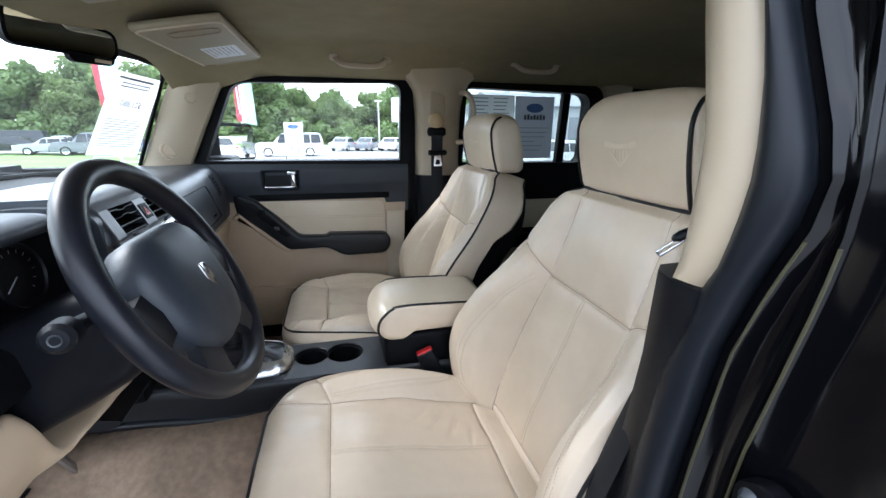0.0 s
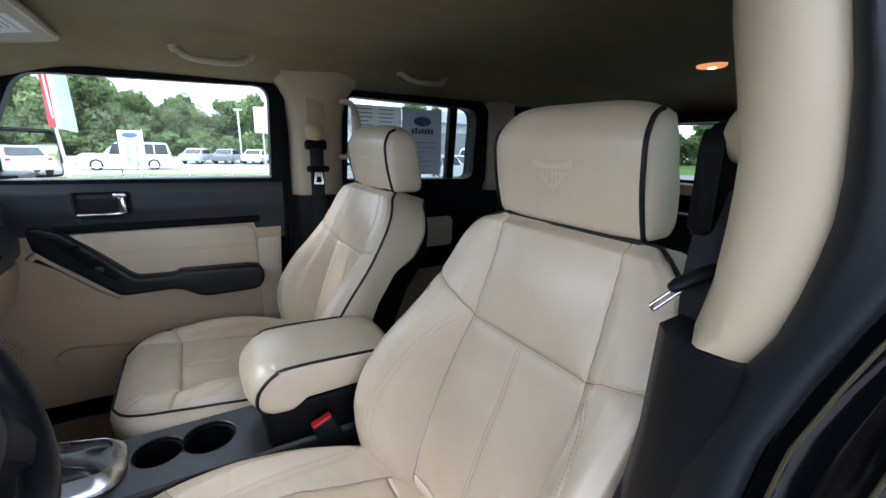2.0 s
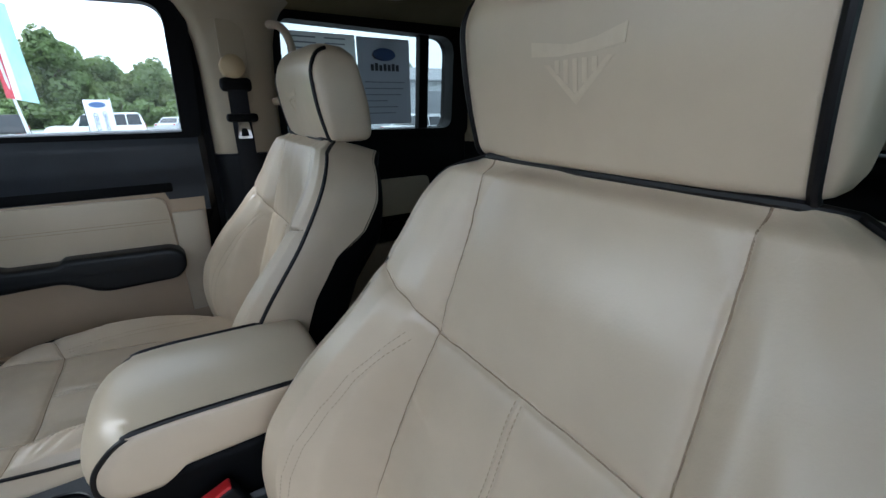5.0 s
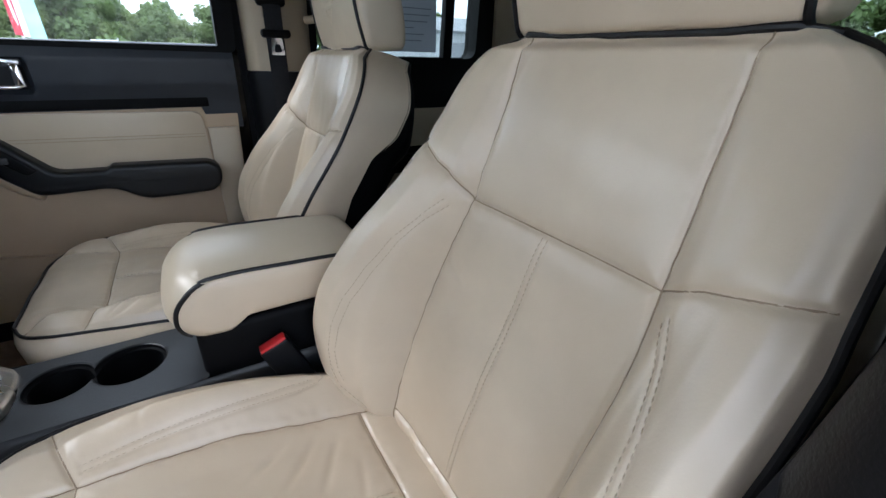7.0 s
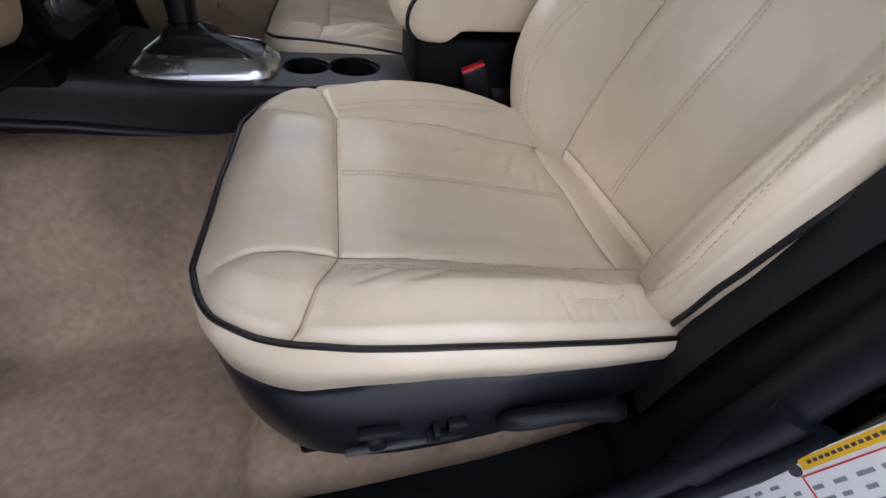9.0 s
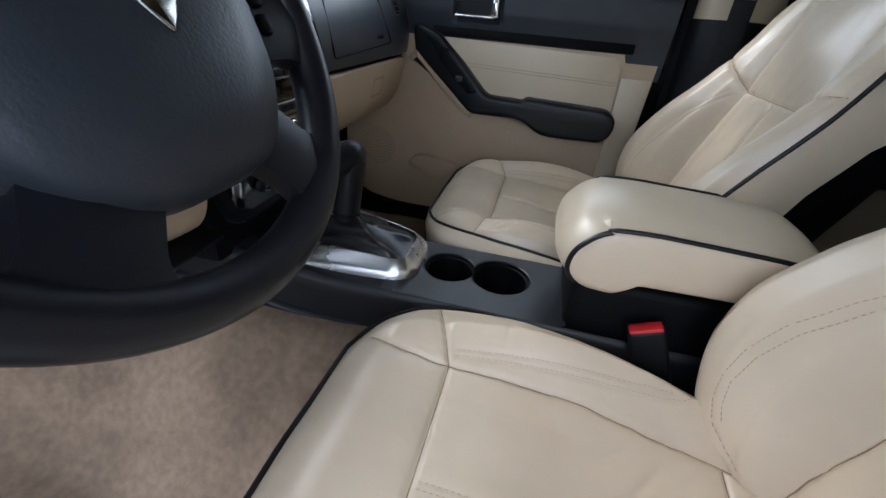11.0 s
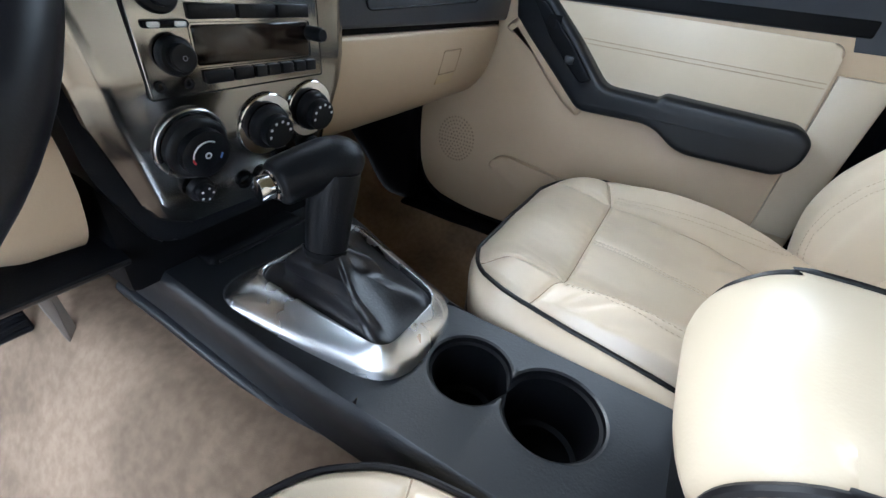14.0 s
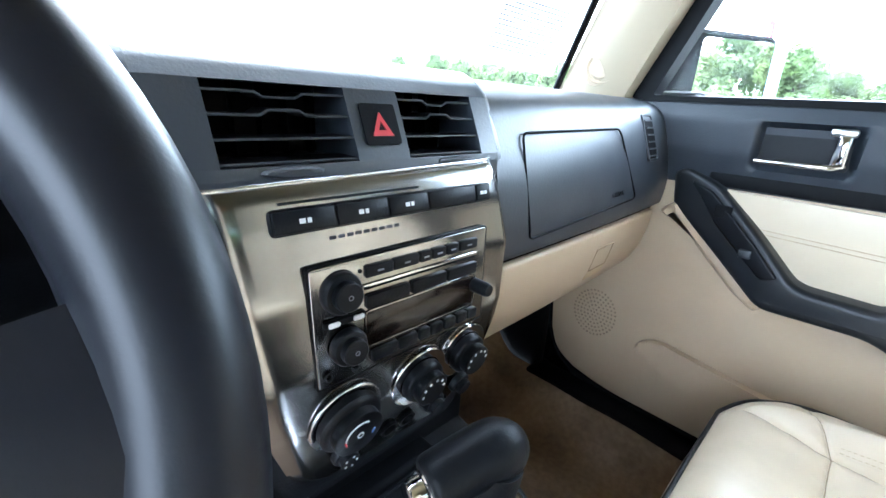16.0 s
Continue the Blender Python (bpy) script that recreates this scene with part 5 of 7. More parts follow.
part("button", box((-0.021, -0.009, -0.010), (0.021, 0.009, 0.003), 0.002, 2, bm_), REDP, bk, "red release button")


# ---- dashboard ----
dash = thing("dashboard", (-0.6, 0, 1.0), "dark grained dashboard with beige lower panels and metal centre plate", "dashboard")


def run(profile, y0, y1, n=10, bow=0.0):
    """A profile (x, z) run along y, closed at its ends."""
    rings = []
    for i in range(n + 1):
        y = y0 + (y1 - y0) * i / n
        rings.append([Vector((x - bow * (i / n) ** 2, y, z)) for x, z in profile])
    return loft(rings, True, True)


PASS = rounded([(-0.86, 1.39), (-0.70, 1.418), (-0.51, 1.420), (-0.462, 1.398), (-0.436, 1.32), (-0.428, 1.25), (-0.434, 1.210), (-0.47, 1.205), (-0.86, 1.205)], [0.01, 0.05, 0.03, 0.025, 0.04, 0.03, 0.006, 0.01, 0.01], 5)
part("passenger_top", run(PASS, 0.1465, 0.735, 12, 0.018), DASH_LIT, dash, "dark grained passenger dash", 50)
# near-black strip set in as the shadow under the dash overhang
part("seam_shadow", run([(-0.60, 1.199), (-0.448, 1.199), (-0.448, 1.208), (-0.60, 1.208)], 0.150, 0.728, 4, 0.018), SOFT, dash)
GLOVE = rounded([(-0.80, 1.200), (-0.437, 1.200), (-0.438, 1.165), (-0.452, 1.105), (-0.485, 1.055), (-0.56, 1.015), (-0.80, 1.01)], [0.01, 0.008, 0.03, 0.04, 0.05, 0.04, 0.01], 5)
gb = part("glove_box", run(GLOVE, 0.152, 0.705, 8, 0.016), VINYL, dash, "beige glove box with latch", 50)
def on_glove(y, z, h):
    return Vector((ip(z, [1.06, 1.105, 1.165, 1.2], [-0.482, -0.4535, -0.4395, -0.4375]) - 0.016 * ((y - 0.152) / 0.553) ** 2 + h, y, z))


def glove_plate(poly, h0, h1):
    return loft([[on_glove(y, z, h) for y, z in poly] for h in (h0, h1)])


LT = rounded([(0.452, 1.121), (0.520, 1.121), (0.520, 1.164), (0.452, 1.164)], 0.003, 3)
part("latch", glove_plate(LT, -0.004, 0.0012), VINYL, gb, "small beige latch")
part("latch_outline", tube([on_glove(y, z, 0.0006) for y, z in LT], 0.0014, 5, True), SEAM, gb, "thin joint round the latch")
part("latch_gap", glove_plate(rounded([(0.452, 1.101), (0.520, 1.101), (0.520, 1.119), (0.452, 1.119)], 0.003, 3), -0.003, 0.0006), TAN, gb, "finger recess under the latch")
# airbag cover
def face_x(y, z):
    return ip(z, [1.21, 1.25, 1.32, 1.37, 1.398], [-0.434, -0.429, -0.4365, -0.451, -0.468]) - 0.018 * ((y - 0.1465) / 0.5885) ** 2


part("airbag_seam", tube([(face_x(y, z) + 0.0022, y, z) for y, z in rounded([(0.212, 1.232), (0.196, 1.362), (0.470, 1.366), (0.548, 1.246)], 0.014, 6)], 0.0016, 6, True), SOFT, dash, "thin outline of the airbag cover")
part("lettering", letters("AIRBAG", 0.012, (face_x(0.47, 1.262) + 0.001, 0.470, 1.262), (0, 1, 0), (-0.12, 0, 1), 0.0006, 1.15), BLACK, dash, "moulded AIRBAG lettering")
# centre block under the vents
CEN = rounded([(-0.88, 1.39), (-0.72, 1.422), (-0.53, 1.4245), (-0.505, 1.4235), (-0.512, 1.410), (-0.521, 1.396), (-0.521, 1.30), (-0.88, 1.30)], [0.01, 0.05, 0.03, 0.02, 0.004, 0.004, 0.01, 0.01], 5)
part("centre_top", run(CEN, -0.168, 0.1460, 4), DASH_LIT, dash, "", 50)
part("centre_body", join(box((-0.88, -0.135, 0.95), (-0.470, 0.160, 1.31), 0.01)), SOFT, dash, "dark centre body")
part("centre_skirt", prism(rounded([(-0.152, 1.32), (0.17, 1.32), (0.165, 1.14), (0.12, 1.01), (-0.10, 1.005), (-0.14, 1.10)], 0.02, 4), "x", -0.50, -0.452, 0.006), BLACK, dash)


def vent_x(z):
    """The vent face leans forward towards the windscreen."""
    return ip(z, [1.3345, 1.345, 1.397, 1.412, 1.424], [-0.4385, -0.4400, -0.4640, -0.478, -0.505])


def vent_bar(y0, y1, z0, z1):
    zs = [z0 + (z1 - z0) * i / 6 for i in range(7)]
    prof = [(vent_x(z), z) for z in zs]
    return run([(-0.52, z0)] + prof + [(-0.52, z1)], y0, y1, 1)


part("vent_bezel", join(vent_bar(-0.168, 0.1460, 1.318, 1.3345), vent_bar(-0.168, 0.1460, 1.3345, 1.3425), vent_bar(-0.168, 0.1460, 1.3975, 1.4235), vent_bar(-0.168, -0.133, 1.3425, 1.3975),
                        vent_bar(-0.029, 0.024, 1.3425, 1.3975), vent_bar(0.120, 0.1460, 1.3425, 1.3975)), DASH_LIT, dash, "dark surround of the centre vents", 30)
# rounded ends of the vent face
for y_end, sg in ((0.1460, 1), (-0.168, -1)):
    rings = []
    for i in range(8):
        a = i / 7 * math.pi / 2
        rings.append([Vector((-0.53, y_end + sg * 0.020 * math.sin(a), 1.3345))] + [Vector((vent_x(z) - 0.026 * (1 - math.cos(a)), y_end + sg * 0.020 * math.sin(a), z - 0.004 * (1 - math.cos(a)) * (z > 1.40))) for z in [1.3345 + 0.089 * k / 8 for k in range(9)]] + [Vector((-0.53, y_end + sg * 0.020 * math.sin(a), 1.4235 - 0.004 * (1 - math.cos(a))))])
    part("vent_cheek", loft(rings if sg > 0 else rings[::-1], True, True), DASH_LIT, dash, "", 60)


def vent(y0, y1, z0, z1, slats, parent):
    v = part("air_vent", box((-0.519, y0, z0), (-0.512, y1, z1), 0.0), SOFT, parent, "air vent with dark slats")
    ym, w = 0.5 * (y0 + y1), y1 - y0
    for i in range(slats):
        z = z0 + (z1 - z0) * (i + 0.12) / (slats - 0.45)
        k = {slats - 1: -0.0036, slats - 2: 0.0036}.get(i, 0.0)
        x = vent_x(z) - 0.004
        pts = [(y0, z), (ym - 0.17 * w, z), (ym - 0.11 * w, z + k), (ym + 0.11 * w, z + k), (ym + 0.17 * w, z), (y1, z)]
        sl = part("slat", loft([[Vector((x + e, a, b + h)) for e, h in ((0.0, 0.0011), (0.0012, 0.0), (0.0, -0.0011), (-0.028, -0.0008), (-0.028, 0.0008))] for a, b in pts]), SOFT, v)
        # paler strip puts the lit front edge of the slat into its colour
        part("edge", tube([(x + 0.0008, a, b) for a, b in pts], 0.0010, 6), SLAT, sl, "satin grey slat edge")
    for j in range(5):
        yy = y0 + w * (j + 0.5) / 5
        part("fin", box((-0.510, yy - 0.0008, z0), (-0.497, yy + 0.0008, z1), 0), SOFT, v)
    return v


vent(-0.133, -0.029, 1.3425, 1.3975, 4, dash)
vent(0.024, 0.120, 1.3425, 1.3975, 4, dash)
sv = part("air_vent", grid(lambda u, v: Vector((face_x(0.60 + 0.044 * u, 1.312 + 0.073 * v) + 0.0012, 0.60 + 0.044 * u - 0.012 * v, 1.312 + 0.073 * v)), 3, 8), SOFT, dash, "narrow side vent with dark slats")
for i in range(6):
    z = 1.318 + 0.0122 * i
    part("slat", tube([(face_x(y, z) + 0.0035, y - 0.012 * (z - 1.312) / 0.073, z) for y in (0.601, 0.622, 0.643)], 0.0016, 6), SLAT, sv)
part("vent_frame", tube([(face_x(y, z) + 0.002, y - 0.012 * (z - 1.312) / 0.073, z) for y, z in rounded([(0.598, 1.309), (0.646, 1.309), (0.646, 1.388), (0.598, 1.388)], 0.006, 3)], 0.0025, 6, True), DASH_LIT, sv)
for ym in (-0.085, 0.082):
    part("thumb_wheel", loft([[Vector((x, ym + k * 0.024 * math.cos(a), 1.3378 + k * 0.0042 * math.sin(a))) for a in [i * math.pi / 10 for i in range(20)]] for x, k in ((-0.452, 1.0), (-0.438, 1.0), (-0.4345, 0.86), (-0.4332, 0.6))]), SLAT, dash, "ribbed vent wheel")
def on_face(y, z, h):
    d = vent_x(z + 0.005) - vent_x(z - 0.005)
    n = Vector((0.01, 0, -d)).normalized()
    return Vector((vent_x(z), y, z)) + n * h


def face_plate(poly, h0, h1):
    return loft([[on_face(y, z, h0) for y, z in poly], [on_face(y, z, h1) for y, z in poly]])


hz = part("hazard_switch", face_plate(rounded([(-0.019, 1.354), (0.017, 1.354), (0.017, 1.386), (-0.019, 1.386)], 0.003, 3), -0.004, 0.0016), SOFT, dash, "square hazard switch")
tri_o, tri_i = [(-0.0115, 1.3605), (0.0095, 1.3605), (-0.001, 1.379)], [(-0.0050, 1.3648), (0.0030, 1.3648), (-0.001, 1.3722)]
part("triangle", loft([[on_face(y, z, h) for y, z in p] for p, h in ((tri_o, 0.0014), (tri_o, 0.0024), (tri_i, 0.0024), (tri_i, 0.0014))], True, False), REDT, hz, "red warning triangle")

# metal centre plate with its controls
PX = ([1.02, 1.06, 1.12, 1.18, 1.25, 1.30, 1.325, 1.333, 1.3375], [-0.452, -0.436, -0.420, -0.411, -0.413, -0.4195, -0.4255, -0.4290, -0.4350])


def plate_x(z):
    return ip(z, *PX)


def plate_pt(u, v):
    z = 1.022 + (0.315 - 0.006 * (1 - u)) * v
    yl = ip(z, [1.022, 1.035, 1.06, 1.15, 1.25, 1.337], [-0.075, -0.095, -0.108, -0.137, -0.152, -0.160])
    yr = ip(z, [1.022, 1.035, 1.07, 1.15, 1.25, 1.337], [0.090, 0.115, 0.135, 0.164, 0.172, 0.150])
    y = yl + (yr - yl) * u
    wrap = 0.022 * (sstep(0.90, 1.0, u)) + 0.008 * sstep(0.06, 0.0, u)
    return Vector((plate_x(z) - wrap, y, z))


pl = thing("centre_stack", (-0.45, 0.01, 1.0), "brushed metal dashboard plate with radio and climate controls", "control panel")
part("plate", slab(plate_pt, 48, 48, (-0.008, 0, 0)), BRUSHED, pl, "brushed metal face plate", 60)
# brighter metal line set in as the glint on the rolled top edge
part("plate_glint", tube([plate_pt(k / 24, 1.0) + Vector((0.001, 0, 0.0004)) for k in range(25)], 0.0016, 6), SATIN, pl, "bright upper edge of the plate", 60)


def tilt(z):
    d = plate_x(z + 0.01) - plate_x(z - 0.01)
    return Vector((0.02, 0, -d)).normalized()


def onp(y, z, h=0.0):
    return Vector((plate_x(z), y, z)) + tilt(z) * h


def button(y0, y1, z0, z1, h, m, parent, name="button", bev=0.0015, label="", base=0.004):
    x = plate_x(0.5 * (z0 + z1))
    d = plate_x(z1) - plate_x(z0)
    sh = Matrix.Translation((x, 0, 0.5 * (z0 + z1))) @ Matrix.Rotation(math.atan2(d, z1 - z0), 4, "Y") @ Matrix.Translation((-x, 0, -0.5 * (z0 + z1)))
    return part(name, box((x - base, y0, z0), (x + h, y1, z1), bev, 2, sh), m, parent, label)


sw = button(-0.114, 0.112, 1.2975, 1.3165, 0.004, BLACK, pl, "switch_bar", 0.004, "black bar of drive mode switches")
for i, (a, b) in enumerate(((-0.112, -0.066), (-0.064, -0.018), (-0.016, 0.026), (0.028, 0.088), (0.090, 0.110))):
    s_ = button(a, b, 1.299, 1.315, 0.0055, BLACK, sw, "switch", 0.0015)
    if i != 3:
        c = 0.5 * (a + b)
        button(c - 0.005, c - 0.0005, 1.305, 1.3085, 0.0060, WHITE, sw, "mark", 0)
        button(c + 0.001, c + 0.004, 1.305, 1.3085, 0.0060, WHITE, sw, "mark", 0)
button(-0.105, 0.02, 1.3185, 1.3205, 0.001, BLACK, pl, "slot", 0)
for i in range(9):
    button(-0.070 + 0.0075 * i, -0.065 + 0.0075 * i, 1.2895, 1.2920, 0.0007, INK, pl, "print_bar", 0)
ra = thing("car_radio", (-0.41, 0.01, 1.165), "silver faced car radio with black buttons and display", "radio")
RO = rounded([(-0.091, 1.166), (0.107, 1.167), (0.103, 1.2745), (-0.094, 1.2735)], 0.003, 3)
RI = rounded([(-0.0898, 1.1672), (0.1058, 1.1682), (0.1018, 1.2733), (-0.0928, 1.2723)], 0.003, 3)
part("gap", ringprism(RO, RI, "x", -0.4150, -0.4102), SOFT, ra)
part("face", prism(RI, "x", -0.4150, -0.4098, 0.0006), BRUSHED, ra, "brushed silver radio face", 60)


def knob(y, z, r, h, m, parent, name="knob", label="", ring=None, inner=0.72):
    t = tilt(z)
    b = onp(y, z, 0.003)
    k = part(name, lathe([(r * 1.04, 0), (r * 1.04, h * 0.35), (r, h * 0.42), (r * 0.94, h * 0.5), (r * inner, h * 0.55), (r * inner, h * 0.95), (r * (inner - 0.06), h), (0, h * 0.97)], b, t, 30), m, parent, label)
    return k


for y, z, r in ((-0.068, 1.2485, 0.0165), (-0.064, 1.2005, 0.0155)):
    k = knob(y, z, r, 0.016, BLACK, ra, "knob", "black rotary knob")
    part("mark", lathe([(0.0016, 0), (0.0022, 0.0004), (0.0016, 0.0006)], onp(y, z, 0.0192), tilt(z), 12), INKG, k)
X = -0.4098


def rb_(y0, y1, z0, z1, h=0.004, m=BLACK, name="button", bev=0.0014, parent=None, label=""):
    return part(name, box((X - 0.003, y0, z0), (X + h, y1, z1), bev, 2), m, parent or ra, label)


for a, b in ((-0.046, -0.019), (-0.018, 0.009), (0.011, 0.024), (0.026, 0.042), (0.044, 0.059), (0.062, 0.086)):
    q = rb_(a, b, 1.2555, 1.2655)
    part("mark", box((X + 0.004, 0.5 * (a + b) - 0.003, 1.2595), (X + 0.0044, 0.5 * (a + b) + 0.003, 1.2610), 0), INKG, q)
rb_(-0.048, 0.088, 1.2465, 1.2495, 0.002, CHROME, "disc_slot_trim", 0.0008, None, "bright disc slot trim")
rb_(-0.046, 0.086, 1.2445, 1.2470, 0.0014, SOFT, "disc_slot", 0.0004)
for a, b in ((-0.045, 0.000), (0.003, 0.045), (0.048, 0.088)):
    rb_(a, b, 1.2275, 1.2395)
rb_(-0.046, 0.090, 1.1880, 1.2250, 0.0008, DISPLAY, "display", 0.004, None, "dark radio display")
for a, b in ((-0.040, -0.012), (-0.010, 0.011), (0.014, 0.027), (0.029, 0.044), (0.047, 0.062), (0.065, 0.079), (0.081, 0.094)):
    rb_(a, b, 1.1745, 1.1855)
part("tuning_knob", lathe([(0.0075, 0), (0.0075, 0.018), (0.006, 0.022), (0, 0.022)], (X, 0.089, 1.2125), (1, 0, 0), 20), BLACK, ra, "small black tuning knob")
part("rocker", box((X - 0.002, -0.084, 1.2215), (X + 0.004, -0.046, 1.2275), 0.002, 2), SOFT, ra, "audio rocker")
for y in (-0.076, -0.054):
    part("rocker_light", box((X + 0.0035, y - 0.005, 1.2225), (X + 0.0047, y + 0.005, 1.2265), 0.0015), WHITE, ra)
for y in (-0.081, -0.056):
    part("jack", lathe([(0.0045, 0.0012), (0.0045, 0.002), (0.003, 0.002), (0.003, 0.0)], (X, y, 1.177), (1, 0, 0), 16), BLACK, ra)
part("jack", lathe([(0.0018, 0), (0.0018, 0.001), (0, 0.001)], (X, -0.050, 1.262), (1, 0, 0), 10), BLACK, ra)
# climate knobs
for y, z, r, big in ((-0.060, 1.1195, 0.0300, 1), (0.026, 1.1215, 0.0235, 0), (0.090, 1.128, 0.0225, 0)):
    t = tilt(z)
    g_ = 1.0 if big else 1.24
    dish = part("dish", lathe([(r * 1.22 * g_, 0.0), (r * 1.22 * g_, 0.0016), (r * 1.19 * g_, 0.0024), (r * 1.10, 0.0022), (r * 1.02, 0.0005)], onp(y, z, 0.0005), t, 36), CHROME if not big else SATIN, pl, "bright round recess")
    k = knob(y, z, r, 0.021, BLACK, pl, "climate_knob", "black climate knob", inner=0.80)
    up = Vector((0, 0, 1)) - t * t.z
    up.normalize()
    sd = up.cross(t)
    c = onp(y, z, 0.0242)
    if big:
        arc = [(-150 + 12 * i) for i in range(16)]
        part("scale", tube([c + sd * (0.0145 * math.sin(radians(a))) + up * (0.0145 * math.cos(radians(a))) for a in arc if -100 < a < 40], 0.0008, 5), WHITE, k, "white temperature scale")
        part("mark", tube([c + sd * 0.013 - up * 0.006, c + sd * 0.015 - up * 0.001], 0.0010, 5), BLUEP, k)
        part("mark", tube([c - sd * 0.013 - up * 0.006, c - sd * 0.015 - up * 0.001], 0.0010, 5), REDP, k)
        part("mark", lathe([(0.0035, 0), (0.0035, 0.0006), (0.002, 0.0006)], c, t, 8), WHITE, k)
    else:
        for i in range(6):
            a = radians(-100 + 36 * i)
            q = c + sd * (0.0135 * math.sin(a)) + up * (0.0135 * math.cos(a))
            part("mark", lathe([(0.0018, 0), (0.0018, 0.0004), (0, 0.0004)], q, t, 6), WHITE, k)
for y, z in ((-0.058, 1.0705), (0.058, 1.068), (0.096, 1.078)):
    t = tilt(z)
    k = knob(y, z, 0.0135, 0.014, BLACK, pl, "small_knob", "small black knob")
    if y < 0:
        for i in range(5):
            a = 2 * math.pi * i / 5
            part("mark", lathe([(0.0014, 0), (0.0014, 0.0004), (0, 0.0004)], onp(y + 0.0065 * math.cos(a), z + 0.0065 * math.sin(a), 0.0172), t, 6), WHITE, k)
for y in (0.0, 0.024):
    part("socket", lathe([(0.0105, 0), (0.0105, 0.003), (0.008, 0.003), (0.008, -0.004), (0, -0.004)], onp(y, 1.058, 0.001), tilt(1.058), 20), SOFT, pl, "round power socket")

# driver's side of the dash
DRV = rounded([(-0.86, 1.39), (-0.70, 1.42), (-0.54, 1.425), (-0.485, 1.422), (-0.462, 1.408), (-0.472, 1.392), (-0.53, 1.388), (-0.86, 1.375)], [0.01, 0.05, 0.04, 0.02, 0.015, 0.02, 0.004, 0.01], 4)
LOW = rounded([(-0.86, 1.384), (-0.534, 1.384), (-0.532, 1.285), (-0.458, 1.262), (-0.448, 1.20), (-0.86, 1.19)], [0.002, 0.002, 0.02, 0.015, 0.01, 0.01], 4)
def hood_run(prof):
    return loft([[Vector((x, y, z - max(0.0, z - 1.385) * sstep(-0.30, -0.175, y) * (1.0 if x > -0.6 else 0.0))) for x, z in prof] for y in [-0.60 + 0.428 * i / 20 for i in range(21)]], True, True)
# top kept lighter and front near-black: sky and shade put into the colours
part("cluster_hood", hood_run(DRV), DASHM, dash, "dark instrument hood", 50)
part("cluster_panel", hood_run(LOW), SOFT, dash, "black instrument panel under the hood", 50)
part("hood_end", run(rounded([(-0.72, 1.40), (-0.56, 1.414), (-0.485, 1.408), (-0.458, 1.390), (-0.449, 1.30), (-0.447, 1.205), (-0.72, 1.205)], [0.02, 0.03, 0.03, 0.03, 0.02, 0.01, 0.01], 5), -0.192, -0.1695, 2), DASH_LIT, dash, "curved end of the instrument hood", 50)
part("dash_end", run(rounded([(-0.86, 1.39), (-0.70, 1.42), (-0.51, 1.42), (-0.462, 1.39), (-0.448, 1.20), (-0.86, 1.19)], 0.02, 4), -0.735, -0.603, 3), DASHM, dash, "", 50)
for y, r in ((-0.475, 0.052), (-0.315, 0.052)):
    g = part("gauge", lathe([(0, 0.0), (r * 0.93, 0.0), (r * 0.93, 0.010), (r, 0.012), (r * 1.03, 0.004), (r * 1.03, -0.01)], (-0.526, y, 1.325), (1, 0, 0.12), 36), SOFT, dash, "round black gauge")
    part("gauge_ring", lathe([(r * 0.95, 0.011), (r * 1.0, 0.0145), (r * 1.05, 0.011)], (-0.526, y, 1.325), (1, 0, 0.12), 36), BLACK, g, "dark ring")
    for i in range(13):
        a = radians(-130 + 260 * i / 12)
        part("tick", tube([(-0.5225, y + 0.85 * r * math.sin(a), 1.325 + 0.85 * r * math.cos(a)), (-0.5225, y + 0.74 * r * math.sin(a), 1.325 + 0.74 * r * math.cos(a))], 0.0007, 4), INKG, g)
    part("needle", tube([(-0.521, y, 1.325), (-0.521, y - 0.6 * r * 0.8, 1.325 - 0.6 * r * 0.6)], 0.0012, 5), INKG, g)
def knee(u, v):
    """The lower panel: high beside the column, cut low beneath it."""
    y = -0.735 + 0.583 * u
    top = ip(y, KN_Y, KN_TOP)
    bot = ip(y, [-0.735, -0.5, -0.4, -0.28, -0.2, -0.152], [1.02, 1.045, 1.062, 1.050, 1.018, 1.015])
    if v < 0.12:
        return Vector((-0.70, y, top - 0.01))
    if v > 0.88:
        return Vector((-0.70, y, bot + 0.005))
    k = (v - 0.12) / 0.76
    z = top + (bot - top) * k
    return Vector((-0.446 - 0.030 * (2 * k - 1) ** 4 - 0.020 * max(0.0, k - 0.5) * 2, y, z))
KN_Y, KN_TOP = soften(([-0.735, -0.53, -0.47, -0.450, -0.425, -0.30, -0.255, -0.225, -0.152], [1.215, 1.205, 1.19, 1.110, 1.082, 1.080, 1.092, 1.160, 1.165]), 0.008)
part("knee_panel", grid(knee, 90, 26), VINYL, dash, "beige lower knee panel with a gap under the column", 60)
# near-black block added so that the opening round the column looks dark
part("column_gap_shade", box((-0.66, -0.56, 1.02), (-0.53, -0.24, 1.20), 0), SOFT, dash, "dark gap round the column")
part("knee_lip", run(rounded([(-0.62, 0.985), (-0.465, 0.992), (-0.452, 1.006), (-0.50, 1.016), (-0.62, 1.010)], 0.008, 3), -0.27, -0.13, 3), BLACK, dash, "black lower lip")
# unseen near-black block that fills the hollow of the dash
part("dash_void_fill", box((-1.12, -0.74, 1.02), (-0.82, 0.74, 1.38), 0), SOFT, dash)

# pedals
pd = thing("brake_pedal", (-0.72, -0.215, 0.78), "black brake pedal with ribbed rubber pad", "pedal")
part("arm", tube(smooth_path([(-0.86, -0.245, 1.05), (-0.80, -0.235, 0.94), (-0.725, -0.218, 0.84)], 4), 0.008, 8), SOFT, pd)
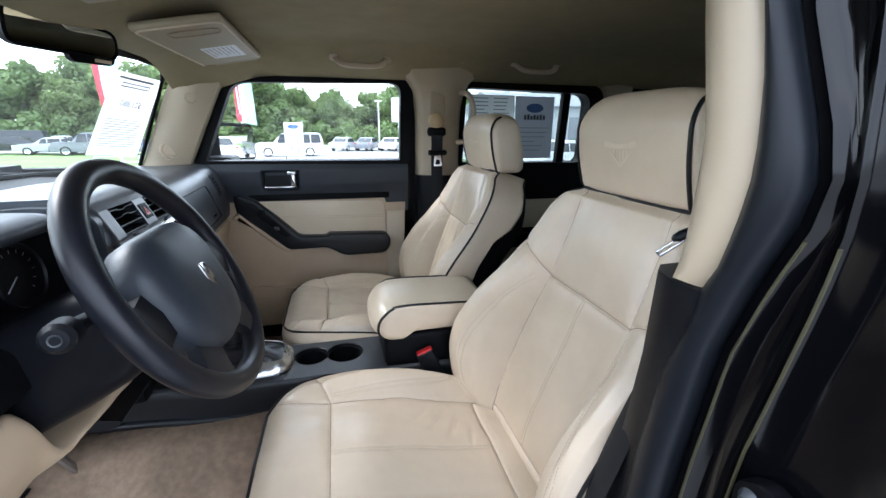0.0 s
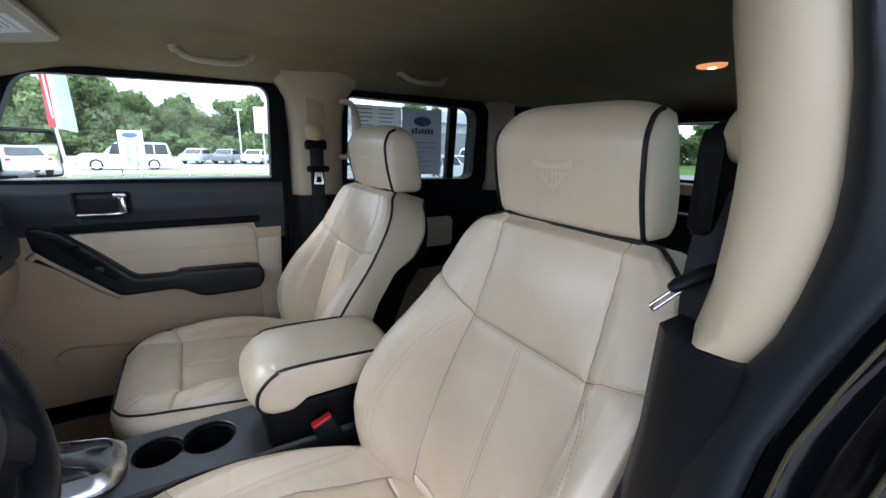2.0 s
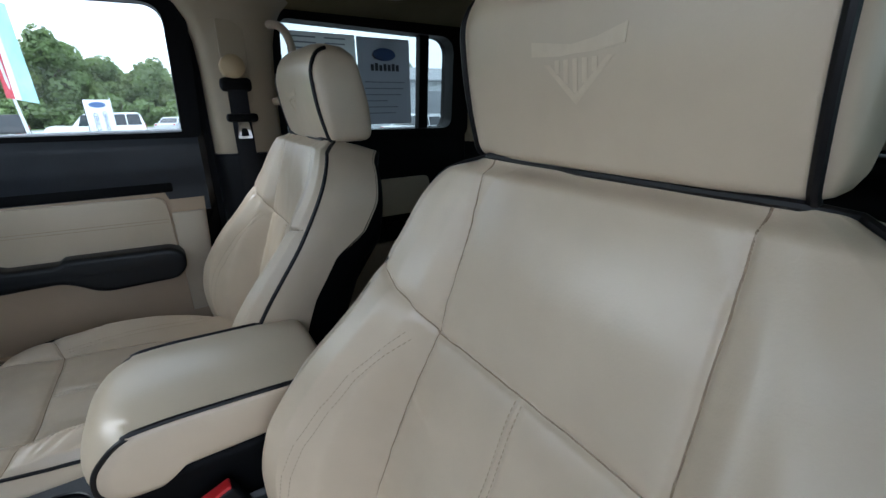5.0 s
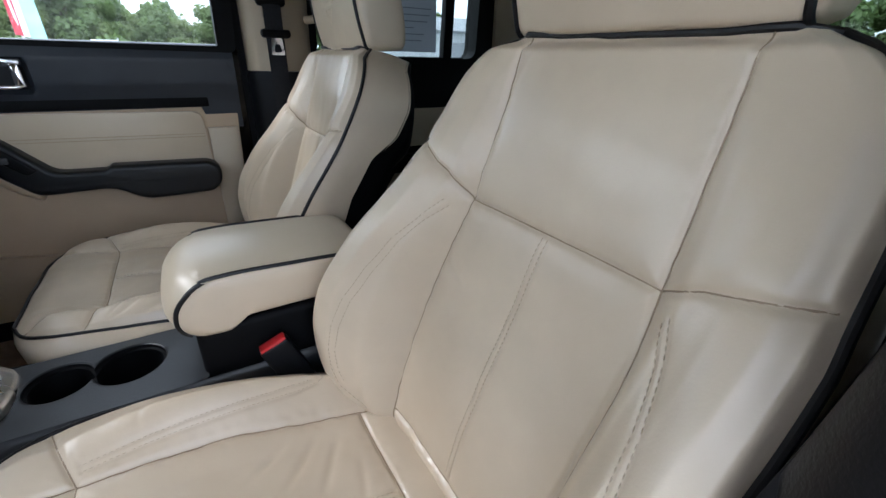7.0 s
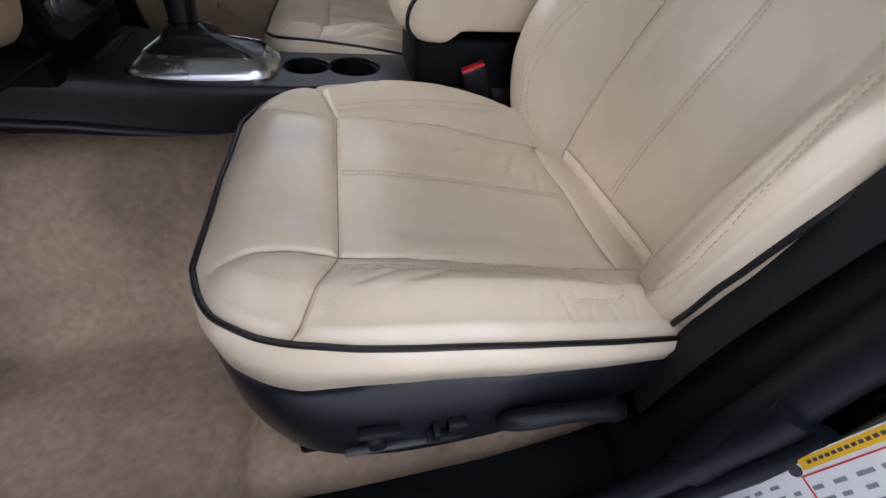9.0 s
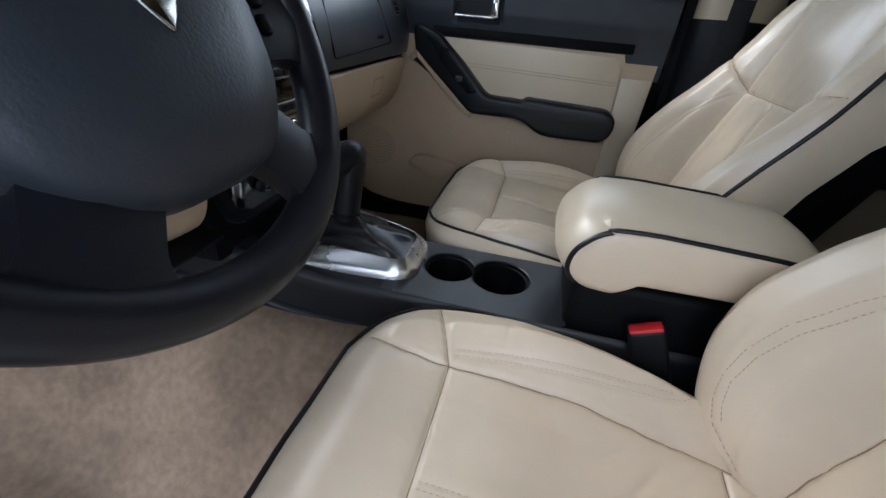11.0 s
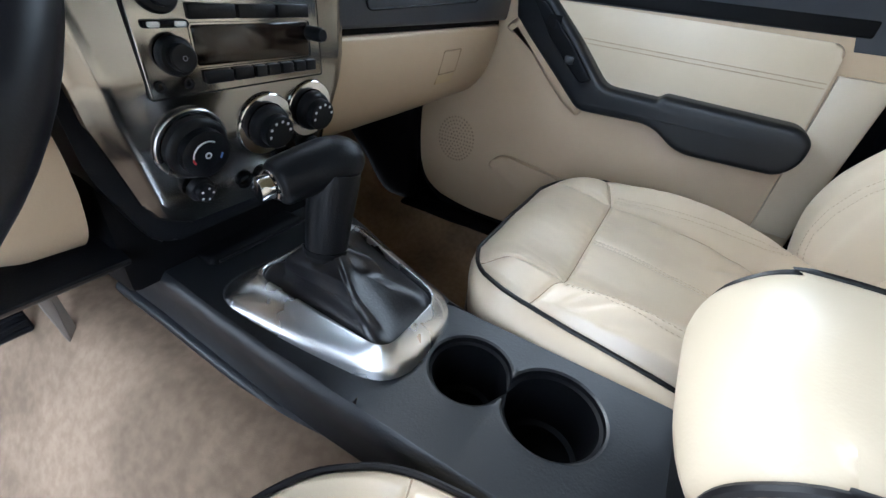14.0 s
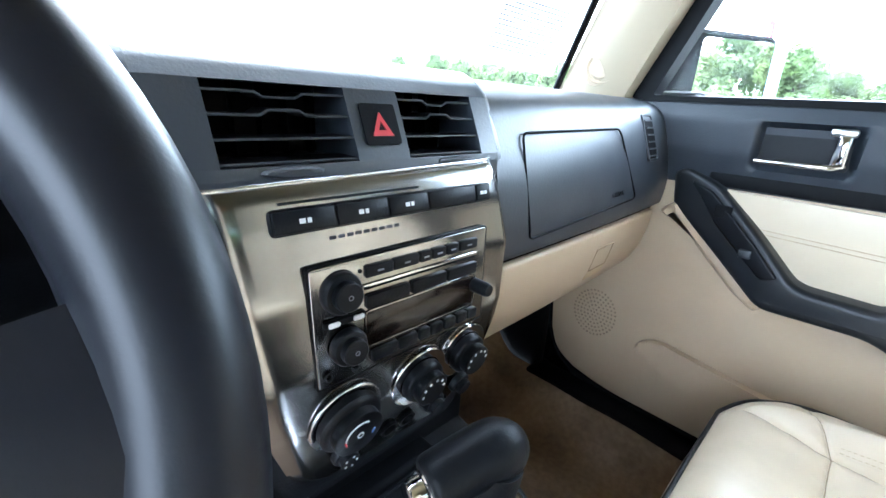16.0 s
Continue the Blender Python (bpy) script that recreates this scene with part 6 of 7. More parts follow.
bpm = pose(-0.710, -0.212, 0.832, 0, 55, 0)
part("pad", box((-0.028, -0.026, -0.007), (0.028, 0.026, 0.007), 0.005, 2, bpm), RUBBER, pd)
for i in range(5):
    part("rib", box((-0.024 + 0.011 * i, -0.024, 0.006), (-0.019 + 0.011 * i, 0.024, 0.010), 0.001, 1, bpm), RUBBER, pd)
pg = thing("accelerator_pedal", (-0.66, -0.165, 0.82), "long dull brown accelerator pedal above the carpet", "pedal")
part("pad", prism(rounded([(-0.012, 0.06), (0.014, 0.06), (0.010, -0.05), (-0.004, -0.065)], 0.006, 3), "x", -0.004, 0.004, 0.002), PEDAL, pg).data.transform(Matrix.Translation(-ORG[pg.name]) @ pose(-0.640, -0.172, 0.880, 0, -28, 0) @ Matrix.Translation(ORG[pg.name]))

# ---- steering wheel ----
sw_c, sw_t = Vector((-0.267, -0.384, 1.328)), radians(26.6)
sw_m = Matrix(((0, -math.sin(sw_t), math.cos(sw_t), sw_c.x), (1, 0, 0, sw_c.y), (0, math.cos(sw_t), math.sin(sw_t), sw_c.z), (0, 0, 0, 1)))
wh = thing("steering_wheel", tuple(sw_c), "black leather steering wheel with four spokes and chrome emblem", "steering wheel")


def local(bm):
    bm.transform(sw_m)
    return bm


part("rim", local(tube([(0.1845 * math.cos(a), 0.1845 * math.sin(a), 0.0) for a in [i * math.pi / 48 for i in range(96)]], 0.0188, 16, True)), WHEEL, wh, "stitched leather rim", 80)
part("hub", local(loft([[Vector((x * s, y * s - 0.01, z)) for x, y in rounded([(-0.112, 0.040), (-0.072, 0.084), (0.072, 0.084), (0.104, 0.040), (0.090, -0.058), (0.050, -0.102), (-0.050, -0.102), (-0.100, -0.058)], 0.035, 5)]
                        for s, z in ((0.92, -0.045), (1.08, -0.03), (1.12, -0.005), (1.07, 0.014), (0.95, 0.026), (0.62, 0.034), (0.2, 0.036))])), DASHM, wh, "smooth black airbag pad", 60)
for a, wd in ((-7, 0.033), (187, 0.035), (-55, 0.031), (-125, 0.033)):
    c, s = math.cos(radians(a)), math.sin(radians(a))
    q = lambda r, w, z: [Vector((r * c - w * s, r * s + w * c, z)), Vector((r * c + w * s, r * s - w * c, z))]
    rings = []
    for r, w, z in ((0.06, wd * 1.2, -0.008), (0.11, wd, -0.006), (0.15, wd * 0.95, -0.002), (0.185, wd * 1.25, 0.0)):
        A, B = q(r, w, z)
        rings.append([A + Vector((0, 0, 0.008)), A.lerp(B, 0.5) + Vector((0, 0, 0.013)), B + Vector((0, 0, 0.008)), B + Vector((0, 0, -0.010)), A + Vector((0, 0, -0.010))])
    part("spoke", local(loft(rings)), WHEEL if a < 0 else BLACK, wh, "", 60)
part("thumb_buttons", local(join(box((0.122, -0.008, 0.004), (0.136, 0.008, 0.013), 0.004), box((0.120, -0.030, 0.004), (0.134, -0.013, 0.013), 0.004))), SOFT, wh, "black thumb buttons")
part("emblem", local(prism(rounded([(-0.010, 0.008), (0.010, 0.005), (0.014, -0.018), (0.0, -0.036), (-0.014, -0.018)], 0.003, 3), "z", 0.024, 0.0385, 0.002)), BRUSHED, wh, "chrome shield emblem")
for k in range(46):
    a = radians(-30 + 62 * k / 45)
    p = Vector((0.187 * math.cos(a), 0.187 * math.sin(a), 0)) + Vector((-math.cos(a), -math.sin(a), 0)) * 0.0184
    tt = Vector((-math.sin(a), math.cos(a), 0))
    part("stitch", local(tube([p + tt * 0.0016 + Vector((0, 0, 0.0045)), p - tt * 0.0016 - Vector((0, 0, 0.0040))], 0.00055, 4)), SOFT, wh)
# column, stalk, key
co = thing("steering_column", (-0.45, -0.387, 1.1), "black plastic steering column shroud behind the wheel", "steering column")
n_ = sw_m.to_3x3() @ Vector((0, 0, 1))
u_ = sw_m.to_3x3() @ Vector((0, 1, 0))
rings = []
for d, hw, hu in ((-0.035, 0.050, 0.055), (-0.06, 0.060, 0.070), (-0.13, 0.068, 0.085), (-0.20, 0.070, 0.090), (-0.30, 0.070, 0.09)):
    rings.append([sw_c + n_ * d + Vector((0, a * hw, 0)) + u_ * (b * hu - 0.012) for a, b in rounded([(-1, -1), (1, -1), (1, 0.8), (-1, 0.8)], 0.5, 4)])
part("shroud", loft(rings), BLACK, co, "", 60)
part("collar", lathe([(0.045, -0.05), (0.05, -0.02), (0.03, -0.015)], tuple(sw_c), tuple(n_), 24), SOFT, co)
part("signal_stalk", tube([sw_c + n_ * -0.07 + Vector((0, -0.05, 0.01)), sw_c + n_ * -0.065 + Vector((0, -0.14, 0.03)), sw_c + n_ * -0.055 + Vector((0, -0.19, 0.035))], [0.008, 0.009, 0.011], 12), BLACK, co, "turn signal stalk")
part("stalk_knob", lathe([(0.013, -0.02), (0.017, -0.012), (0.017, 0.012), (0.012, 0.018), (0, 0.019)], sw_c + n_ * -0.052 + Vector((0, -0.21, 0.037)), (0.2, -1, 0.1), 20), BLACK, co, "ribbed knob with white symbols")
part("stalk_mark", lathe([(0.005, 0.0192), (0.0065, 0.0198), (0.007, 0.019)], sw_c + n_ * -0.052 + Vector((0, -0.21, 0.037)), (0.2, -1, 0.1), 14), SLAT, co)
part("silver_edge", tube(smooth_path([sw_c + n_ * -0.06 + Vector((0, -0.062, 0.05)), sw_c + n_ * -0.055 + Vector((0, -0.064, 0.0)), sw_c + n_ * -0.055 + Vector((0, -0.06, -0.04))], 4), 0.0025, 6), SATIN, co)
part("key_barrel", lathe([(0.016, 0), (0.018, 0.012), (0.012, 0.016), (0, 0.016)], sw_c + n_ * -0.13 + Vector((0, 0.066, -0.02)), (0.5, 1, 0.1), 20), BLACK, co, "ignition lock")
part("ignition_key", join(lathe([(0.010, 0.016), (0.011, 0.024), (0.006, 0.026), (0, 0.026)], sw_c + n_ * -0.13 + Vector((0, 0.066, -0.02)), (0.5, 1, 0.1), 16),
                          box((-0.012, -0.002, -0.028), (0.012, 0.002, 0.004), 0.003, 2, pose(*(sw_c + n_ * -0.118 + Vector((0, 0.10, -0.04))), 10, 20, 30))), CHROME, co, "brass and chrome key in the lock")

# ---- centre console ----
cs = thing("centre_console", (-0.2, 0.01, 0.80), "black plastic centre console with two cup holders", "console")
def cz(x):
    return 0.944 + 0.030 * sstep(-0.25, -0.6, x)
def deck_y(x):
    """The passenger-side edge of the deck, which widens beside the gear lever."""
    return ip(x, [-0.60, -0.42, -0.385, -0.215, -0.19, -0.15, 0.55], [0.150, 0.150, 0.144, 0.092, 0.082, 0.077, 0.077])


CSX = [-0.60, -0.50, -0.42, -0.385, -0.30, -0.215, -0.19, -0.15, -0.05, 0.08, 0.30, 0.55]
for sg in (-1, 1):
    rings = [[Vector((x, (0.004 - w) if sg < 0 else deck_y(x) - 0.101 + w, cz(x) - d)) for w, d in ((0.090, 0.35), (0.100, 0.11), (0.112, 0.100), (0.1135, 0.092), (0.111, 0.086), (0.105, 0.083), (0.1045, 0.060), (0.108, 0.035), (0.109, 0.014), (0.106, 0.004), (0.101, 0.0))] for x in CSX]
    part("side", loft(rings, False, False), CONSOLE, cs, "", 50)
part("front_top", grid(lambda u, v: Vector((-0.60 + 0.41 * u, -0.098 + (deck_y(-0.60 + 0.41 * u) + 0.0985) * v, cz(-0.60 + 0.41 * u))), 24, 2), CONSOLE, cs)
part("tray", box((-0.545, -0.06, 0.955), (-0.44, 0.085, 0.972), 0.01, 3), SOFT, cs, "small open tray")
part("tray_lip", tube([(-0.43, -0.055, 0.972), (-0.43, 0.085, 0.972)], 0.002, 6), BLACK, cs)
# cup holders: a figure-of-eight well
def eight(th, grow=0.0):
    """Distance from the waist to the outline of two joined circles."""
    best = 0.0
    for c, r in ((-0.043, 0.0425 + grow), (0.047, 0.0485 + grow)):
        b = c * math.cos(th)
        disc = b * b - (c * c - r * r)
        if disc >= 0:
            best = max(best, b + math.sqrt(disc))
    return best
CUP, ths = (-0.076, 0.004), [2 * math.pi * (i + 0.5) / 96 for i in range(96)]
def eight_ring(z, grow=0.0):
    return [Vector((CUP[0] + eight(t, grow) * math.cos(t), CUP[1] + eight(t, grow) * math.sin(t), z)) for t in ths]
def rect_ring(z):
    r = []
    for t in ths:
        c, s = math.cos(t), math.sin(t)
        k = min(((0.156 if c > 0 else 0.114) / abs(c)) if abs(c) > 1e-6 else 9, ((0.0735 if s > 0 else 0.102) / abs(s)) if abs(s) > 1e-6 else 9)
        r.append(Vector((CUP[0] + k * c, CUP[1] + k * s, z)))
    return r
part("cup_deck", loft([rect_ring(0.944), eight_ring(0.944, 0.0085), eight_ring(0.9446, 0.004), eight_ring(0.943, 0.0015)], True, False), CONSOLE, cs, "", 40)
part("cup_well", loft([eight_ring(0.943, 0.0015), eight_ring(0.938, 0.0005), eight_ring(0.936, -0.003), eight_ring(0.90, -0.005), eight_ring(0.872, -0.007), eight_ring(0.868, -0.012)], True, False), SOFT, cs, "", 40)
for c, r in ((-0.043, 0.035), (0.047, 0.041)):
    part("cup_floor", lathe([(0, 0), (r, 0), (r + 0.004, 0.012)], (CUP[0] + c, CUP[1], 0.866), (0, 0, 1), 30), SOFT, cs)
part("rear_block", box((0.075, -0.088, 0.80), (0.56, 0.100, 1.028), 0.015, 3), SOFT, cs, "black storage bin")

# armrest lid
ar = thing("armrest", (0.16, 0, 1.0), "padded cream leather armrest with black piping over the console", "armrest")
AP = rounded([(0.36, 1.106), (0.30, 1.113), (0.14, 1.119), (0.075, 1.114), (0.042, 1.078), (0.040, 1.045), (0.062, 1.028), (0.126, 1.026), (0.146, 1.046), (0.36, 1.050)], [0.02, 0.05, 0.06, 0.04, 0.02, 0.02, 0.02, 0.012, 0.012, 0.01], 5)
def arm_ring(t):
    k = abs(t) ** 4
    out = []
    for x, z in AP:
        crown = 0.012 * (1 - t * t) * sstep(1.05, 1.11, z)
        out.append(Vector((x + (0.040 * k if x < 0.09 else 0.0) * 0.5, 0.004 + 0.104 * t, z + crown - 0.004 * k)))
    return out
part("pad", loft([arm_ring(-0.97 + 1.94 * j / 20) for j in range(21)], True, False), LEATHER_P, ar, "", 80)
for sg in (-1, 1):
    a, b = arm_ring(sg * 0.97), arm_ring(sg * 1.0)
    c = Vector((0.19, 0.004 + sg * 0.104, 1.075))
    part("side", loft([a, [p.lerp(c, 0.02) + Vector((0, sg * 0.004, 0)) for p in b], [p.lerp(c, 0.15) + Vector((0, sg * 0.006, 0)) for p in b], [p.lerp(c, 0.6) + Vector((0, sg * 0.007, 0)) for p in b]], True, True), LEATHER, ar, "", 80)
    m_ = len(AP)
    part("piping", tube([p + Vector((0, sg * 0.002, 0)) for p in arm_ring(sg * 0.98)[0:int(m_ * 0.64)]], 0.0038, 8), PIPING, ar, "black piping")

# gear lever
gl = thing("gear_lever", (-0.30, 0.01, 0.945), "black gear lever with leather boot in a silver surround", "gear lever")
BZ = rounded([(-0.420, -0.094), (-0.164, -0.068), (-0.166, 0.070), (-0.400, 0.146)], [0.052, 0.050, 0.048, 0.040], 8)
BI = rounded([(-0.380, -0.046), (-0.189, -0.051), (-0.191, 0.050), (-0.368, 0.106)], [0.026, 0.024, 0.026, 0.022], 8)
def bring(k, z):
    """A ring between the outer edge (0) and the opening (1) of the surround."""
    return [Vector((p[0] + (q[0] - p[0]) * k, p[1] + (q[1] - p[1]) * k, z + 0.015 * (-0.30 - p[0]))) for p, q in zip(BZ, BI)]
part("surround", loft([bring(k, z) for k, z in ((0.0, 0.938), (0.0, 0.943), (0.06, 0.9500), (0.16, 0.9560), (0.30, 0.9605), (0.60, 0.9675), (0.86, 0.9735), (0.94, 0.9748), (0.98, 0.9740), (1.0, 0.9715), (1.02, 0.962))], True, False), SATIN, gl, "satin silver surround", 70)
TOP = Vector((-0.311, 0.002, 1.016))
rings = []
base = bring(1.0, 0.966)
for k in range(21):
    t = k / 20
    ring_ = []
    for p in base:
        th = math.atan2((p.y - TOP.y) / 0.055, (p.x + 0.30) / 0.085)
        ph = math.atan2(p.y - TOP.y, p.x - TOP.x)
        q = TOP + Vector((0.0225 * math.cos(ph), 0.0225 * math.sin(ph), 0))
        corner = abs(math.sin(2 * th)) ** 1.3
        r = p.lerp(q, 1 - (1 - t) ** 1.15)
        r.z = p.z + (q.z - p.z) * t ** (1.6 - 0.5 * corner)
        d = Vector((p.x - TOP.x, p.y - TOP.y, 0)).normalized()
        sag = math.sin(math.pi * t) * (0.022 * (1 - corner) + 0.010 * math.sin(6 * th + 6 * t + 0.8) + 0.010 * noise.noise(p * 40 + Vector((0, 0, 3 * t))))
        r += d * (-0.8 * sag + 0.010 * corner * math.sin(math.pi * t)) + Vector((0, 0, -0.35 * sag))
        ring_.append(r)
    rings.append(ring_)
part("boot", loft(rings, True, False), BOOT, gl, "folded black leather boot", 80)
part("boot_seam", tube([rings[k][0] + Vector((0, 0, 0.0006)) for k in range(1, 18)], 0.0009, 5), SOFT, gl)
LEVER = smooth_path([(-0.312, 0.001, 1.006), (-0.311, 0.004, 1.035), (-0.310, 0.010, 1.068), (-0.3085, 0.017, 1.104)], 4)
part("stem", tube(LEVER, [0.0240, 0.0240, 0.0241, 0.0243, 0.0246, 0.0250, 0.0255, 0.0260, 0.0265, 0.0270, 0.0275, 0.0278, 0.0270], 22, flat=0.95), BLACK, gl, "", 60)
part("collar", tube([(-0.312, 0.001, 1.010), (-0.312, 0.002, 1.016)], 0.0250, 24), SOFT, gl)
gp = smooth_path([(-0.329, -0.042, 1.1005), (-0.3235, -0.022, 1.1045), (-0.318, -0.002, 1.108), (-0.3125, 0.018, 1.1095), (-0.308, 0.034, 1.107), (-0.3045, 0.0475, 1.101)], 4)
part("grip", tube(gp, [0.0205, 0.0232, 0.0238, 0.0241, 0.0244, 0.0247, 0.025, 0.0253, 0.0257, 0.0261, 0.0265, 0.0268, 0.027, 0.0268, 0.0262, 0.0252, 0.0238, 0.0215, 0.018, 0.0125, 0.005], 22), BLACK, gl, "black pistol-shaped grip", 60)
BT = Vector((-0.329, -0.043, 1.100))
part("button", join(lathe([(0.0155, 0), (0.0155, 0.003), (0.0138, 0.004)], BT, (-0.22, -1, -0.05), 20), lathe([(0.0122, 0), (0.0122, 0.014), (0.0108, 0.017), (0, 0.018)], BT, (-0.22, -1, -0.05), 20)), CHROME, gl, "chrome release button")

# ---- roof fittings and papers ----
vs = thing("sun_visor", (-0.34, 0.32, 1.79), "beige sun visor folded up with a warning label", "sun visor")
vm = pose(-0.345, 0.33, 1.778, 0, -10, 0)
part("board", box((-0.095, -0.285, -0.010), (0.098, 0.265, 0.010), 0.009, 3, vm), VISOR, vs)
part("rim", tube([vm @ Vector(p) for p in rounded([(-0.088, -0.278), (0.091, -0.278), (0.091, 0.258), (-0.088, 0.258)], 0.02, 4) for p in [(p[0], p[1], -0.0095)]], 0.003, 6, True), PLASTIC_B, vs)
part("mirror_cover", prism(rounded([(-0.042, -0.252), (0.080, -0.252), (0.080, -0.184), (-0.042, -0.184)], 0.03, 5), "z", -0.0135, -0.008, 0.002), VISOR, vs, "vanity mirror cover").matrix_local = vs.matrix_local.inverted() @ vm
part("cover_groove", tube([vm @ Vector((a, b, -0.0138)) for a, b in rounded([(-0.038, -0.246), (0.076, -0.246), (0.076, -0.190), (-0.038, -0.190)], 0.027, 5)], 0.0014, 6, True), SEAM, vs)
part("label", box((-0.026, -0.02, -0.0108), (0.066, 0.15, -0.0102), 0, m=vm), PAPER, vs, "white warning label")
for i in range(7):
    part("print_line", box((-0.018 + 0.0115 * i, -0.008, -0.0112), (-0.0155 + 0.0115 * i, 0.10 + 0.03 * (i % 3 == 0), -0.0109), 0, m=vm), INKG, vs)
part("pivot", tube([(-0.44, 0.58, 1.785), (-0.46, 0.60, 1.80)], 0.009, 8), PLASTIC_B, vs)
vs2 = thing("sun_visor", (-0.34, -0.32, 1.79), "beige sun visor folded up over the driver's place", "sun visor")
part("board", box((-0.095, -0.265, -0.010), (0.098, 0.25, 0.010), 0.009, 3, pose(-0.345, -0.36, 1.790, 0, -10, 0)), VISOR, vs2)

mr = thing("rear_view_mirror", (-0.535, 0.02, 1.73), "black framed rear view mirror under the windscreen top", "mirror")
def along(a, b, c=0.0):
    o, e = Vector((-0.602, -0.060, 1.743)), Vector((-0.498, 0.130, 1.731))
    x = (e - o).normalized()
    z = Vector((0.80, -0.60, -0.06)).normalized()
    z = (z - x * z.dot(x)).normalized()
    y = z.cross(x)
    return o + x * a + y * b + z * c
L_ = (Vector((-0.498, 0.130, 1.731)) - Vector((-0.602, -0.060, 1.743))).length
mp = rounded([(0, -0.040), (0, 0.040), (L_, 0.030), (L_, -0.032)], 0.026, 6)
mi = rounded([(0.007, -0.034), (0.007, 0.034), (L_ - 0.007, 0.024), (L_ - 0.007, -0.026)], 0.022, 6)
part("case", loft([[along(a, b, -0.03) for a, b in mi], [along(a, b, -0.012) for a, b in mp], [along(a, b, 0.004) for a, b in mp], [along(a, b, 0.003) for a, b in mi]], True, True), SOFT, mr, "", 50)
part("mirror_glass", loft([[along(a, b, 0.0032) for a, b in mi], [along(a, b, 0.0038) for a, b in mi]], True, True), MIRROR, mr, "mirror glass")
part("chin", loft([[along(a, b, -0.01) for a, b in rounded([(0.105, -0.032), (0.115, -0.050), (0.200, -0.044), (0.208, -0.026)], 0.012, 4)], [along(a, b, 0.006) for a, b in rounded([(0.105, -0.032), (0.115, -0.050), (0.200, -0.044), (0.208, -0.026)], 0.012, 4)]]), SOFT, mr)
part("lens", loft([[along(a, b, 0.006) for a, b in ((0.160, -0.042), (0.160, -0.035), (0.196, -0.034), (0.196, -0.041))], [along(a, b, 0.0075) for a, b in ((0.160, -0.042), (0.160, -0.035), (0.196, -0.034), (0.196, -0.041))]]), PLASTIC_B, mr, "pale reading lens")
part("stem", tube([along(0.13, 0.0, -0.03), (-0.63, 0.02, 1.775)], 0.010, 8), SOFT, mr)

# price sheet on the windscreen
ps = thing("price_sheet", (-0.66, 0.48, 1.45), "white printed price sheet taped inside the windscreen", "paper sheet")
PC = [(0.431, 1.716), (0.640, 1.706), (0.638, 1.457), (0.415, 1.472)]
def sheet(u, v, h=0.0):
    a = Vector(PC[0]).lerp(Vector(PC[1]), u)
    b = Vector(PC[3]).lerp(Vector(PC[2]), u)
    y, z = a.lerp(b, v)
    return Vector((screen_x(y, z) + 0.010 + h, y, z))
part("sheet", grid(lambda u, v: sheet(u, v), 6, 6), THINP, ps)
def bars(rows, m, h=0.0012):
    for u0, u1, v0, v1 in rows:
        part("print_line", grid(lambda u, v: sheet(u0 + (u1 - u0) * u, v0 + (v1 - v0) * v, h), 2, 1), m, ps)
bars([(0.12, 0.85, 0.05, 0.075), (0.2, 0.8, 0.11, 0.125), (0.2, 0.8, 0.15, 0.165)] + [(0.12, 0.85, 0.55 + 0.03 * i, 0.56 + 0.03 * i) for i in range(12)], INKG)
o_, ex, ez = sheet(0.5, 0.36, 0.0040), sheet(0.2, 0.36) - sheet(0.8, 0.36), sheet(0.5, 0.2) - sheet(0.5, 0.5)
part("lettering", letters("$21,880", 0.030, o_, ex, ez, 0.0002), INK, ps, "printed price in dark figures")

# sheets in the rear door window
rs = thing("window_sheet", (0.72, 0.755, 1.41), "printed vehicle data sheet taped in the rear side window", "paper sheet")
part("sheet", box((0.560, 0.7535, 1.44), (0.775, 0.7545, 1.700), 0), THINP, rs)
for i in range(15):
    for a, b in ((0.570, 0.665), (0.675, 0.765)):
        part("print_line", box((a, 0.7525, 1.684 - 0.0155 * i), (a + (b - a) * (0.55 + 0.45 * random.random()), 0.7532, 1.688 - 0.0155 * i), 0), INKG, rs)
rs2 = thing("window_sheet", (0.88, 0.755, 1.41), "grey dealer sheet with an oval badge in the rear window", "paper sheet")
part("sheet", box((0.780, 0.7530, 1.425), (0.972, 0.7540, 1.698), 0), THING, rs2)
part("badge", prism([(0.876 + 0.042 * math.cos(a), 1.648 + 0.020 * math.sin(a)) for a in [i * math.pi / 14 for i in range(28)]], "y", 0.7518, 0.7526), BLUEP, rs2, "faded blue oval badge")
for i, h_ in enumerate((0.020, 0.024, 0.018, 0.022, 0.020, 0.023, 0.02)):
    part("print_bar", box((0.825 + 0.0155 * i, 0.7518, 1.597), (0.836 + 0.0155 * i, 0.7526, 1.597 + h_), 0), INK, rs2)
for i in range(6):
    part("print_line", box((0.80, 0.7518, 1.560 - 0.02 * i), (0.80 + 0.15 * (0.5 + 0.5 * random.random()), 0.7526, 1.563 - 0.02 * i), 0), INKG, rs2)

# outside mirror and wipers
sm = thing("side_mirror", (-0.47, 1.0, 1.40), "black door mirror outside the front passenger window", "side mirror")
MO = rounded([(-0.155, -0.075), (-0.165, 0.060), (-0.11, 0.088), (0.10, 0.082), (0.108, -0.075)], [0.02, 0.03, 0.03, 0.02, 0.02], 4)
mm = look((-0.455, 0.985, 1.488), (0.345, 0.385, 1.486))
def mring(s, z, poly=MO):
    return [mm @ Vector((-a * s, b * s, -z)) for a, b in poly]
part("case", loft([mring(0.75, -0.13), mring(0.93, -0.08), mring(1.0, -0.02), mring(1.0, 0.010), mring(0.94, 0.012), mring(0.93, 0.004)]), SOFT, sm, "", 50)
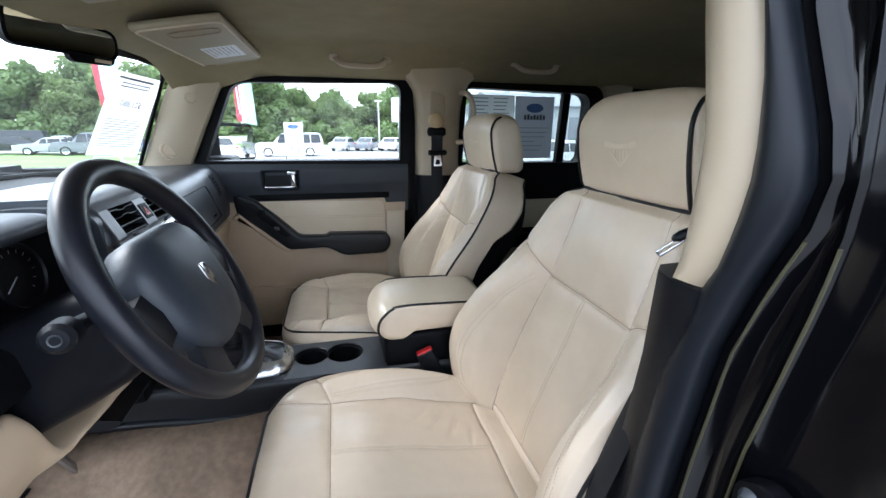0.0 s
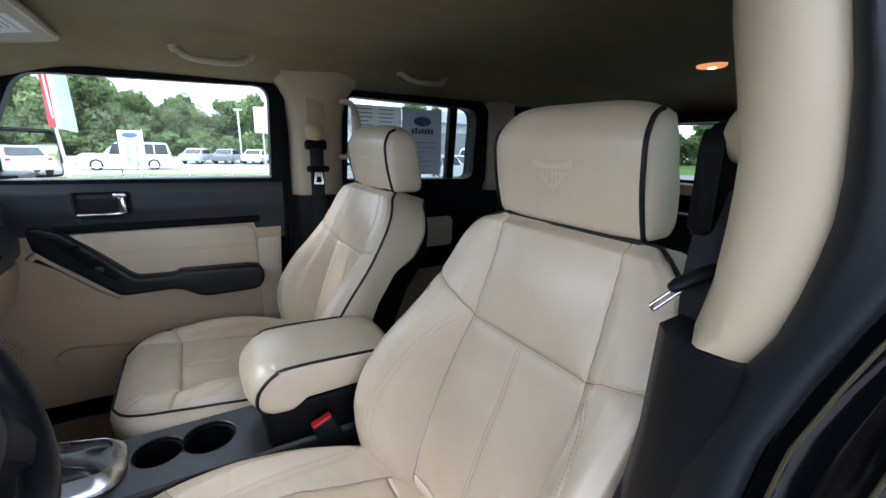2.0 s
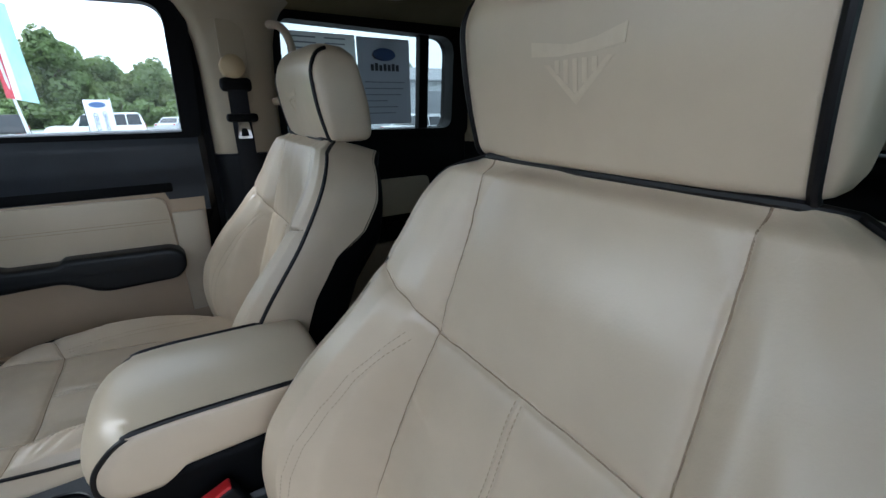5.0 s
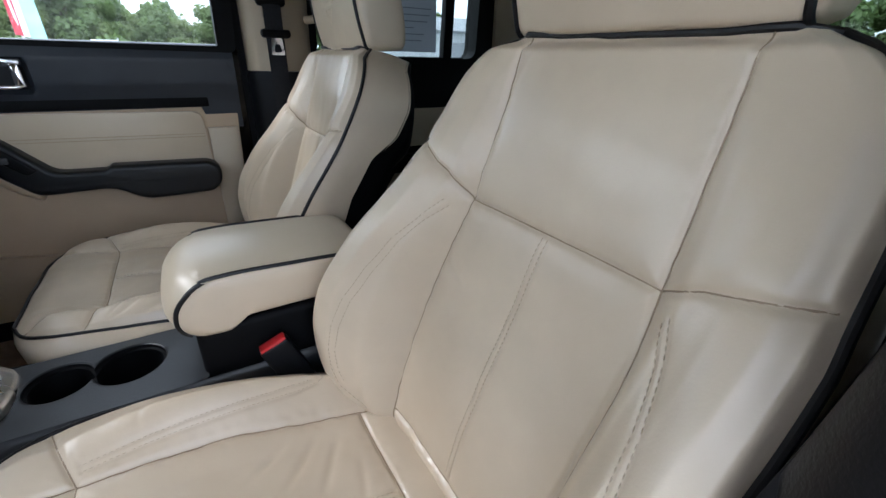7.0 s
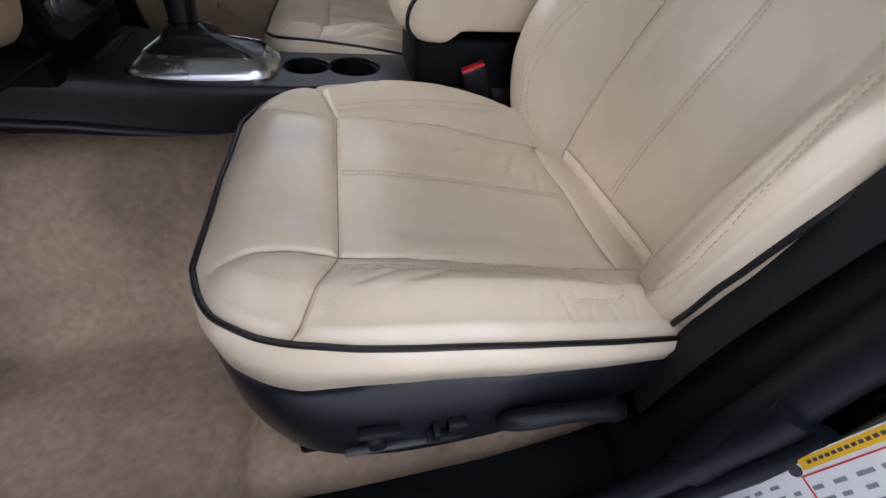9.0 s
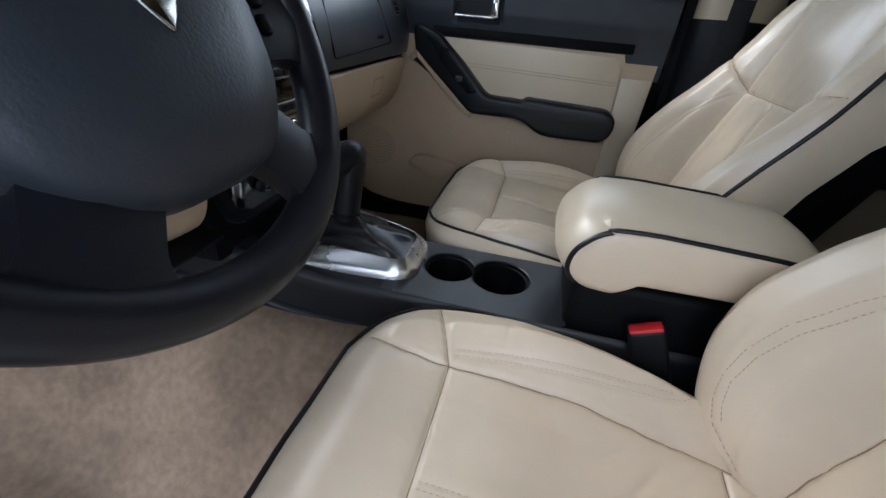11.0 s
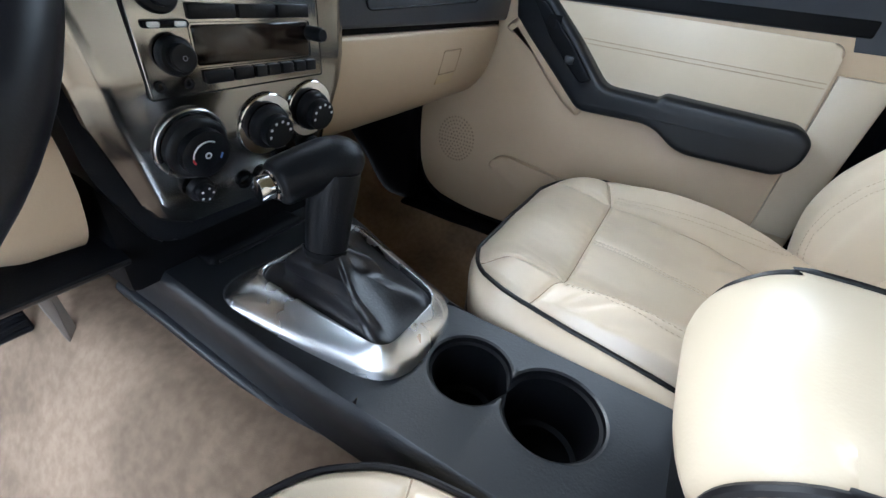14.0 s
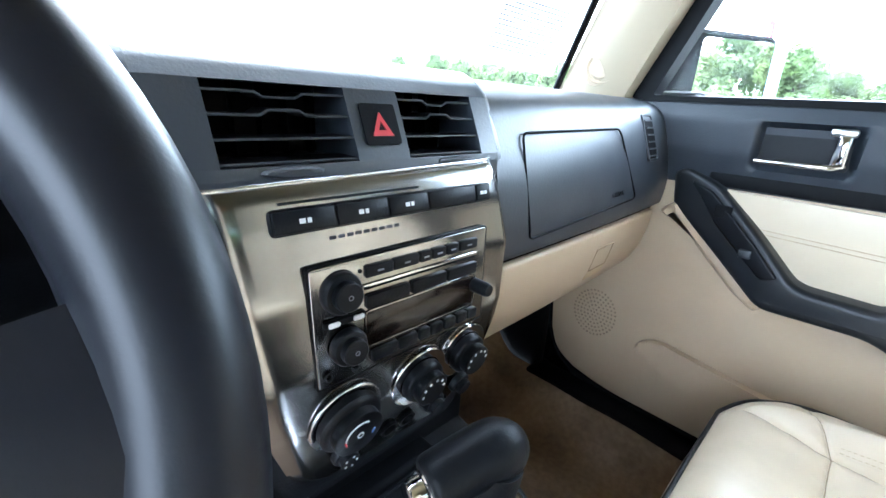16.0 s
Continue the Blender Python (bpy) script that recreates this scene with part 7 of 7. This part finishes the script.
MG = rounded([(-0.085, -0.066), (-0.085, 0.072), (0.095, 0.070), (0.098, -0.066)], 0.012, 4)
part("mirror_glass", loft([mring(1.0, 0.0135, MG), mring(1.0, 0.015, MG)]), MIRROR, sm, "mirror glass")
part("arm", box((-0.56, 0.79, 1.40), (-0.43, 0.95, 1.44), 0.012, 2), BLACK, sm)
for y0, y1 in ((-0.55, 0.02), (0.10, 0.55)):
    wp = thing("wiper", (-0.80, 0.5 * (y0 + y1), 1.40), "black windscreen wiper resting below the glass", "wiper")
    part("blade", tube([(screen_x(y0, 1.43) - 0.02, y0, 1.432), (screen_x(0.5 * (y0 + y1), 1.42) - 0.03, 0.5 * (y0 + y1), 1.425), (screen_x(y1, 1.415) - 0.02, y1, 1.415)], 0.007, 6), SOFT, wp)
    part("arm", tube([(screen_x(y0, 1.43) - 0.03, y0 + 0.1, 1.44), (-0.90, y1, 1.40)], 0.006, 6), SOFT, wp)
hood = struct("bonnet", grid(lambda u, v: Vector((-2.0 + 1.14 * u, -0.82 + 1.64 * v, 1.30 + 0.07 * u - 0.06 * abs(-1 + 2 * v) ** 3)), 8, 12), GLOSSB, "black painted bonnet ahead of the windscreen", "car bonnet")


# ---- outside ----
ASPH = mat("pale_asphalt", (0.36, 0.36, 0.35), 0.9, col2=(0.28, 0.28, 0.275), scale=0.6, bump=0.3, bscale=40, stain=0.2, stain_scale=0.15)
GRASS = mat("mown_grass", (0.135, 0.25, 0.045), 0.9, col2=(0.11, 0.18, 0.04), scale=1.5, bump=0.6, bscale=30, stain=0.25, stain_scale=0.2)
LEAF = mat("leaves", (0.19, 0.27, 0.10), 0.6, col2=(0.14, 0.21, 0.075), scale=0.9, vary=0.25, stain=0.3, stain_scale=0.35)
LEAF2 = mat("pale_leaves", (0.225, 0.285, 0.105), 0.6, col2=(0.165, 0.225, 0.075), scale=0.9, vary=0.25, stain=0.3, stain_scale=0.35)
for _m in (LEAF, LEAF2):
    _ln, _ll = _m.node_tree.nodes, _m.node_tree.links
    _tl, _mx = _ln.new("ShaderNodeBsdfTranslucent"), _ln.new("ShaderNodeMixShader")
    _tl.inputs["Color"].default_value, _mx.inputs["Fac"].default_value = (0.17, 0.25, 0.07, 1), 0.4
    _ll.new(_ln["Principled BSDF"].outputs["BSDF"], _mx.inputs[1])
    _ll.new(_tl.outputs["BSDF"], _mx.inputs[2])
    _ll.new(_mx.outputs["Shader"], _ln["Material Output"].inputs["Surface"])
BARK = mat("bark", (0.10, 0.075, 0.055), 0.95, scale=6, bump=0.8, bscale=20)
PAINTS = {k: mat(k + "_paint", c, 0.22, col2=[v * 0.93 for v in c], scale=1.2, coat=0.4) for k, c in
          {"white": (0.72, 0.73, 0.74), "silver": (0.42, 0.44, 0.46), "grey": (0.16, 0.17, 0.19), "black": (0.02, 0.022, 0.026), "blue": (0.05, 0.09, 0.20), "red": (0.30, 0.03, 0.03)}.items()}
TYRE = mat("tyre_rubber", (0.02, 0.02, 0.021), 0.8, scale=10)
TAIL = mat("red_lens", (0.35, 0.02, 0.02), 0.15, scale=3)
METALW = mat("white_cladding", (0.62, 0.64, 0.66), 0.5, col2=(0.56, 0.58, 0.60), scale=0.8, stain=0.1, stain_scale=0.4)
ROOFM = mat("grey_roof", (0.30, 0.31, 0.33), 0.5, scale=0.8)
FLAGR = mat("red_banner", (0.50, 0.05, 0.07), 0.7, scale=2)
FLAGT = mat("pale_teal_banner", (0.32, 0.58, 0.60), 0.7, col2=(0.42, 0.64, 0.66), scale=2)


def ground_z(x, y):
    r = math.hypot(x, y)
    z = ip(r, [0, 4, 20, 36, 46, 60, 200], [0, -0.02, -0.36, -0.72, -0.84, -0.7, 0.2])
    return z + 2.6 * sstep(32, 60, x) * sstep(40, 10, abs(y))


def gpos(u):
    s = 2 * u - 1
    return 900 * s * abs(s) ** 2.2


struct("ground", grid(lambda u, v: Vector((gpos(u), gpos(v), ground_z(gpos(u), gpos(v)))), 90, 90), ASPH, "pale asphalt of the sales lot reaching the horizon", "ground", 80)


def sheet_on_ground(name, x0, x1, y0, y1, m, label, category, h=0.03):
    nx, ny = max(4, int((x1 - x0) / 2.5)), max(4, int((y1 - y0) / 2.5))
    return struct(name, grid(lambda u, v: Vector((x0 + (x1 - x0) * u, y0 + (y1 - y0) * v, ground_z(x0 + (x1 - x0) * u, y0 + (y1 - y0) * v) + h)), nx, ny), m, label, category, 80)


sheet_on_ground("lawn", -70, -9, 6, 44, GRASS, "mown green lawn ahead of the parked car", "lawn")
sheet_on_ground("verge", -8.5, 9, 25.5, 31, GRASS, "narrow grass verge beside the car rows", "verge")
sheet_on_ground("meadow", -110, 70, 60, 130, GRASS, "rough green ground under the far trees", "grass")
sheet_on_ground("bank", 38, 100, -45, 40, GRASS, "rising green bank behind the lot", "bank")


def car_mesh(kind):
    """Builds one parked car at the origin, nose towards -x, and returns its thing."""
    suv = kind == "suv"
    L, W, H = (5.3, 1.95, 1.92) if suv else (4.6, 1.78, 1.46)
    return L, W, H, suv


def car(kind, colour, m, label):
    L, W, H, suv = car_mesh(kind)
    P = PAINTS[colour]
    t = thing("suv" if suv else "parked_car", (0, 0, 0), label, "car", "parked cars")
    b = 0.98 if suv else 0.84
    hood_h = 1.12 if suv else 0.88
    side = rounded([(-L / 2, 0.32), (-L / 2 - 0.03, 0.62), (-L / 2 + 0.10, hood_h - 0.12), (-L / 2 + 0.35, hood_h), (-L * 0.20, b + 0.10), (L / 2 - 0.05, b + 0.10), (L / 2, 0.75), (L / 2 - 0.02, 0.32)],
                   [0.1, 0.08, 0.12, 0.15, 0.08, 0.12, 0.12, 0.1], 4)
    part("body", prism(side, "y", -W / 2, W / 2, 0.10, 3), P, t, "", 50)
    if suv:
        cab = [(-L * 0.24, b + 0.06), (-L * 0.10, H - 0.06), (L / 2 - 0.22, H - 0.04), (L / 2 - 0.02, b + 0.06)]
    else:
        cab = [(-L * 0.22, b + 0.06), (-L * 0.06, H - 0.03), (L * 0.18, H - 0.03), (L * 0.38, b + 0.06)]
    rc = rounded(cab, [0.1, 0.22, 0.25, 0.1], 5)
    half = lambda z: W / 2 - 0.04 - 0.16 * max(0, (z - b)) / (H - b)
    rings = [[Vector((x, s * half(z), z)) for x, z in rc] for s in (-1.0, -0.97, 0.97, 1.0)]
    part("cabin", loft(rings), P, t, "", 50)
    # side windows
    zc0, zc1 = b + 0.10, H - 0.15
    xs = [cab[0][0] + 0.32, -L * 0.02, L * 0.17] + ([L * 0.31, L / 2 - 0.16] if suv else [L * 0.30])
    for s in (-1, 1):
        for a, c in zip(xs, xs[1:]):
            a2, c2 = (a + (0.30 if a == xs[0] else 0.04)), (c - (0.04 if c != xs[-1] else (0.20 if not suv else 0.12)))
            poly = [(a + 0.03, zc0), (c - 0.03, zc0), (c2, zc1), (a2, zc1)]
            bm = bmesh.new()
            bm.faces.new([bm.verts.new((x, s * (half(z) + 0.012), z)) for x, z in poly])
            part("side_window", solid(bm, 0.008), DARKGL, t)
    for xa, xb, nm in ((cab[0], cab[1], "windscreen"), (cab[3], cab[2], "rear_window")):
        bm = bmesh.new()
        e = -0.03 if nm == "windscreen" else 0.03
        q = [Vector((xa[0], 0, xa[1])).lerp(Vector((xb[0], 0, xb[1])), k) for k in (0.14, 0.84)]
        hw = [half(v.z) - 0.12 for v in q]
        bm.faces.new([bm.verts.new((q[i].x + e, s * hw[i], q[i].z + 0.015)) for i, s in ((0, -1), (0, 1), (1, 1), (1, -1))])
        part(nm, solid(bm, 0.008), DARKGL, t)
    for x in (-L * 0.31, L * 0.29):
        for s in (-1, 1):
            r = 0.39 if suv else 0.33
            w = part("wheel", lathe([(r * 0.6, -0.11), (r * 0.93, -0.11), (r, -0.06), (r, 0.06), (r * 0.93, 0.11), (r * 0.66, 0.11)], (x, s * (W / 2 - 0.10), r), (0, s, 0), 20), TYRE, t, "black tyre with silver rim")
            part("rim", lathe([(0, 0.07), (r * 0.2, 0.09), (r * 0.55, 0.085), (r * 0.66, 0.112)], (x, s * (W / 2 - 0.10), r), (0, s, 0), 14), SATIN, w)
    for s in (-1, 1):
        part("tail_light", box((L / 2 - 0.06, s * (W / 2 - 0.16) - 0.09, 0.78), (L / 2 + 0.015, s * (W / 2 - 0.16) + 0.09, 1.12 if suv else 0.90), 0.02), TAIL, t, "red tail light")
        part("headlight", box((-L / 2 - 0.03, s * (W / 2 - 0.28) - 0.16, 0.66), (-L / 2 + 0.12, s * (W / 2 - 0.28) + 0.16, 0.80), 0.03), LENSM, t, "clear headlight")
    part("bumper", box((-L / 2 - 0.06, -W / 2 + 0.06, 0.34), (-L / 2 + 0.08, W / 2 - 0.06, 0.52), 0.04), SOFT if suv else P, t)
    part("grille", box((-L / 2 - 0.045, -0.42, 0.58), (-L / 2, 0.42, 0.76), 0.02), SOFT, t)
    t.matrix_world = m
    return t


def spot(x, y, heading):
    return Matrix.Translation((x, y, ground_z(x, y) + 0.01)) @ Matrix.Rotation(radians(heading), 4, "Z")


proto = {}


def place(kind, colour, x, y, heading, label):
    if (kind, colour) not in proto:
        proto[kind, colour] = car(kind, colour, spot(x, y, heading), label)
        return proto[kind, colour]
    c = copy_thing(proto[kind, colour], spot(x, y, heading))
    return tagged(c, label)


place("suv", "white", -3.65, 36.0, 4, "white long sport utility wagon parked by the verge")
for i, (k, c) in enumerate((("car", "silver"), ("car", "grey"), ("car", "white"), ("car", "silver"), ("car", "black"), ("car", "grey"), ("car", "silver"), ("car", "white"), ("suv", "silver"))):
    place(k, c, 1.0 + 2.55 * i, 46.5 - 0.25 * i, 248, f"{c} {'wagon' if k == 'suv' else 'sedan'} parked in a row on the lot")
for i, (k, c) in enumerate((("suv", "black"), ("car", "grey"), ("car", "blue"), ("suv", "grey"), ("car", "silver"), ("car", "black"))):
    place(k, c, -10.6 - 3.3 * i, 40 + 0.7 * i, 20, f"{c} {'wagon' if k == 'suv' else 'sedan'} parked beyond the grass")
for i, (k, c) in enumerate((("car", "white"), ("car", "silver"), ("suv", "black"), ("car", "white"), ("car", "grey"), ("suv", "white"), ("car", "silver"))):
    place(k, c, -21 - 4.6 * i, 46 + 1.6 * i, 12, f"{c} {'wagon' if k == 'suv' else 'sedan'} parked far across the lawn")
for i, (k, c) in enumerate((("car", "white"), ("car", "silver"), ("suv", "white"), ("car", "grey"))):
    place(k, c, 10.8 + 2.8 * i, 17.3 + 1.4 * i, 200, f"{c} {'wagon' if k == 'suv' else 'sedan'} parked near the white shed")
for i, (k, c) in enumerate((("suv", "black"), ("car", "grey"), ("car", "silver"), ("suv", "blue"), ("car", "white"), ("suv", "grey"), ("car", "black"), ("car", "silver"))):
    place(k, c, 26 + 0.4 * i, -9.5 + 2.9 * i, 174, f"{c} {'wagon' if k == 'suv' else 'sedan'} parked in the row behind")

# shed
sh = thing("metal_shed", (24, 36, -0.38), "long white metal clad shed with a low grey roof", "building")
part("wall", box((14.0, 33.0, -0.5), (44.0, 45.0, 3.4), 0), METALW, sh)
for i in range(60):
    part("wall_rib", box((14.1 + 0.5 * i, 32.95, -0.45), (14.16 + 0.5 * i, 33.01, 3.35), 0), METALW, sh)
part("roof", prism([(32.6, 3.35), (32.6, 3.5), (39.0, 5.0), (45.4, 3.5), (45.4, 3.35)], "x", 13.7, 44.3), ROOFM, sh)
part("door", box((20, 32.93, -0.4), (23, 33.0, 2.6), 0.01), ROOFM, sh, "grey roller door")

# rail along the verge
fn = thing("pipe_fence", (0, 24.2, -0.45), "low white pipe fence along the lot edge", "fence")
for i in range(14):
    x = -12 + 2.0 * i
    part("post", tube([(x, 24.2, ground_z(x, 24.2) - 0.1), (x, 24.2, ground_z(x, 24.2) + 0.62)], 0.035, 8), METALW, fn)
for z in (0.28, 0.58):
    part("rail", tube([(-12 + 2.0 * i, 24.2, ground_z(-12 + 2.0 * i, 24.2) + z) for i in range(14)], 0.022, 8), METALW, fn)

# upright sign and feather banners
sg_ = thing("sales_sign", (-2.5, 27.0, -0.5), "tall white sales sign with an oval badge and vertical lettering", "sign")
part("board", box((-3.03, 27.00, -0.16), (-1.95, 27.06, 1.86), 0.01), PAPER, sg_)
for x in (-3.03, -1.95):
    part("post", tube([(x, 27.03, -0.6), (x, 27.03, 1.95)], 0.03, 6), SOFT if x < -2.5 else METALW, sg_)
part("badge", prism([(-2.49 + 0.34 * math.cos(a), 1.62 + 0.14 * math.sin(a)) for a in [i * math.pi / 12 for i in range(24)]], "y", 26.985, 27.0), BLUEP, sg_, "blue oval badge")
part("lettering", letters("CERTIFIED", 0.27, (-2.64, 26.99, 0.62), (0, 0, 1), (-1, 0, 0), 0.004), BLUEP, sg_, "vertical CERTIFIED lettering")
part("lettering", letters("PRE-OWNED", 0.24, (-2.26, 26.99, 0.62), (0, 0, 1), (-1, 0, 0), 0.004), BLUEP, sg_, "vertical PRE-OWNED lettering")


def banner(x, y, h):
    z0 = ground_z(x, y)
    b = thing("feather_banner", (x, y, z0), "tall feather banner, red, white and teal on a white pole", "banner", "feather banners")
    part("pole", tube([(x + 0.32, y, z0 - 0.1), (x + 0.10, y, z0 + h * 0.5), (x, y, z0 + h)], [0.07, 0.045, 0.02], 8), METALW, b)
    for nm, a0, a1, m in (("red_stripe", -0.22, 0.0, FLAGR), ("white_stripe", 0.0, 0.16, PAPER), ("teal_field", 0.16, 0.62, FLAGT)):
        def pt(u, v):
            xx = x + 0.12 + (1 - v) * 0.06 + a0 + (a1 - a0) * u
            return Vector((xx, y + 0.10 * math.sin(4 * v + 3 * xx), z0 + h * 0.42 + h * 0.62 * v - 0.25 * abs(xx - x)))
        part(nm, solid(grid(pt, 4, 14), 0.01), m, b)


banner(-4.55, 22.0, 5.4)
banner(-9.5, 20.5, 5.6)
for x, y, h in ((6.3, 62, 6.0), (30, 21, 9)):
    lp = thing("light_pole", (x, y, ground_z(x, y)), "tall pale lamp pole at the lot edge", "light pole")
    part("pole", tube([(x, y, ground_z(x, y)), (x, y, ground_z(x, y) + h)], 0.11, 8), METALW, lp)
    part("head", box((x - 0.5, y - 0.15, ground_z(x, y) + h - 0.1), (x + 0.5, y + 0.15, ground_z(x, y) + h + 0.1), 0.03), METALW, lp)
wb = thing("price_board", (6.4, 44, -0.8), "blank white board on a post above the car row", "sign")
part("board", box((5.85, 44, 2.2), (7.4, 44.08, 4.6), 0.02), PAPER, wb)
part("post", tube([(6.6, 44.04, -1.0), (6.6, 44.04, 2.3)], 0.06, 8), METALW, wb)


# trees: tapered trunk, limbs and a crown of leaf clumps
def leaf_crown(rng, h, spread, count):
    blobs = []
    for i in range(22):
        z = h * (0.08 + 0.86 * rng.random())
        k = math.sin(math.pi * min(1, max(0, (z / h + 0.10) / 1.12))) ** 0.7
        a, r = rng.random() * 6.283, spread * k * (0.25 + 0.6 * rng.random())
        blobs.append((Vector((r * math.cos(a), r * math.sin(a), z)), spread * (0.26 + 0.22 * rng.random())))
    verts, faces = [], []
    for i in range(count):
        c, r = blobs[rng.randrange(len(blobs))]
        d = Vector((rng.gauss(0, 1), rng.gauss(0, 1), rng.gauss(0, 0.8))).normalized()
        p = c + d * r * (0.72 + 0.36 * rng.random())
        s = 0.20 + 0.26 * rng.random()
        n = (d + Vector((rng.gauss(0, 0.5), rng.gauss(0, 0.5), rng.gauss(0, 0.5) + 0.3))).normalized()
        t = n.orthogonal().normalized()
        t.rotate(Matrix.Rotation(rng.random() * 6.283, 3, n))
        b = n.cross(t)
        k = len(verts)
        verts += [p - t * s, p - b * s * 0.55 + n * 0.04, p + t * s, p + b * s * 0.55 + n * 0.04]
        faces.append((k, k + 1, k + 2, k + 3))
    return verts, faces


def tree_proto(seed, h, spread, m, leaves=6400):
    rng = random.Random(seed)
    t = thing("tree" if h > 5 else "bush", (0, 0, 0), "leafy green broadleaf tree at the lot edge", "tree", "trees behind the lot")
    bms = [tube([(0, 0, -0.4), (0.05, 0, h * 0.3), (-0.05, 0.08, h * 0.6), (0, 0, h * 0.85)], [0.24, 0.18, 0.11, 0.03], 8)]
    for i in range(6):
        a, z = rng.random() * 6.283, h * (0.25 + 0.08 * i)
        e = Vector((math.cos(a), math.sin(a), 0.6)) * spread * 0.6
        bms.append(tube([(0, 0, z), (e.x * 0.5, e.y * 0.5, z + e.z * 0.4), (e.x, e.y, z + e.z)], [0.09, 0.06, 0.02], 6))
    part("trunk", join(*bms), BARK, t)
    verts, faces = leaf_crown(rng, h, spread, leaves)
    me = bpy.data.meshes.new("crown")
    me.from_pydata(verts, [], faces)
    me.materials.append(m)
    c = new("crown", me)
    c.parent = t
    return t


protos = [tree_proto(1, 10.5, 3.6, LEAF), tree_proto(2, 9.2, 3.2, LEAF2), tree_proto(3, 11.5, 3.9, LEAF), tree_proto(4, 8.4, 3.4, LEAF2)]
rng = random.Random(11)
spots = []
for i in range(56):
    x = -95 + 2.5 * i + rng.uniform(-1, 1)
    spots.append((x, 69 + rng.uniform(-3.5, 4.5), 0.70 if x > -2 else 0.78 + 0.16 * sstep(-5, -30, x)))
for i in range(26):
    spots.append((-90 + 5.0 * i, 77 + rng.uniform(-3, 5), 0.74 if i > 17 else 0.95))
for i in range(18):
    spots.append((52 + rng.uniform(-3, 5), -28 + 3.2 * i, 0.78))
for i in range(8):
    spots.append((30 + 4.5 * i, 56 + rng.uniform(-3, 3), 0.75))
for i, (x, y, s) in enumerate(spots):
    m_ = Matrix.Translation((x, y, ground_z(x, y))) @ Matrix.Rotation(rng.uniform(0, 6.28), 4, "Z") @ Matrix.Diagonal((s * rng.uniform(0.9, 1.15), s * rng.uniform(0.9, 1.15), s * rng.uniform(0.85, 1.12), 1))
    if i < 4:
        protos[i].matrix_world = m_
    else:
        c = copy_thing(protos[i % 4], m_)
        c.matrix_world = m_

# low bushes along the foot of the trees
bush = tree_proto(9, 3.2, 2.4, LEAF, 1500)
tagged(bush, "low green bush at the foot of the trees", "bush", "bushes under the trees")
bush_spots = [(-92 + 2.6 * i + rng.uniform(-0.8, 0.8), 63.5 + rng.uniform(-1.5, 1.5)) for i in range(58)] + [(47.5 + rng.uniform(-1, 1), -30 + 3.0 * i) for i in range(20)]
for i, (x, y) in enumerate(bush_spots):
    m_ = Matrix.Translation((x, y, ground_z(x, y) - 0.2)) @ Matrix.Rotation(rng.uniform(0, 6.28), 4, "Z") @ Matrix.Diagonal((rng.uniform(0.8, 1.2), rng.uniform(0.8, 1.2), rng.uniform(0.7, 1.15), 1))
    if i == 0:
        bush.matrix_world = m_
    else:
        copy_thing(bush, m_).matrix_world = m_
